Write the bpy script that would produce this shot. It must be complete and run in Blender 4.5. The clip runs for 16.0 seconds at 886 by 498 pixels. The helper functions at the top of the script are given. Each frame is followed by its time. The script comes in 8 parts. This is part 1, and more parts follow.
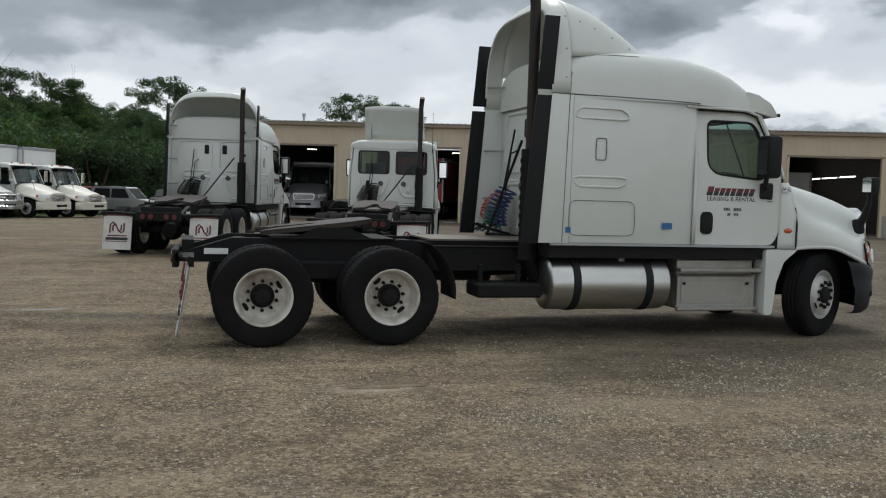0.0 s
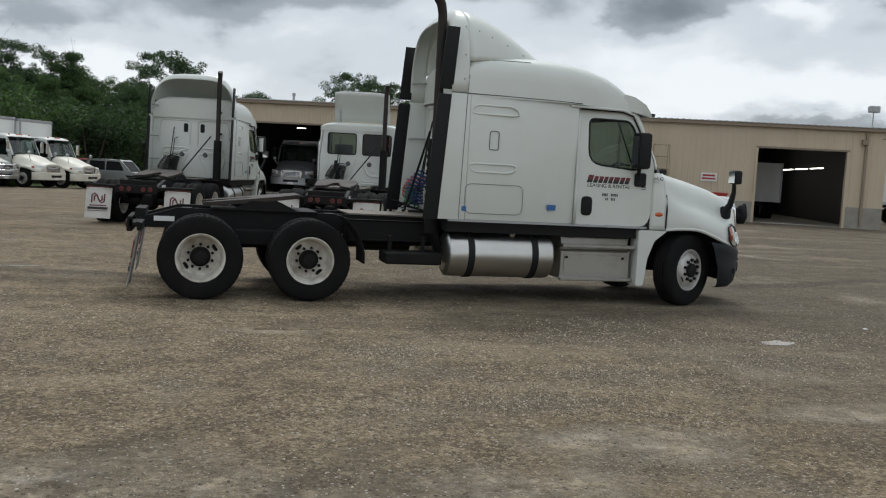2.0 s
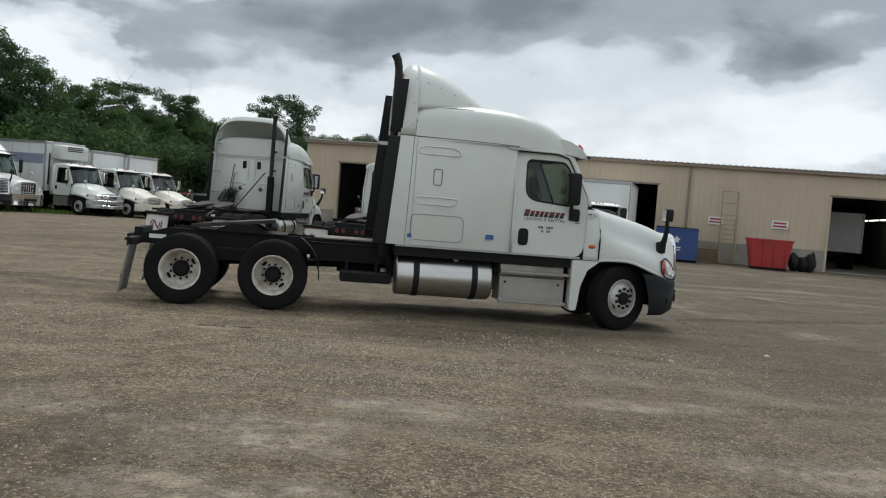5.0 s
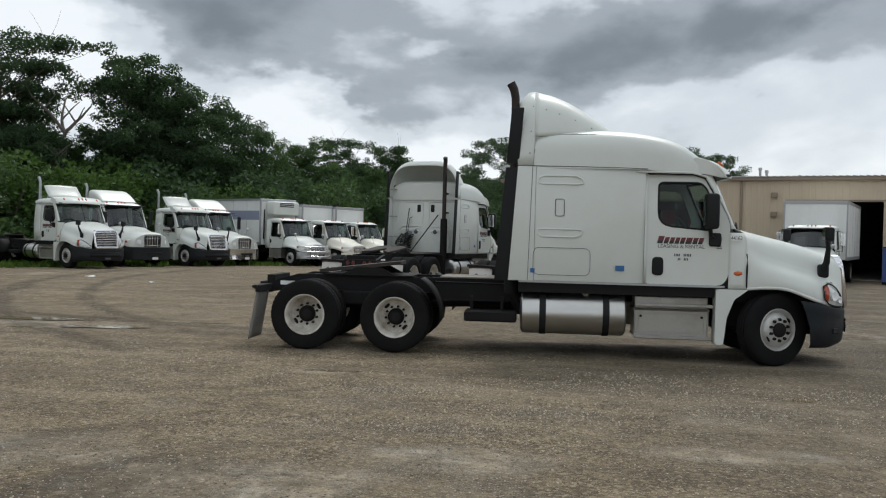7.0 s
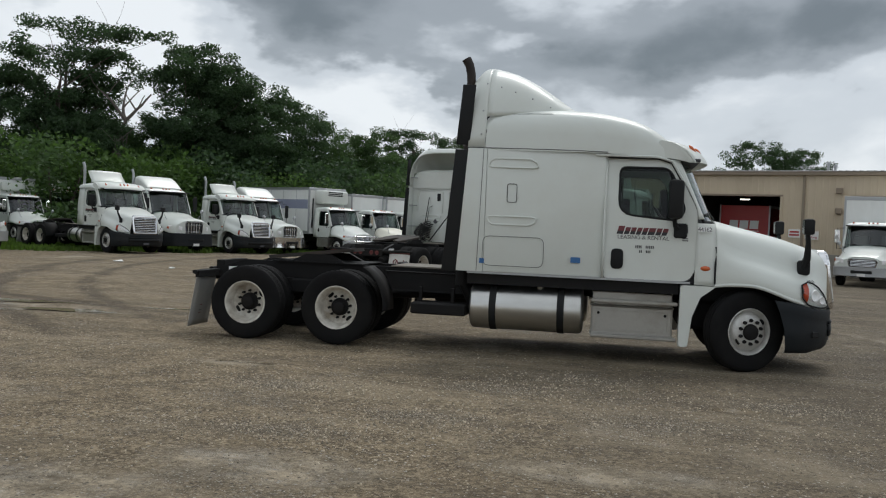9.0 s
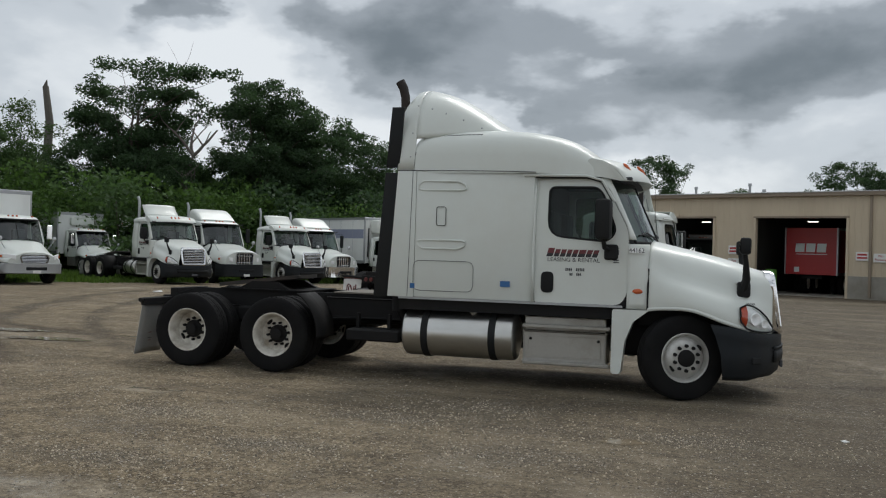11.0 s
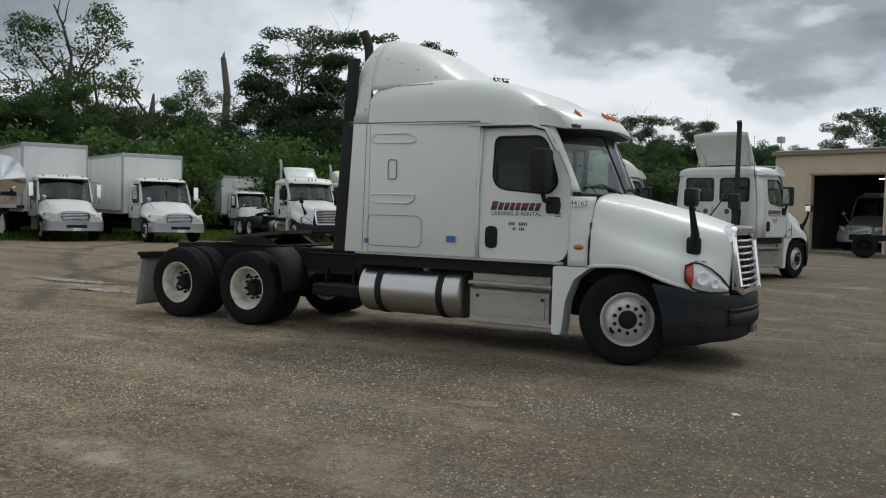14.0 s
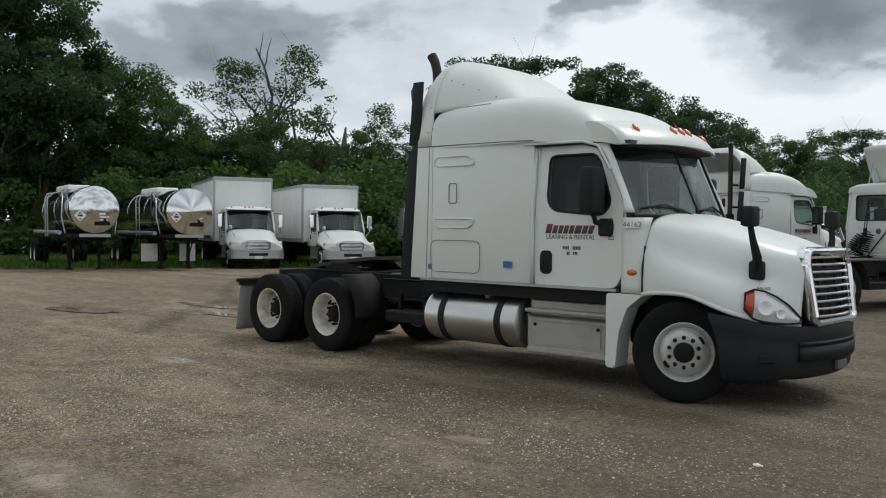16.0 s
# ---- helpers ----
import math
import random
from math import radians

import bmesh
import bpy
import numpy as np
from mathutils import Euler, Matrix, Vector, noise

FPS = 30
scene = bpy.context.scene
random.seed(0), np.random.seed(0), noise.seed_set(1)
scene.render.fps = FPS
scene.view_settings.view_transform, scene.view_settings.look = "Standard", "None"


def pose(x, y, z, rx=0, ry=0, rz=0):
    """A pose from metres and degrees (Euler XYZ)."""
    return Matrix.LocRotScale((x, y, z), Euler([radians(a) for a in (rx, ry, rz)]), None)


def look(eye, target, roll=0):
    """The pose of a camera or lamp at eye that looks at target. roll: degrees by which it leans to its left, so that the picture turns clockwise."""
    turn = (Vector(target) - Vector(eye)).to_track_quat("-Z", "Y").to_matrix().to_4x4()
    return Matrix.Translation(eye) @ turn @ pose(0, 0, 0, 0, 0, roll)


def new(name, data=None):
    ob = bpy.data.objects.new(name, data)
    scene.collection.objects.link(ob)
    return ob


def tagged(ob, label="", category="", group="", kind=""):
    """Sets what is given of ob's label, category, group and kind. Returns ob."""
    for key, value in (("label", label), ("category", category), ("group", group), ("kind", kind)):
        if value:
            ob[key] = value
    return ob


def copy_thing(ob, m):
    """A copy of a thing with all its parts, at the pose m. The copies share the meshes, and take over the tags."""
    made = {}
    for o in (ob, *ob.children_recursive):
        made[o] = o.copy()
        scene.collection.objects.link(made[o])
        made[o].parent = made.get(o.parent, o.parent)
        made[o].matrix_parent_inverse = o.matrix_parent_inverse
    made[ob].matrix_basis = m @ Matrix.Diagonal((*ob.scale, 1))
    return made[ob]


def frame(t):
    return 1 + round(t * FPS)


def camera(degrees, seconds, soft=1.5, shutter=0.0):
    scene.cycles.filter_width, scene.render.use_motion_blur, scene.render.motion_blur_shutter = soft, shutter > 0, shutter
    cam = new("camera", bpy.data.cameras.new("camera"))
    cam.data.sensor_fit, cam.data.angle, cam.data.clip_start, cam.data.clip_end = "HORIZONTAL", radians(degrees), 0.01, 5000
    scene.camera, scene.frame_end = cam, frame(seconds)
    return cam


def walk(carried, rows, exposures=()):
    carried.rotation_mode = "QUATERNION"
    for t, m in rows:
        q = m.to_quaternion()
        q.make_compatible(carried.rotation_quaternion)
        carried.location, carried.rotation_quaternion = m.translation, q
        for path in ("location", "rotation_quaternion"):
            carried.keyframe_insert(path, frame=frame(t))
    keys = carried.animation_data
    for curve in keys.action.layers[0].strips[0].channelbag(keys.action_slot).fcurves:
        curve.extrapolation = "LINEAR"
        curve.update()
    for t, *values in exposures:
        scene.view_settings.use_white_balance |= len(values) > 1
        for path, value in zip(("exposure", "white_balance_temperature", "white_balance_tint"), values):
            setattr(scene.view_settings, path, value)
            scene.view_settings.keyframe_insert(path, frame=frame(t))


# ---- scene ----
cam = camera(52.5, 16.0, 1.15)
METRES, EYE, TILT, LEAN, TURN = 15.48, 1.56, -0.86, 0.52, -16.0
ROWS = [
    (0.0, 0.0, 0.0, 0.0, 0.11, -2.77, -2.24),
    (0.5, 0.0151, -0.0315, -0.0002, -1.82, 1.02, -2.92),
    (1.0, 0.0326, -0.06, 0.0007, -4.08, -0.47, -0.64),
    (1.5, 0.0553, -0.0856, 0.0034, -2.67, -4.11, 0.37),
    (2.0, 0.0699, -0.1119, 0.0037, 0.24, -4.01, -3.73),
    (2.5, 0.0915, -0.1343, 0.0024, -1.69, -3.57, -5.88),
    (3.0, 0.1126, -0.1597, 0.0025, -1.31, -3.47, -5.43),
    (5.5, 0.2484, -0.206, 0.0033, 11.72, -1.29, -4.89),
    (6.0, 0.2658, -0.1961, 0.0033, 16.37, -0.96, -3.96),
    (6.5, 0.282, -0.1719, 0.0042, 20.4, -0.99, -2.79),
    (7.0, 0.3061, -0.1511, 0.006, 21.88, -0.26, -2.25),
    (7.5, 0.3236, -0.1201, 0.005, 22.28, -0.49, -2.76),
    (8.0, 0.3481, -0.0988, 0.0036, 22.15, -0.35, -2.2),
    (8.5, 0.3675, -0.0762, 0.0053, 24.67, -0.89, -2.93),
    (11.0, 0.496, 0.0226, 0.0091, 32.94, 0.63, -2.55),
    (11.5, 0.5178, 0.0467, 0.0103, 36.15, 0.84, -3.62),
    (12.0, 0.5466, 0.0627, 0.0092, 38.76, 0.37, -2.34),
    (12.5, 0.5691, 0.0842, 0.01, 39.63, 0.25, -3.19),
    (13.0, 0.5924, 0.109, 0.0104, 38.79, 0.39, -2.6),
    (13.5, 0.6177, 0.1292, 0.0123, 42.75, -0.26, -2.4),
    (14.0, 0.6332, 0.16, 0.0112, 45.61, -2.32, -2.46),
    (14.5, 0.6509, 0.1845, 0.0103, 49.19, -2.95, -0.44),
    (15.0, 0.6608, 0.2116, 0.0114, 52.5, -1.76, -2.02),
    (15.5, 0.67, 0.2388, 0.0124, 55.16, -1.44, -2.55),
    (16.0, 0.6829, 0.2643, 0.0143, 58.95, -1.15, -1.68),
]
walk(cam, [(t, pose(0, 0, EYE, TILT, LEAN, TURN) @ pose(METRES * x, METRES * y, METRES * z, 90 + pitch, roll, yaw)) for t, x, y, z, yaw, pitch, roll in ROWS],
     [(0.0, -0.10), (3.0, -0.06), (6.0, -0.02), (8.0, -0.06), (11.0, -0.24), (13.5, -0.20), (15.0, -0.10), (16.0, -0.06)])
import itertools

# ---- world, sun, exposure ----
world = bpy.data.worlds.new("overcast_sky")
scene.world = world
world.use_nodes = True
wt = world.node_tree
wt.nodes.clear()


def wn(kind, **kw):
    n = wt.nodes.new(kind)
    for k, v in kw.items():
        setattr(n, k, v)
    return n


w_out = wn("ShaderNodeOutputWorld")
w_sky = wn("ShaderNodeTexSky", sky_type="NISHITA", sun_disc=False, sun_elevation=radians(55), sun_rotation=radians(17))
w_bgs = wn("ShaderNodeBackground")
w_bgs.inputs["Strength"].default_value = 0.06
w_bgc = wn("ShaderNodeBackground")
w_bgc.inputs["Strength"].default_value = 1.0
w_mix = wn("ShaderNodeMixShader")
w_mix.inputs[0].default_value = 0.88
w_tc = wn("ShaderNodeTexCoord")
w_map = wn("ShaderNodeMapping")
w_map.inputs["Scale"].default_value = (1.0, 1.0, 2.0)
w_map.inputs["Location"].default_value = (1.7, 3.1, 0.4)
w_big = wn("ShaderNodeTexNoise")
w_big.inputs["Scale"].default_value = 3.4
w_big.inputs["Detail"].default_value = 7.0
w_big.inputs["Roughness"].default_value = 0.48
w_big.inputs["Distortion"].default_value = 0.25
w_ramp = wn("ShaderNodeValToRGB")
w_ramp.color_ramp.interpolation = "EASE"
stops = [(0.24, (0.200, 0.235, 0.262)), (0.40, (0.390, 0.435, 0.478)), (0.50, (0.715, 0.775, 0.835)), (0.66, (1.00, 1.05, 1.09))]
while len(w_ramp.color_ramp.elements) < len(stops):
    w_ramp.color_ramp.elements.new(0.5)
for e, (p, c) in zip(w_ramp.color_ramp.elements, stops):
    e.position, e.color = p * 0.5 + 0.25, (*c, 1)
wl = wt.links.new
wl(w_tc.outputs["Generated"], w_map.inputs["Vector"])
wl(w_map.outputs["Vector"], w_big.inputs["Vector"])
w_sep = wn("ShaderNodeSeparateXYZ")
wl(w_tc.outputs["Generated"], w_sep.inputs["Vector"])
w_low = wn("ShaderNodeValToRGB")
shape = [(0.0, 0.645), (0.11, 0.63), (0.19, 0.55), (0.32, 0.50), (0.60, 0.545), (1.0, 0.56)]
while len(w_low.color_ramp.elements) < len(shape):
    w_low.color_ramp.elements.new(0.5)
for e, (p, c) in zip(w_low.color_ramp.elements, shape):
    e.position, e.color = p, (c, c, c, 1)
wl(w_sep.outputs["Z"], w_low.inputs["Fac"])
w_add = wn("ShaderNodeMath", operation="ADD")
w_con = wn("ShaderNodeMath", operation="MULTIPLY_ADD")
w_con.inputs[1].default_value, w_con.inputs[2].default_value = 0.95, 0.025
wl(w_big.outputs["Fac"], w_con.inputs[0])
wl(w_con.outputs[0], w_add.inputs[0])
wl(w_low.outputs["Color"], w_add.inputs[1])
# banks of cloud and the breaks between them: bearing, height, half width, half height in degrees, and how much thinner (+) or thicker (-)
CLOUDS = [(-4.5, 8.9, 8.5, 2.6, -0.31), (5.0, 12.8, 14.0, 2.9, -0.26), (28.5, 10.2, 4.0, 1.9, -0.20), (35.0, 13.2, 5.5, 2.0, -0.18), (43.5, 12.6, 4.6, 1.9, -0.24),
          (37.3, 11.0, 1.9, 2.1, 0.14), (4.0, 6.0, 8.0, 2.0, -0.09), (40.0, 6.0, 6.5, 1.1, 0.14), (42.5, 3.4, 9.5, 2.0, -0.33), (-17.5, 13.4, 10.0, 3.3, -0.30),
          (-15.5, 8.0, 4.5, 1.6, 0.14), (-34.0, 10.0, 8.0, 4.8, 0.16), (-45.0, 12.0, 6.0, 4.0, 0.12), (-33.5, 14.2, 1.6, 2.4, -0.18), (-57.0, 9.5, 7.0, 4.0, -0.12), (-7.0, 11.8, 3.0, 0.7, 0.10), (-52.0, 11.0, 7.5, 3.2, -0.20), (-24.0, 6.5, 5.0, 2.0, 0.10)]


def wmath(op, *vals):
    n = wn("ShaderNodeMath", operation=op)
    for i, v in enumerate(vals):
        if isinstance(v, (int, float)):
            n.inputs[i].default_value = v
        else:
            wl(v, n.inputs[i])
    return n.outputs[0]


w_warp = wn("ShaderNodeTexNoise")
w_warp.inputs["Scale"].default_value, w_warp.inputs["Detail"].default_value, w_warp.inputs["Roughness"].default_value = 7.0, 5.0, 0.55
wl(w_map.outputs["Vector"], w_warp.inputs["Vector"])
w_wsep = wn("ShaderNodeSeparateColor")
wl(w_warp.outputs["Color"], w_wsep.inputs["Color"])
w_az = wmath("MULTIPLY", wmath("ARCTAN2", w_sep.outputs["X"], w_sep.outputs["Y"]), 180 / math.pi)
w_el = wmath("MULTIPLY", wmath("ARCSINE", w_sep.outputs["Z"]), 180 / math.pi)
w_az = wmath("ADD", w_az, wmath("MULTIPLY_ADD", w_wsep.outputs["Red"], 16.0, -8.0))
w_el = wmath("ADD", w_el, wmath("MULTIPLY_ADD", w_wsep.outputs["Green"], 6.0, -3.0))
w_sum = w_add.outputs[0]
for c_az, c_el, c_w, c_h, c_amt in CLOUDS:
    du = wmath("MULTIPLY", wmath("SUBTRACT", w_az, c_az), 1 / c_w)
    dv = wmath("MULTIPLY", wmath("SUBTRACT", w_el, c_el), 1 / c_h)
    w_bank = wn("ShaderNodeMapRange", interpolation_type="SMOOTHSTEP")
    for n, v in (("From Min", 1.6), ("From Max", 0.2), ("To Min", 0.0), ("To Max", c_amt)):
        w_bank.inputs[n].default_value = v
    wl(wmath("SQRT", wmath("ADD", wmath("MULTIPLY", du, du), wmath("MULTIPLY", dv, dv))), w_bank.inputs["Value"])
    w_sum = wmath("ADD", w_sum, w_bank.outputs["Result"])
w_half = wn("ShaderNodeMath", operation="MULTIPLY")
w_half.inputs[1].default_value = 0.5
wl(w_sum, w_half.inputs[0])
wl(w_half.outputs[0], w_ramp.inputs["Fac"])
wl(w_ramp.outputs["Color"], w_bgc.inputs["Color"])
wl(w_sky.outputs["Color"], w_bgs.inputs["Color"])
wl(w_bgs.outputs["Background"], w_mix.inputs[1])
wl(w_bgc.outputs["Background"], w_mix.inputs[2])
wl(w_mix.outputs["Shader"], w_out.inputs["Surface"])

sun = new("sun", bpy.data.lights.new("sun", "SUN"))
sun.data.energy, sun.data.angle, sun.data.color = 1.5, radians(24), (0.985, 0.98, 0.955)
sun.matrix_world = look((8, 36, 50), (0, 0, 0))


# ---- materials ----
def material(name, color, rough=0.5, metal=0.0, vary=0.12, scale=3.0, grain=40.0, bump=0.0, dirt=None, dirt_amount=0.5,
             dirt_scale=1.3, coat=0.0, island=0.0, specular=0.5, stretch=(1, 1, 1)):
    """A surface with two scales of variation: broad stains and fine grain."""
    m = bpy.data.materials.new(name)
    m.use_nodes = True
    t = m.node_tree
    b = t.nodes["Principled BSDF"]
    L = t.links.new
    b.inputs["Roughness"].default_value = rough
    b.inputs["Metallic"].default_value = metal
    b.inputs["Coat Weight"].default_value = coat
    b.inputs["Specular IOR Level"].default_value = specular
    tc = t.nodes.new("ShaderNodeTexCoord")
    mp = t.nodes.new("ShaderNodeMapping")
    mp.inputs["Scale"].default_value = stretch
    L(tc.outputs["Object"], mp.inputs["Vector"])
    n1 = t.nodes.new("ShaderNodeTexNoise")
    n1.inputs["Scale"].default_value, n1.inputs["Detail"].default_value = scale, 5
    n2 = t.nodes.new("ShaderNodeTexNoise")
    n2.inputs["Scale"].default_value, n2.inputs["Detail"].default_value = grain, 4
    for n in (n1, n2):
        L(mp.outputs["Vector"], n.inputs["Vector"])
    hi = [min(1, c * (1 + vary)) for c in color]
    lo = [c * (1 - vary) for c in color]
    mix = t.nodes.new("ShaderNodeMix")
    mix.data_type = "RGBA"
    mix.inputs["A"].default_value, mix.inputs["B"].default_value = (*lo, 1), (*hi, 1)
    avg = t.nodes.new("ShaderNodeMath")
    avg.operation = "MULTIPLY_ADD"
    L(n2.outputs["Fac"], avg.inputs[0])
    avg.inputs[1].default_value = 0.5
    half = t.nodes.new("ShaderNodeMath")
    half.operation = "MULTIPLY"
    L(n1.outputs["Fac"], half.inputs[0])
    half.inputs[1].default_value = 0.5
    L(half.outputs[0], avg.inputs[2])
    last = avg.outputs[0]
    if island:
        gi = t.nodes.new("ShaderNodeNewGeometry")
        ad = t.nodes.new("ShaderNodeMath")
        ad.operation = "MULTIPLY_ADD"
        L(gi.outputs["Random Per Island"], ad.inputs[0])
        ad.inputs[1].default_value = island
        sb = t.nodes.new("ShaderNodeMath")
        sb.operation = "SUBTRACT"
        L(last, sb.inputs[0])
        sb.inputs[1].default_value = island / 2
        L(sb.outputs[0], ad.inputs[2])
        last = ad.outputs[0]
    L(last, mix.inputs["Factor"])
    col = mix.outputs["Result"]
    if dirt:
        n3 = t.nodes.new("ShaderNodeTexNoise")
        n3.inputs["Scale"].default_value, n3.inputs["Detail"].default_value = dirt_scale, 9
        n3.inputs["Roughness"].default_value = 0.65
        L(mp.outputs["Vector"], n3.inputs["Vector"])
        rp = t.nodes.new("ShaderNodeMapRange")
        rp.inputs["From Min"].default_value, rp.inputs["From Max"].default_value = 0.42, 0.72
        rp.inputs["To Max"].default_value = dirt_amount
        L(n3.outputs["Fac"], rp.inputs["Value"])
        m2 = t.nodes.new("ShaderNodeMix")
        m2.data_type = "RGBA"
        L(rp.outputs["Result"], m2.inputs["Factor"])
        L(col, m2.inputs["A"])
        m2.inputs["B"].default_value = (*dirt, 1)
        col = m2.outputs["Result"]
        rr = t.nodes.new("ShaderNodeMapRange")
        rr.inputs["To Min"].default_value, rr.inputs["To Max"].default_value = rough, min(1, rough + 0.35)
        L(rp.outputs["Result"], rr.inputs["Value"])
        L(rr.outputs["Result"], b.inputs["Roughness"])
    L(col, b.inputs["Base Color"])
    if bump:
        bp = t.nodes.new("ShaderNodeBump")
        bp.inputs["Strength"].default_value = bump
        bp.inputs["Distance"].default_value = 0.01
        L(n2.outputs["Fac"], bp.inputs["Height"])
        L(bp.outputs["Normal"], b.inputs["Normal"])
    return m


def glass_material(name, tint, rough=0.02, ior=1.6):
    m = bpy.data.materials.new(name)
    m.use_nodes = True
    t = m.node_tree
    t.nodes.clear()
    L = t.links.new
    o = t.nodes.new("ShaderNodeOutputMaterial")
    tr = t.nodes.new("ShaderNodeBsdfTransparent")
    tr.inputs["Color"].default_value = (*tint, 1)
    gl = t.nodes.new("ShaderNodeBsdfGlossy")
    gl.inputs["Roughness"].default_value = rough
    lw = t.nodes.new("ShaderNodeLayerWeight")
    lw.inputs["Blend"].default_value = 0.5
    pw = t.nodes.new("ShaderNodeMath")
    pw.operation = "POWER"
    L(lw.outputs["Facing"], pw.inputs[0])
    pw.inputs[1].default_value = 5.0
    fr = t.nodes.new("ShaderNodeMath")
    fr.operation = "MULTIPLY_ADD"
    r0 = ((ior - 1) / (ior + 1)) ** 2
    L(pw.outputs[0], fr.inputs[0])
    fr.inputs[1].default_value, fr.inputs[2].default_value = 1 - r0, r0
    mx = t.nodes.new("ShaderNodeMixShader")
    L(fr.outputs[0], mx.inputs[0])
    L(tr.outputs[0], mx.inputs[1])
    L(gl.outputs[0], mx.inputs[2])
    L(mx.outputs[0], o.inputs["Surface"])
    return m


def glow_material(name, color, strength):
    m = bpy.data.materials.new(name)
    m.use_nodes = True
    b = m.node_tree.nodes["Principled BSDF"]
    b.inputs["Emission Color"].default_value = (*color, 1)
    b.inputs["Emission Strength"].default_value = strength
    return m


def leaf_material(name, color, dark):
    m = material(name, color, 0.6, vary=0.35, scale=0.5, grain=3.0, island=0.9, specular=0.2)
    t = m.node_tree
    b = t.nodes["Principled BSDF"]
    tr = t.nodes.new("ShaderNodeBsdfTranslucent")
    up = t.nodes.new("ShaderNodeMix")
    up.data_type, up.blend_type = "RGBA", "MULTIPLY"
    up.inputs["Factor"].default_value = 1.0
    t.links.new(b.inputs["Base Color"].links[0].from_socket, up.inputs["A"])
    up.inputs["B"].default_value = (1.5, 1.6, 1.0, 1)
    t.links.new(up.outputs["Result"], tr.inputs["Color"])
    mx = t.nodes.new("ShaderNodeMixShader")
    mx.inputs[0].default_value = 0.34
    out = t.nodes["Material Output"]
    t.links.new(b.outputs[0], mx.inputs[1])
    t.links.new(tr.outputs[0], mx.inputs[2])
    t.links.new(mx.outputs[0], out.inputs["Surface"])
    return m


WHITE = material("white_paint", (0.672, 0.702, 0.662), 0.38, vary=0.02, scale=1.0, grain=8, coat=0.2, dirt=(0.53, 0.51, 0.44), dirt_amount=0.32, dirt_scale=0.9)
WHITE2 = material("white_trailer_panel", (0.80, 0.81, 0.79), 0.45, vary=0.03, scale=0.8, grain=10, dirt=(0.45, 0.44, 0.4), dirt_amount=0.35, dirt_scale=0.6, stretch=(1, 1, 0.4))
CREAM = material("cream_paint", (0.74, 0.72, 0.62), 0.4, vary=0.03, scale=1, grain=9, dirt=(0.5, 0.46, 0.38), dirt_amount=0.3)
BLACK = material("black_plastic", (0.011, 0.012, 0.013), 0.6, vary=0.25, scale=4, grain=60, specular=0.25, dirt=(0.028, 0.026, 0.023), dirt_amount=0.3, dirt_scale=2.5)
BUMPER = material("charcoal_bumper_plastic", (0.014, 0.017, 0.020), 0.55, vary=0.2, scale=3, grain=150, bump=0.12, specular=0.2, dirt=(0.045, 0.042, 0.038), dirt_amount=0.35, dirt_scale=2)
FRAME = material("frame_black_steel", (0.009, 0.009, 0.0095), 0.65, vary=0.3, scale=5, grain=50, bump=0.2, specular=0.2, dirt=(0.026, 0.023, 0.02), dirt_amount=0.45, dirt_scale=3)
RUBBER = material("tyre_rubber", (0.009, 0.009, 0.0095), 0.85, vary=0.25, scale=4, grain=80, bump=0.25, specular=0.15, dirt=(0.028, 0.026, 0.022), dirt_amount=0.35, dirt_scale=2.2)
RIM = material("white_rim_enamel", (0.66, 0.635, 0.57), 0.5, vary=0.08, scale=5, grain=30, dirt=(0.20, 0.15, 0.095), dirt_amount=0.85, dirt_scale=4.5)
RIMALU = material("aluminium_rim", (0.56, 0.555, 0.53), 0.38, metal=0.35, vary=0.12, scale=6, grain=60, dirt=(0.26, 0.235, 0.195), dirt_amount=0.6, dirt_scale=5)
ALU = material("brushed_aluminium", (0.62, 0.62, 0.60), 0.30, metal=1.0, vary=0.10, scale=1.6, grain=25, bump=0.02, dirt=(0.30, 0.28, 0.24), dirt_amount=0.45, dirt_scale=1.8, stretch=(0.25, 1, 1))
STEPALU = material("worn_aluminium_step", (0.40, 0.39, 0.36), 0.42, metal=0.8, vary=0.12, scale=3, grain=30, bump=0.05, dirt=(0.28, 0.25, 0.2), dirt_amount=0.6, dirt_scale=2.5)
CHROME = material("chrome", (0.82, 0.82, 0.83), 0.09, metal=1.0, vary=0.03)
DECK = material("trodden_deck_plate", (0.20, 0.18, 0.15), 0.6, metal=0.3, vary=0.25, scale=5, grain=60, bump=0.2, dirt=(0.16, 0.13, 0.10), dirt_amount=0.6, dirt_scale=3)
STEEL = material("polished_steel", (0.70, 0.70, 0.70), 0.12, metal=1.0, vary=0.05, scale=2, grain=20)
GREASE = material("greased_steel", (0.024, 0.020, 0.017), 0.65, metal=0.0, vary=0.4, scale=6, grain=40, bump=0.2, dirt=(0.12, 0.07, 0.04), dirt_amount=0.3, dirt_scale=3)
RUST = material("heat_rusted_pipe", (0.030, 0.026, 0.025), 0.55, metal=0.5, vary=0.35, scale=5, grain=45, dirt=(0.085, 0.055, 0.04), dirt_amount=0.5, dirt_scale=3)
GREYRUB = material("grey_flap_rubber", (0.27, 0.27, 0.26), 0.75, vary=0.2, scale=3, grain=30, dirt=(0.34, 0.32, 0.28), dirt_amount=0.6, dirt_scale=3)
FLAPWHITE = material("white_flap_face", (0.66, 0.65, 0.62), 0.6, vary=0.08, scale=4, grain=30, dirt=(0.38, 0.35, 0.3), dirt_amount=0.5, dirt_scale=4)
GLASS = glass_material("window_glass", (0.56, 0.71, 0.64), 0.02, 1.9)
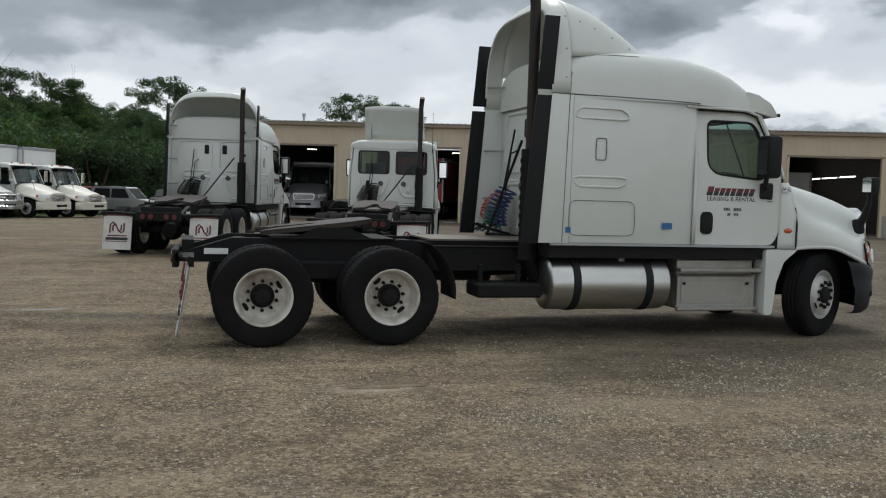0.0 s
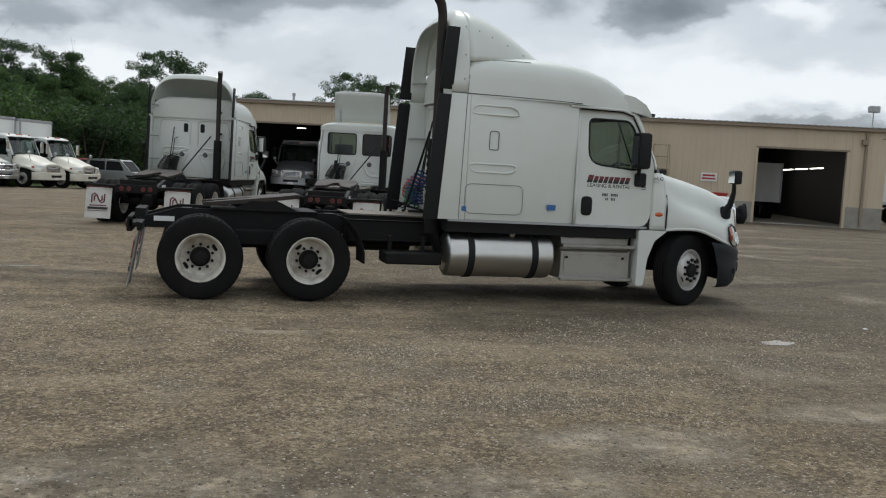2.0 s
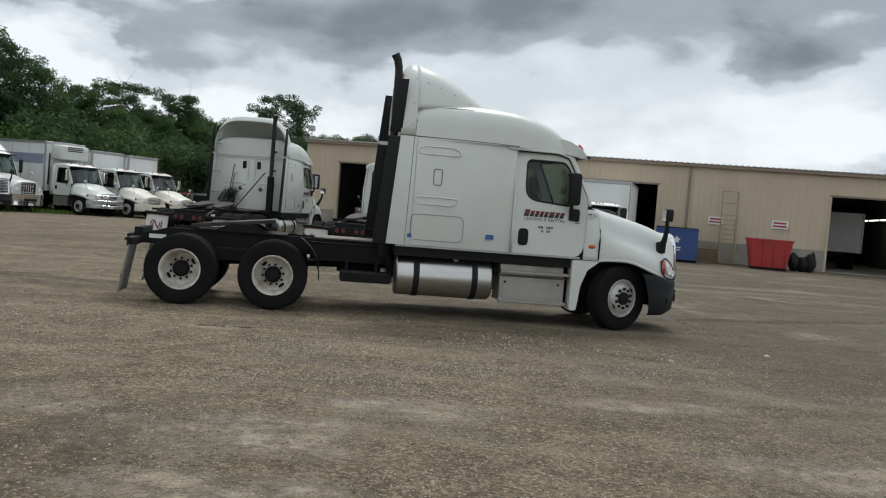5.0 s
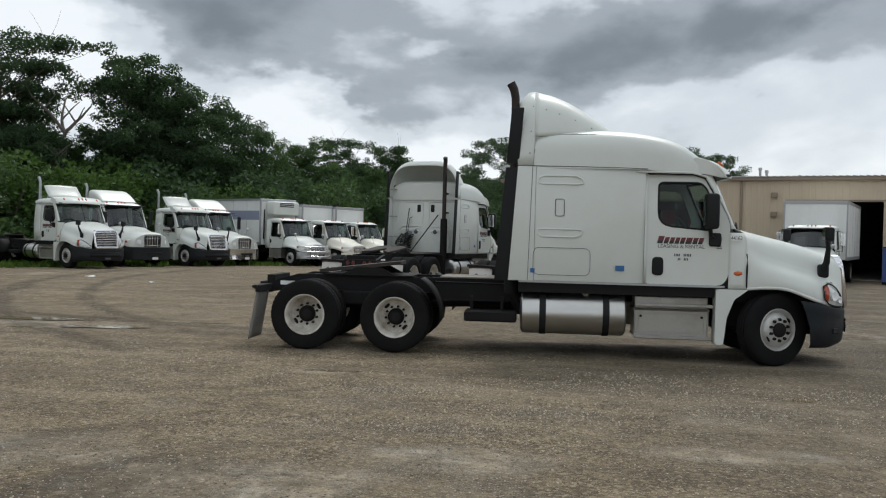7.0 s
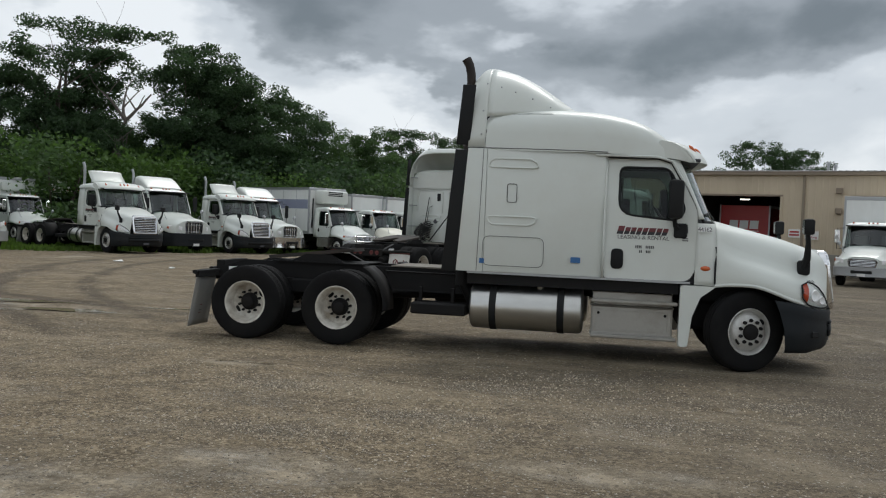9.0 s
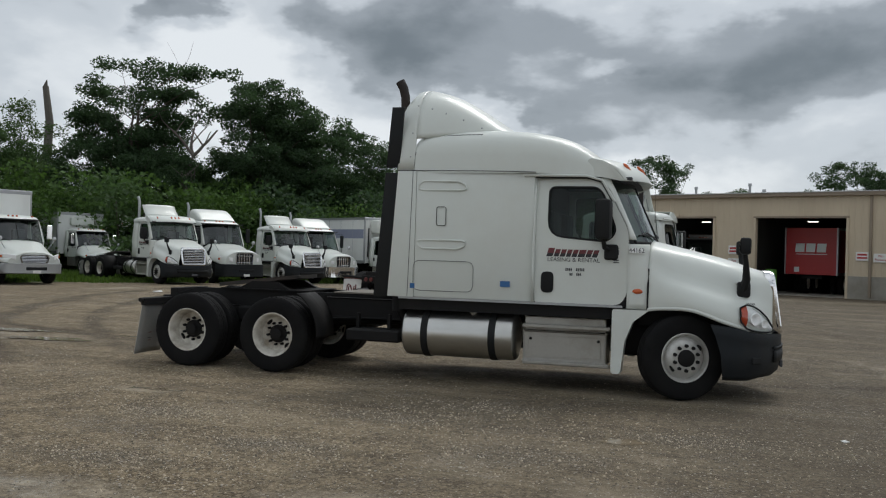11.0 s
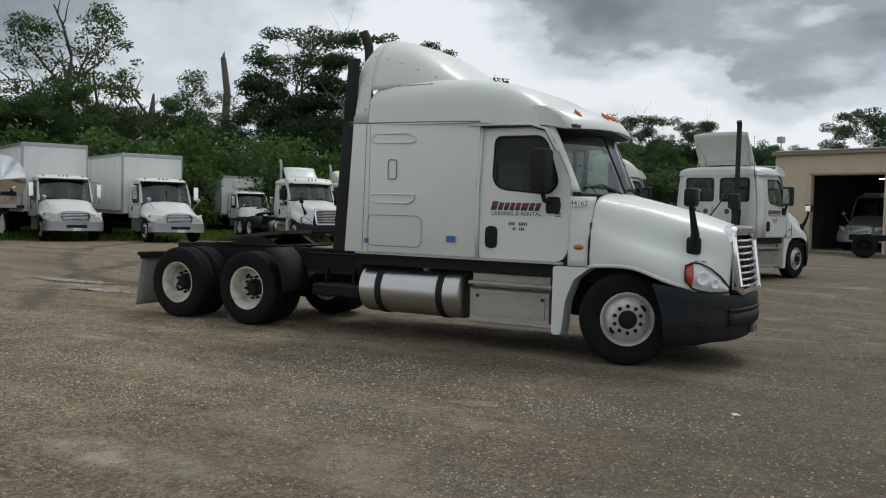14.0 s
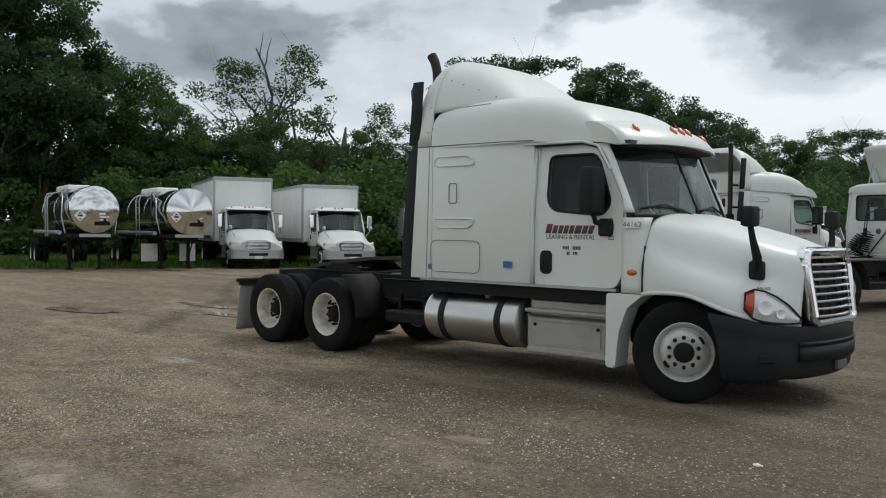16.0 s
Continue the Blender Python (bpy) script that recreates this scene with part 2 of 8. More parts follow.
DARKGLASS = glass_material("dark_window_glass", (0.36, 0.44, 0.405), 0.02, 1.42)
LENS = glass_material("clear_lamp_lens", (0.95, 0.96, 0.96), 0.05)
AMBER = material("amber_lens", (0.55, 0.10, 0.018), 0.2, vary=0.1, coat=0.5)
TURNLENS = material("red_orange_lens", (0.42, 0.055, 0.02), 0.2, vary=0.1, coat=0.5)
REDLENS = material("red_lens", (0.10, 0.012, 0.012), 0.3, vary=0.1, coat=0.3)
REFLECTOR = material("lamp_reflector", (0.90, 0.90, 0.90), 0.30, metal=0.0, vary=0.07, scale=14, grain=22)
INTERIOR = material("dark_cab_trim", (0.045, 0.046, 0.05), 0.75, vary=0.2, scale=6, grain=60)
SEATMAT = material("grey_seat_cloth", (0.10, 0.10, 0.11), 0.9, vary=0.2, scale=8, grain=120, bump=0.2)
INK = material("black_lettering", (0.03, 0.03, 0.033), 0.5, vary=0.1)
REDINK = material("maroon_lettering", (0.15, 0.03, 0.035), 0.5, vary=0.15)
BLUEDECAL = material("blue_sticker", (0.03, 0.13, 0.33), 0.4, vary=0.1)
WHITEDECAL = material("white_sticker", (0.78, 0.78, 0.76), 0.4, vary=0.05)
SEAM = material("dark_panel_gap", (0.10, 0.10, 0.098), 0.8, vary=0.2)
HOSE_R = material("red_air_hose", (0.40, 0.03, 0.03), 0.4, vary=0.15)
HOSE_G = material("green_cable", (0.03, 0.16, 0.09), 0.4, vary=0.15)
HOSE_B = material("dark_blue_air_hose", (0.03, 0.05, 0.16), 0.4, vary=0.15)
TAN = material("tan_metal_siding", (0.57, 0.475, 0.345), 0.55, vary=0.05, scale=0.7, grain=12, dirt=(0.42, 0.34, 0.24), dirt_amount=0.4, dirt_scale=0.8, stretch=(1, 1, 0.25))
TRIMBROWN = material("brown_metal_trim", (0.26, 0.205, 0.15), 0.5, vary=0.12, scale=1.5, grain=20)
CONCRETE = material("weathered_concrete", (0.33, 0.31, 0.27), 0.85, vary=0.15, scale=1.5, grain=25, bump=0.3, dirt=(0.16, 0.14, 0.11), dirt_amount=0.6, dirt_scale=1.0)
ROOFMETAL = material("grey_metal_roof", (0.42, 0.42, 0.41), 0.45, metal=0.4, vary=0.1, scale=1, grain=15)
# inside walls: the gloom of the open bays is put into this dark tone
INSIDE = material("shade_toned_shop_wall", (0.075, 0.073, 0.070), 0.85, vary=0.15, scale=1, grain=10)
BINBLUE = material("blue_bin_paint", (0.025, 0.075, 0.26), 0.5, vary=0.15, scale=2, grain=25, dirt=(0.10, 0.09, 0.10), dirt_amount=0.4, dirt_scale=1.6)
BINRED = material("red_bin_paint", (0.42, 0.025, 0.022), 0.45, vary=0.12, scale=2, grain=25, dirt=(0.16, 0.05, 0.04), dirt_amount=0.5, dirt_scale=1.6)
TRAILRED = material("red_trailer_panel", (0.45, 0.03, 0.03), 0.4, vary=0.06, scale=2, grain=20)
WOODOLD = material("weathered_pallet_wood", (0.22, 0.16, 0.10), 0.85, vary=0.3, scale=6, grain=40, bump=0.3)
GALV = material("galvanised_steel", (0.42, 0.43, 0.44), 0.45, metal=0.7, vary=0.15, scale=3, grain=30)
LADDERY = material("faded_ladder_paint", (0.30, 0.25, 0.14), 0.6, vary=0.2, scale=4, grain=30)
GREYTRUCK = material("grey_truck_paint", (0.20, 0.21, 0.22), 0.35, vary=0.08, coat=0.3)
BLUETRUCK = material("light_blue_truck_paint", (0.16, 0.42, 0.62), 0.35, vary=0.06, coat=0.3)
CARRED = material("red_car_paint", (0.30, 0.03, 0.035), 0.3, vary=0.06, coat=0.5)
GREENBAG = material("green_plastic_drum", (0.12, 0.36, 0.05), 0.5, vary=0.1)
BARK = material("tree_bark", (0.085, 0.07, 0.055), 0.9, vary=0.35, scale=3, grain=18, bump=0.6)
DEADWOOD = material("grey_dead_wood", (0.13, 0.115, 0.10), 0.9, vary=0.35, scale=3, grain=18, bump=0.5)
LEAF_DARK = leaf_material("dark_oak_leaves", (0.046, 0.080, 0.040), None)
LEAF_MID = leaf_material("green_leaves", (0.062, 0.106, 0.043), None)
LEAF_PALE = leaf_material("pale_leaves", (0.066, 0.103, 0.043), None)
LEAF_SHRUB = leaf_material("bright_shrub_leaves", (0.070, 0.126, 0.036), None)
GRASS = leaf_material("verge_grass", (0.075, 0.125, 0.026), None)
STONE = material("gravel_stone", (0.335, 0.285, 0.215), 0.9, vary=0.6, scale=2, grain=20, island=1.6)
WATER = material("muddy_puddle_water", (0.25, 0.20, 0.138), 0.09, vary=0.2, scale=2, grain=6, specular=0.5)
LAMPGLOW = glow_material("lit_strip_lamp", (1.0, 0.95, 0.85), 3.0)


# ---- mesh helpers ----
def part(name, bm, mat, parent=None, label="", smooth=35.0):
    """Links a bmesh as one mesh object under a thing or a part."""
    me = bpy.data.meshes.new(name)
    bmesh.ops.recalc_face_normals(bm, faces=bm.faces)
    bm.to_mesh(me)
    bm.free()
    me.materials.append(mat)
    if smooth:
        me.shade_smooth()
        me.set_sharp_from_angle(angle=radians(smooth))
    ob = new(name, me)
    if parent is not None:
        ob.parent = parent
    if label:
        ob["label"] = label
    return ob


def thing(name, m, label="", category="", group="", kind=""):
    ob = new(name)
    ob.matrix_basis = m
    return tagged(ob, label, category, group, kind)


def B():
    return bmesh.new()


def box(bm, x0, x1, y0, y1, z0, z1, bevel=0.0, m=None, segs=1):
    r = bmesh.ops.create_cube(bm, size=1)
    vs = r["verts"]
    for v in vs:
        v.co = Vector((x0 + (v.co.x + 0.5) * (x1 - x0), y0 + (v.co.y + 0.5) * (y1 - y0), z0 + (v.co.z + 0.5) * (z1 - z0)))
    if bevel:
        es = list({e for v in vs for e in v.link_edges})
        r = bmesh.ops.bevel(bm, geom=es, offset=bevel, segments=segs, affect="EDGES", profile=0.5)
        vs = list({v for f in r["faces"] for v in f.verts} | {v for v in vs if v.is_valid})
    if m is not None:
        for v in vs:
            v.co = m @ v.co
    return bm


def loft(bm, rings, closed=True, caps=True):
    """Skins rings with equal counts of points."""
    rows = [[bm.verts.new(p) for p in ring] for ring in rings]
    n = len(rows[0])
    for a, b in zip(rows, rows[1:]):
        for i in range(n if closed else n - 1):
            j = (i + 1) % n
            try:
                bm.faces.new((a[i], a[j], b[j], b[i]))
            except ValueError:
                pass
    if caps and closed:
        for row in (rows[0], rows[-1]):
            try:
                bm.faces.new(row)
            except ValueError:
                pass
    return bm


def axes_for(d):
    d = Vector(d).normalized()
    a = d.orthogonal().normalized()
    return a, d.cross(a).normalized()


def cyl(bm, p0, p1, r0, r1=None, seg=16, caps=True):
    p0, p1 = Vector(p0), Vector(p1)
    r1 = r0 if r1 is None else r1
    a, b = axes_for(p1 - p0)
    rings = []
    for p, r in ((p0, r0), (p1, r1)):
        rings.append([p + (a * math.cos(2 * math.pi * i / seg) + b * math.sin(2 * math.pi * i / seg)) * r for i in range(seg)])
    return loft(bm, rings, True, caps)


def tube(bm, pts, r, seg=8):
    """A pipe along points, r a number or one for each point."""
    pts = [Vector(p) for p in pts]
    rs = r if isinstance(r, (list, tuple)) else [r] * len(pts)
    rings, a = [], None
    for i, p in enumerate(pts):
        d = (pts[min(i + 1, len(pts) - 1)] - pts[max(i - 1, 0)]).normalized()
        if a is None:
            a = d.orthogonal().normalized()
        else:
            a = (a - d * a.dot(d)).normalized()
        b = d.cross(a)
        rings.append([p + (a * math.cos(2 * math.pi * k / seg) + b * math.sin(2 * math.pi * k / seg)) * rs[i] for k in range(seg)])
    return loft(bm, rings, True, True)


def lathe(bm, prof, center, axis="y", seg=32, caps=False):
    """Turns (radius, along) about an axis through center."""
    c = Vector(center)
    rings = []
    for r, a in prof:
        ring = []
        for i in range(seg):
            w = 2 * math.pi * i / seg
            u, v = r * math.cos(w), r * math.sin(w)
            ring.append(c + (Vector((u, a, v)) if axis == "y" else Vector((a, u, v)) if axis == "x" else Vector((u, v, a))))
        rings.append(ring)
    return loft(bm, rings, True, caps)


def prism(bm, poly, y0, y1, axis="y", bevel=0.0):
    """Extrudes an outline; poly gives (x, z) for axis y, (x, y) for z, (y, z) for x."""
    def at(p, h):
        return Vector((p[0], h, p[1])) if axis == "y" else Vector((p[0], p[1], h)) if axis == "z" else Vector((h, p[0], p[1]))
    n0 = len(bm.faces)
    a = [bm.verts.new(at(p, y0)) for p in poly]
    b = [bm.verts.new(at(p, y1)) for p in poly]
    fs = [bm.faces.new(a), bm.faces.new(b)]
    n = len(poly)
    for i in range(n):
        j = (i + 1) % n
        fs.append(bm.faces.new((a[i], a[j], b[j], b[i])))
    if bevel:
        es = list({e for f in fs for e in f.edges})
        bmesh.ops.bevel(bm, geom=es, offset=bevel, segments=2, affect="EDGES", profile=0.5)
    return bm


def round_poly(pts, r, n=4):
    """Rounds the corners of an outline."""
    out = []
    k = len(pts)
    rs = r if isinstance(r, (list, tuple)) else [r] * k
    for i in range(k):
        p, a, b = Vector(pts[i]), Vector(pts[i - 1]), Vector(pts[(i + 1) % k])
        da, db = (a - p), (b - p)
        q = min(rs[i], da.length * 0.48, db.length * 0.48)
        s, e = p + da.normalized() * q, p + db.normalized() * q
        for j in range(n + 1):
            t = j / n
            w = s * (1 - t) ** 2 + p * 2 * t * (1 - t) + e * t * t
            out.append((w.x, w.y))
    return out


def ray_poly(c, ang, poly):
    d = Vector((math.cos(ang), math.sin(ang)))
    best = None
    for i in range(len(poly)):
        p, q = Vector(poly[i]) - c, Vector(poly[(i + 1) % len(poly)]) - c
        e = q - p
        den = d.x * e.y - d.y * e.x
        if abs(den) < 1e-9:
            continue
        t = (p.x * e.y - p.y * e.x) / den
        s = (p.x * d.y - p.y * d.x) / den
        if t > 0 and -1e-6 <= s <= 1 + 1e-6 and (best is None or t > best):
            best = t
    return c + d * (best or 0.0)


def holed_plate(bm, outer, inner, place, thick):
    """A plate with one opening. place((u, v), depth) gives the point in space."""
    c = Vector((sum(p[0] for p in inner) / len(inner), sum(p[1] for p in inner) / len(inner)))
    angs = sorted({round(math.atan2(p[1] - c.y, p[0] - c.x), 4) for p in list(outer) + list(inner)})
    o = [ray_poly(c, a, outer) for a in angs]
    i = [ray_poly(c, a, inner) for a in angs]
    rings = []
    for k in range(len(angs)):
        rings.append([place(o[k], 0.0), place((o[k] + i[k]) / 2, 0.0), place(i[k], 0.0), place(i[k], thick), place(o[k], thick)])
    rings.append(rings[0])
    loft(bm, rings, True, False)
    bmesh.ops.remove_doubles(bm, verts=bm.verts, dist=1e-5)
    return bm


def text_mesh(name, body, size, mat, m, parent, stretch=1.0, label=""):
    c = bpy.data.curves.new(name, "FONT")
    c.body, c.size, c.extrude, c.align_x, c.align_y = body, size, 0.001, "CENTER", "CENTER"
    tmp = bpy.data.objects.new(name, c)
    scene.collection.objects.link(tmp)
    me = bpy.data.meshes.new_from_object(tmp)
    bpy.data.objects.remove(tmp)
    me.materials.clear()
    me.materials.append(mat)
    for v in me.vertices:
        v.co.x *= stretch
    ob = new(name, me)
    ob.parent = parent
    ob.matrix_basis = m
    if label:
        ob["label"] = label
    return ob


def S(a):
    return math.sin(a)


def lerp(a, b, t):
    return a + (b - a) * t


def along(table, x):
    """Linear reading of (x, value...) rows."""
    if x <= table[0][0]:
        return table[0][1:]
    for p, q in zip(table, table[1:]):
        if x <= q[0]:
            t = (x - p[0]) / (q[0] - p[0])
            return tuple(lerp(a, b, t) for a, b in zip(p[1:], q[1:]))
    return table[-1][1:]


# face frames for flat decals: local x along, local y up
def on_right(x, y, z):
    return Matrix(((1, 0, 0, x), (0, 0, -1, y), (0, 1, 0, z), (0, 0, 0, 1)))


def on_left(x, y, z):
    return Matrix(((-1, 0, 0, x), (0, 0, 1, y), (0, 1, 0, z), (0, 0, 0, 1)))


def on_front(x, y, z):
    return Matrix(((0, 0, 1, x), (1, 0, 0, y), (0, 1, 0, z), (0, 0, 0, 1)))


def on_rear(x, y, z):
    return Matrix(((0, 0, -1, x), (-1, 0, 0, y), (0, 1, 0, z), (0, 0, 0, 1)))


def flat(polys, m=None, h=0.002):
    """Thin raised shapes for lettering bars and stickers."""
    bm = B()
    for poly in polys:
        prism(bm, poly, 0.0, h, "z")
    if m is not None:
        bmesh.ops.transform(bm, matrix=m, verts=bm.verts)
    return bm


def rect(x, y, w, h, slant=0.0):
    return [(x, y), (x + w, y), (x + w + slant, y + h), (x + slant, y + h)]


# ---- ground ----
def ground_material():
    m = bpy.data.materials.new("packed_gravel_yard")
    m.use_nodes = True
    t = m.node_tree
    b = t.nodes["Principled BSDF"]
    L = t.links.new

    def node(kind, **kw):
        n = t.nodes.new(kind)
        for k, v in kw.items():
            setattr(n, k, v)
        return n

    def noise_at(scale, detail=6, rough=0.55, vec=None):
        n = node("ShaderNodeTexNoise")
        n.inputs["Scale"].default_value, n.inputs["Detail"].default_value, n.inputs["Roughness"].default_value = scale, detail, rough
        L(vec or tc.outputs["Object"], n.inputs["Vector"])
        return n.outputs["Fac"]

    def span(v, a, b_, lo=0.0, hi=1.0):
        n = node("ShaderNodeMapRange")
        n.inputs["From Min"].default_value, n.inputs["From Max"].default_value = a, b_
        n.inputs["To Min"].default_value, n.inputs["To Max"].default_value = lo, hi
        L(v, n.inputs["Value"])
        return n.outputs["Result"]

    def math2(op, a, b_):
        n = node("ShaderNodeMath", operation=op)
        for i, v in enumerate((a, b_)):
            if isinstance(v, (int, float)):
                n.inputs[i].default_value = v
            else:
                L(v, n.inputs[i])
        return n.outputs[0]

    def blend(f, a, b_):
        n = node("ShaderNodeMix", data_type="RGBA")
        L(f, n.inputs["Factor"])
        for key, v in (("A", a), ("B", b_)):
            if isinstance(v, tuple):
                n.inputs[key].default_value = (*v, 1)
            else:
                L(v, n.inputs[key])
        return n.outputs["Result"]

    tc = node("ShaderNodeTexCoord")
    sep0 = node("ShaderNodeSeparateXYZ")
    L(tc.outputs["Object"], sep0.inputs["Vector"])
    big = noise_at(0.16, 5)
    mid = noise_at(0.8, 6)
    fine = noise_at(14.0, 7, 0.7)
    grit = noise_at(60.0, 4, 0.7)
    # brown fines, darker and paler by patches
    col = blend(span(big, 0.36, 0.64), (0.160, 0.120, 0.074), (0.280, 0.216, 0.135))
    col = blend(span(mid, 0.42, 0.66, 0, 0.85), col, (0.305, 0.240, 0.152))
    col = blend(span(noise_at(2.4, 8, 0.7), 0.46, 0.57, 0, 0.76), col, (0.096, 0.071, 0.043))
    col = blend(span(fine, 0.46, 0.64, 0, 0.40), col, (0.086, 0.062, 0.035))
    col = blend(span(noise_at(38.0, 5, 0.75), 0.54, 0.66, 0, 0.18), col, (0.367, 0.294, 0.191))
    # grains of packed grit, each with its own tone
    for size, amount in ((75.0, 0.80), (31.0, 0.60)):
        gr = node("ShaderNodeTexVoronoi", feature="F1")
        gr.inputs["Scale"].default_value = size
        L(tc.outputs["Object"], gr.inputs["Vector"])
        gs = node("ShaderNodeSeparateColor")
        L(gr.outputs["Color"], gs.inputs["Color"])
        col = blend(math2("MULTIPLY", span(gs.outputs["Blue"], 0.35, 0.0), amount), col, (0.073, 0.054, 0.032))
        col = blend(math2("MULTIPLY", span(gs.outputs["Blue"], 0.72, 1.0), amount * 0.75), col, (0.449, 0.368, 0.251))
    # drifts of crushed grey stone
    drift = math2("MULTIPLY", span(noise_at(0.62, 9, 0.66), 0.52, 0.62), span(noise_at(4.5, 6, 0.7), 0.34, 0.50))
    heap = None
    for px, py, pa, pb in DRIFTS:
        d = node("ShaderNodeVectorMath", operation="LENGTH")
        cmb = node("ShaderNodeCombineXYZ")
        L(math2("MULTIPLY", math2("SUBTRACT", sep0.outputs["X"], px), 1 / pa), cmb.inputs["X"])
        L(math2("MULTIPLY", math2("SUBTRACT", sep0.outputs["Y"], py), 1 / pb), cmb.inputs["Y"])
        L(cmb.outputs["Vector"], d.inputs[0])
        k = span(d.outputs["Value"], 1.3, 0.3)
        heap = k if heap is None else math2("MAXIMUM", heap, k)
    heap = span(math2("MULTIPLY", heap, noise_at(2.6, 8, 0.7)), 0.20, 0.52, 0.0, 0.8)
    drift = math2("MAXIMUM", math2("MULTIPLY", drift, 0.75), heap)
    vor = node("ShaderNodeTexVoronoi", feature="F1")
    vor.inputs["Scale"].default_value = 52.0
    L(tc.outputs["Object"], vor.inputs["Vector"])
    tone = node("ShaderNodeSeparateColor")
    L(vor.outputs["Color"], tone.inputs["Color"])
    shade = node("ShaderNodeValToRGB")
    for k, (p, c) in enumerate(((0.0, (0.09, 0.072, 0.050)), (0.5, (0.25, 0.21, 0.157)), (0.78, (0.48, 0.43, 0.355)), (1.0, (0.76, 0.72, 0.65)))):
        e = shade.color_ramp.elements[k] if k < 2 else shade.color_ramp.elements.new(p)
        e.position, e.color = p, (*c, 1)
    L(tone.outputs["Red"], shade.inputs["Fac"])
    few = math2("MULTIPLY", span(tone.outputs["Green"], 0.86, 0.90), 0.8)
    stones = math2("MULTIPLY", span(vor.outputs["Distance"], 0.46, 0.30), math2("MAXIMUM", drift, few))
    peb = node("ShaderNodeTexVoronoi", feature="F1")
    peb.inputs["Scale"].default_value = 27.0
    L(tc.outputs["Object"], peb.inputs["Vector"])
    tone2 = node("ShaderNodeSeparateColor")
    L(peb.outputs["Color"], tone2.inputs["Color"])
    pick = math2("MULTIPLY", span(tone2.outputs["Green"], 0.62, 0.66), span(noise_at(0.9, 6, 0.65), 0.36, 0.52))
    pebs = math2("MULTIPLY", span(peb.outputs["Distance"], 0.34, 0.24), pick)
    col = blend(math2("MULTIPLY", drift, 0.45), col, (0.165, 0.138, 0.104))
    # darker gravel towards the workshop side of the walk
    dark_end = span(math2("ADD", math2("ADD", sep0.outputs["X"], math2("MULTIPLY", sep0.outputs["Y"], 0.25)), math2("MULTIPLY", noise_at(0.35, 6, 0.6), 5.0)), 7.0, 12.0)
    col = blend(math2("MULTIPLY", dark_end, 0.62), col, (0.082, 0.068, 0.050))
    # tyre ruts: long arcs swept by turning vehicles
    sep = node("ShaderNodeSeparateXYZ")
    L(tc.outputs["Object"], sep.inputs["Vector"])
    rut = None
    for cx, cy, r, lim in ((14.9, 29.0, 24.8, -1.0), (14.9, 29.0, 26.7, -1.5), (19.75, 31.05, 31.8, -4.0), (4.0, 34.0, 23.5, 40.0), (4.45, 0.5, 3.77, 1.7), (4.45, 0.5, 3.42, 1.8), (4.45, 0.5, 4.9, 0.6)):
        d = node("ShaderNodeVectorMath", operation="DISTANCE")
        cmb = node("ShaderNodeCombineXYZ")
        L(sep.outputs["X"], cmb.inputs["X"])
        L(sep.outputs["Y"], cmb.inputs["Y"])
        L(cmb.outputs["Vector"], d.inputs[0])
        d.inputs[1].default_value = (cx, cy, 0)
        wob = math2("MULTIPLY_ADD", noise_at(0.5, 2), 0.8)
        wob.node.inputs[2].default_value = r - 0.4
        off = math2("ABSOLUTE", math2("SUBTRACT", d.outputs["Value"], wob), 0)
        k = math2("MULTIPLY", span(off, 0.30, 0.10), span(sep.outputs["X"], lim + 0.6, lim - 0.6))
        rut = k if rut is None else math2("MAXIMUM", rut, k)
    rut = math2("MULTIPLY", rut, span(noise_at(0.30, 4), 0.32, 0.46))
    # long dark and pale bands dragged out by passing wheels
    drag = node("ShaderNodeMapping")
    drag.inputs["Scale"].default_value = (0.16, 0.95, 1.0)
    drag.inputs["Rotation"].default_value = (0, 0, radians(9))
    L(tc.outputs["Object"], drag.inputs["Vector"])
    band = noise_at(1.0, 8, 0.62, drag.outputs["Vector"])
    col = blend(span(band, 0.53, 0.66, 0, 0.50), col, (0.085, 0.064, 0.040))
    col = blend(span(band, 0.46, 0.35, 0, 0.36), col, (0.35, 0.288, 0.198))
    # damp pale mud flats with a low sheen
    damp = span(noise_at(0.33, 10, 0.68), 0.57, 0.66)
    col = blend(math2("MULTIPLY", damp, 0.5), col, (0.31, 0.258, 0.183))
    # shallow silted hollows near the walk
    silt = None
    for px, py, pa, pb in ((2.0, 2.1, 1.9, 1.2), (0.2, 2.7, 1.6, 1.0), (6.2, 1.6, 1.6, 1.0), (3.4, 3.0, 1.5, 0.8), (2.0, 0.9, 1.6, 0.6), (-3.6, 10.8, 3.0, 0.9), (1.4, 6.85, 0.9, 0.3), (5.6, 3.6, 1.6, 0.5), (9.0, 4.4, 1.5, 0.5), (-5.5, 11.5, 2.5, 0.6)):
        d = node("ShaderNodeVectorMath", operation="DISTANCE")
        cmb = node("ShaderNodeCombineXYZ")
        L(math2("MULTIPLY", sep.outputs["X"], 1 / pa), cmb.inputs["X"])
        L(math2("MULTIPLY", sep.outputs["Y"], 1 / pb), cmb.inputs["Y"])
        L(cmb.outputs["Vector"], d.inputs[0])
        d.inputs[1].default_value = (px / pa, py / pb, 0)
        k = span(d.outputs["Value"], 1.15, 0.35)
        silt = k if silt is None else math2("MAXIMUM", silt, k)
    silt = span(math2("MULTIPLY", silt, noise_at(1.3, 14, 0.78)), 0.30, 0.52)
    col = blend(math2("MULTIPLY", math2("MULTIPLY", silt, span(noise_at(9.0, 9, 0.75), 0.36, 0.56, 0.3, 1.0)), 0.62), col, (0.36, 0.305, 0.225))
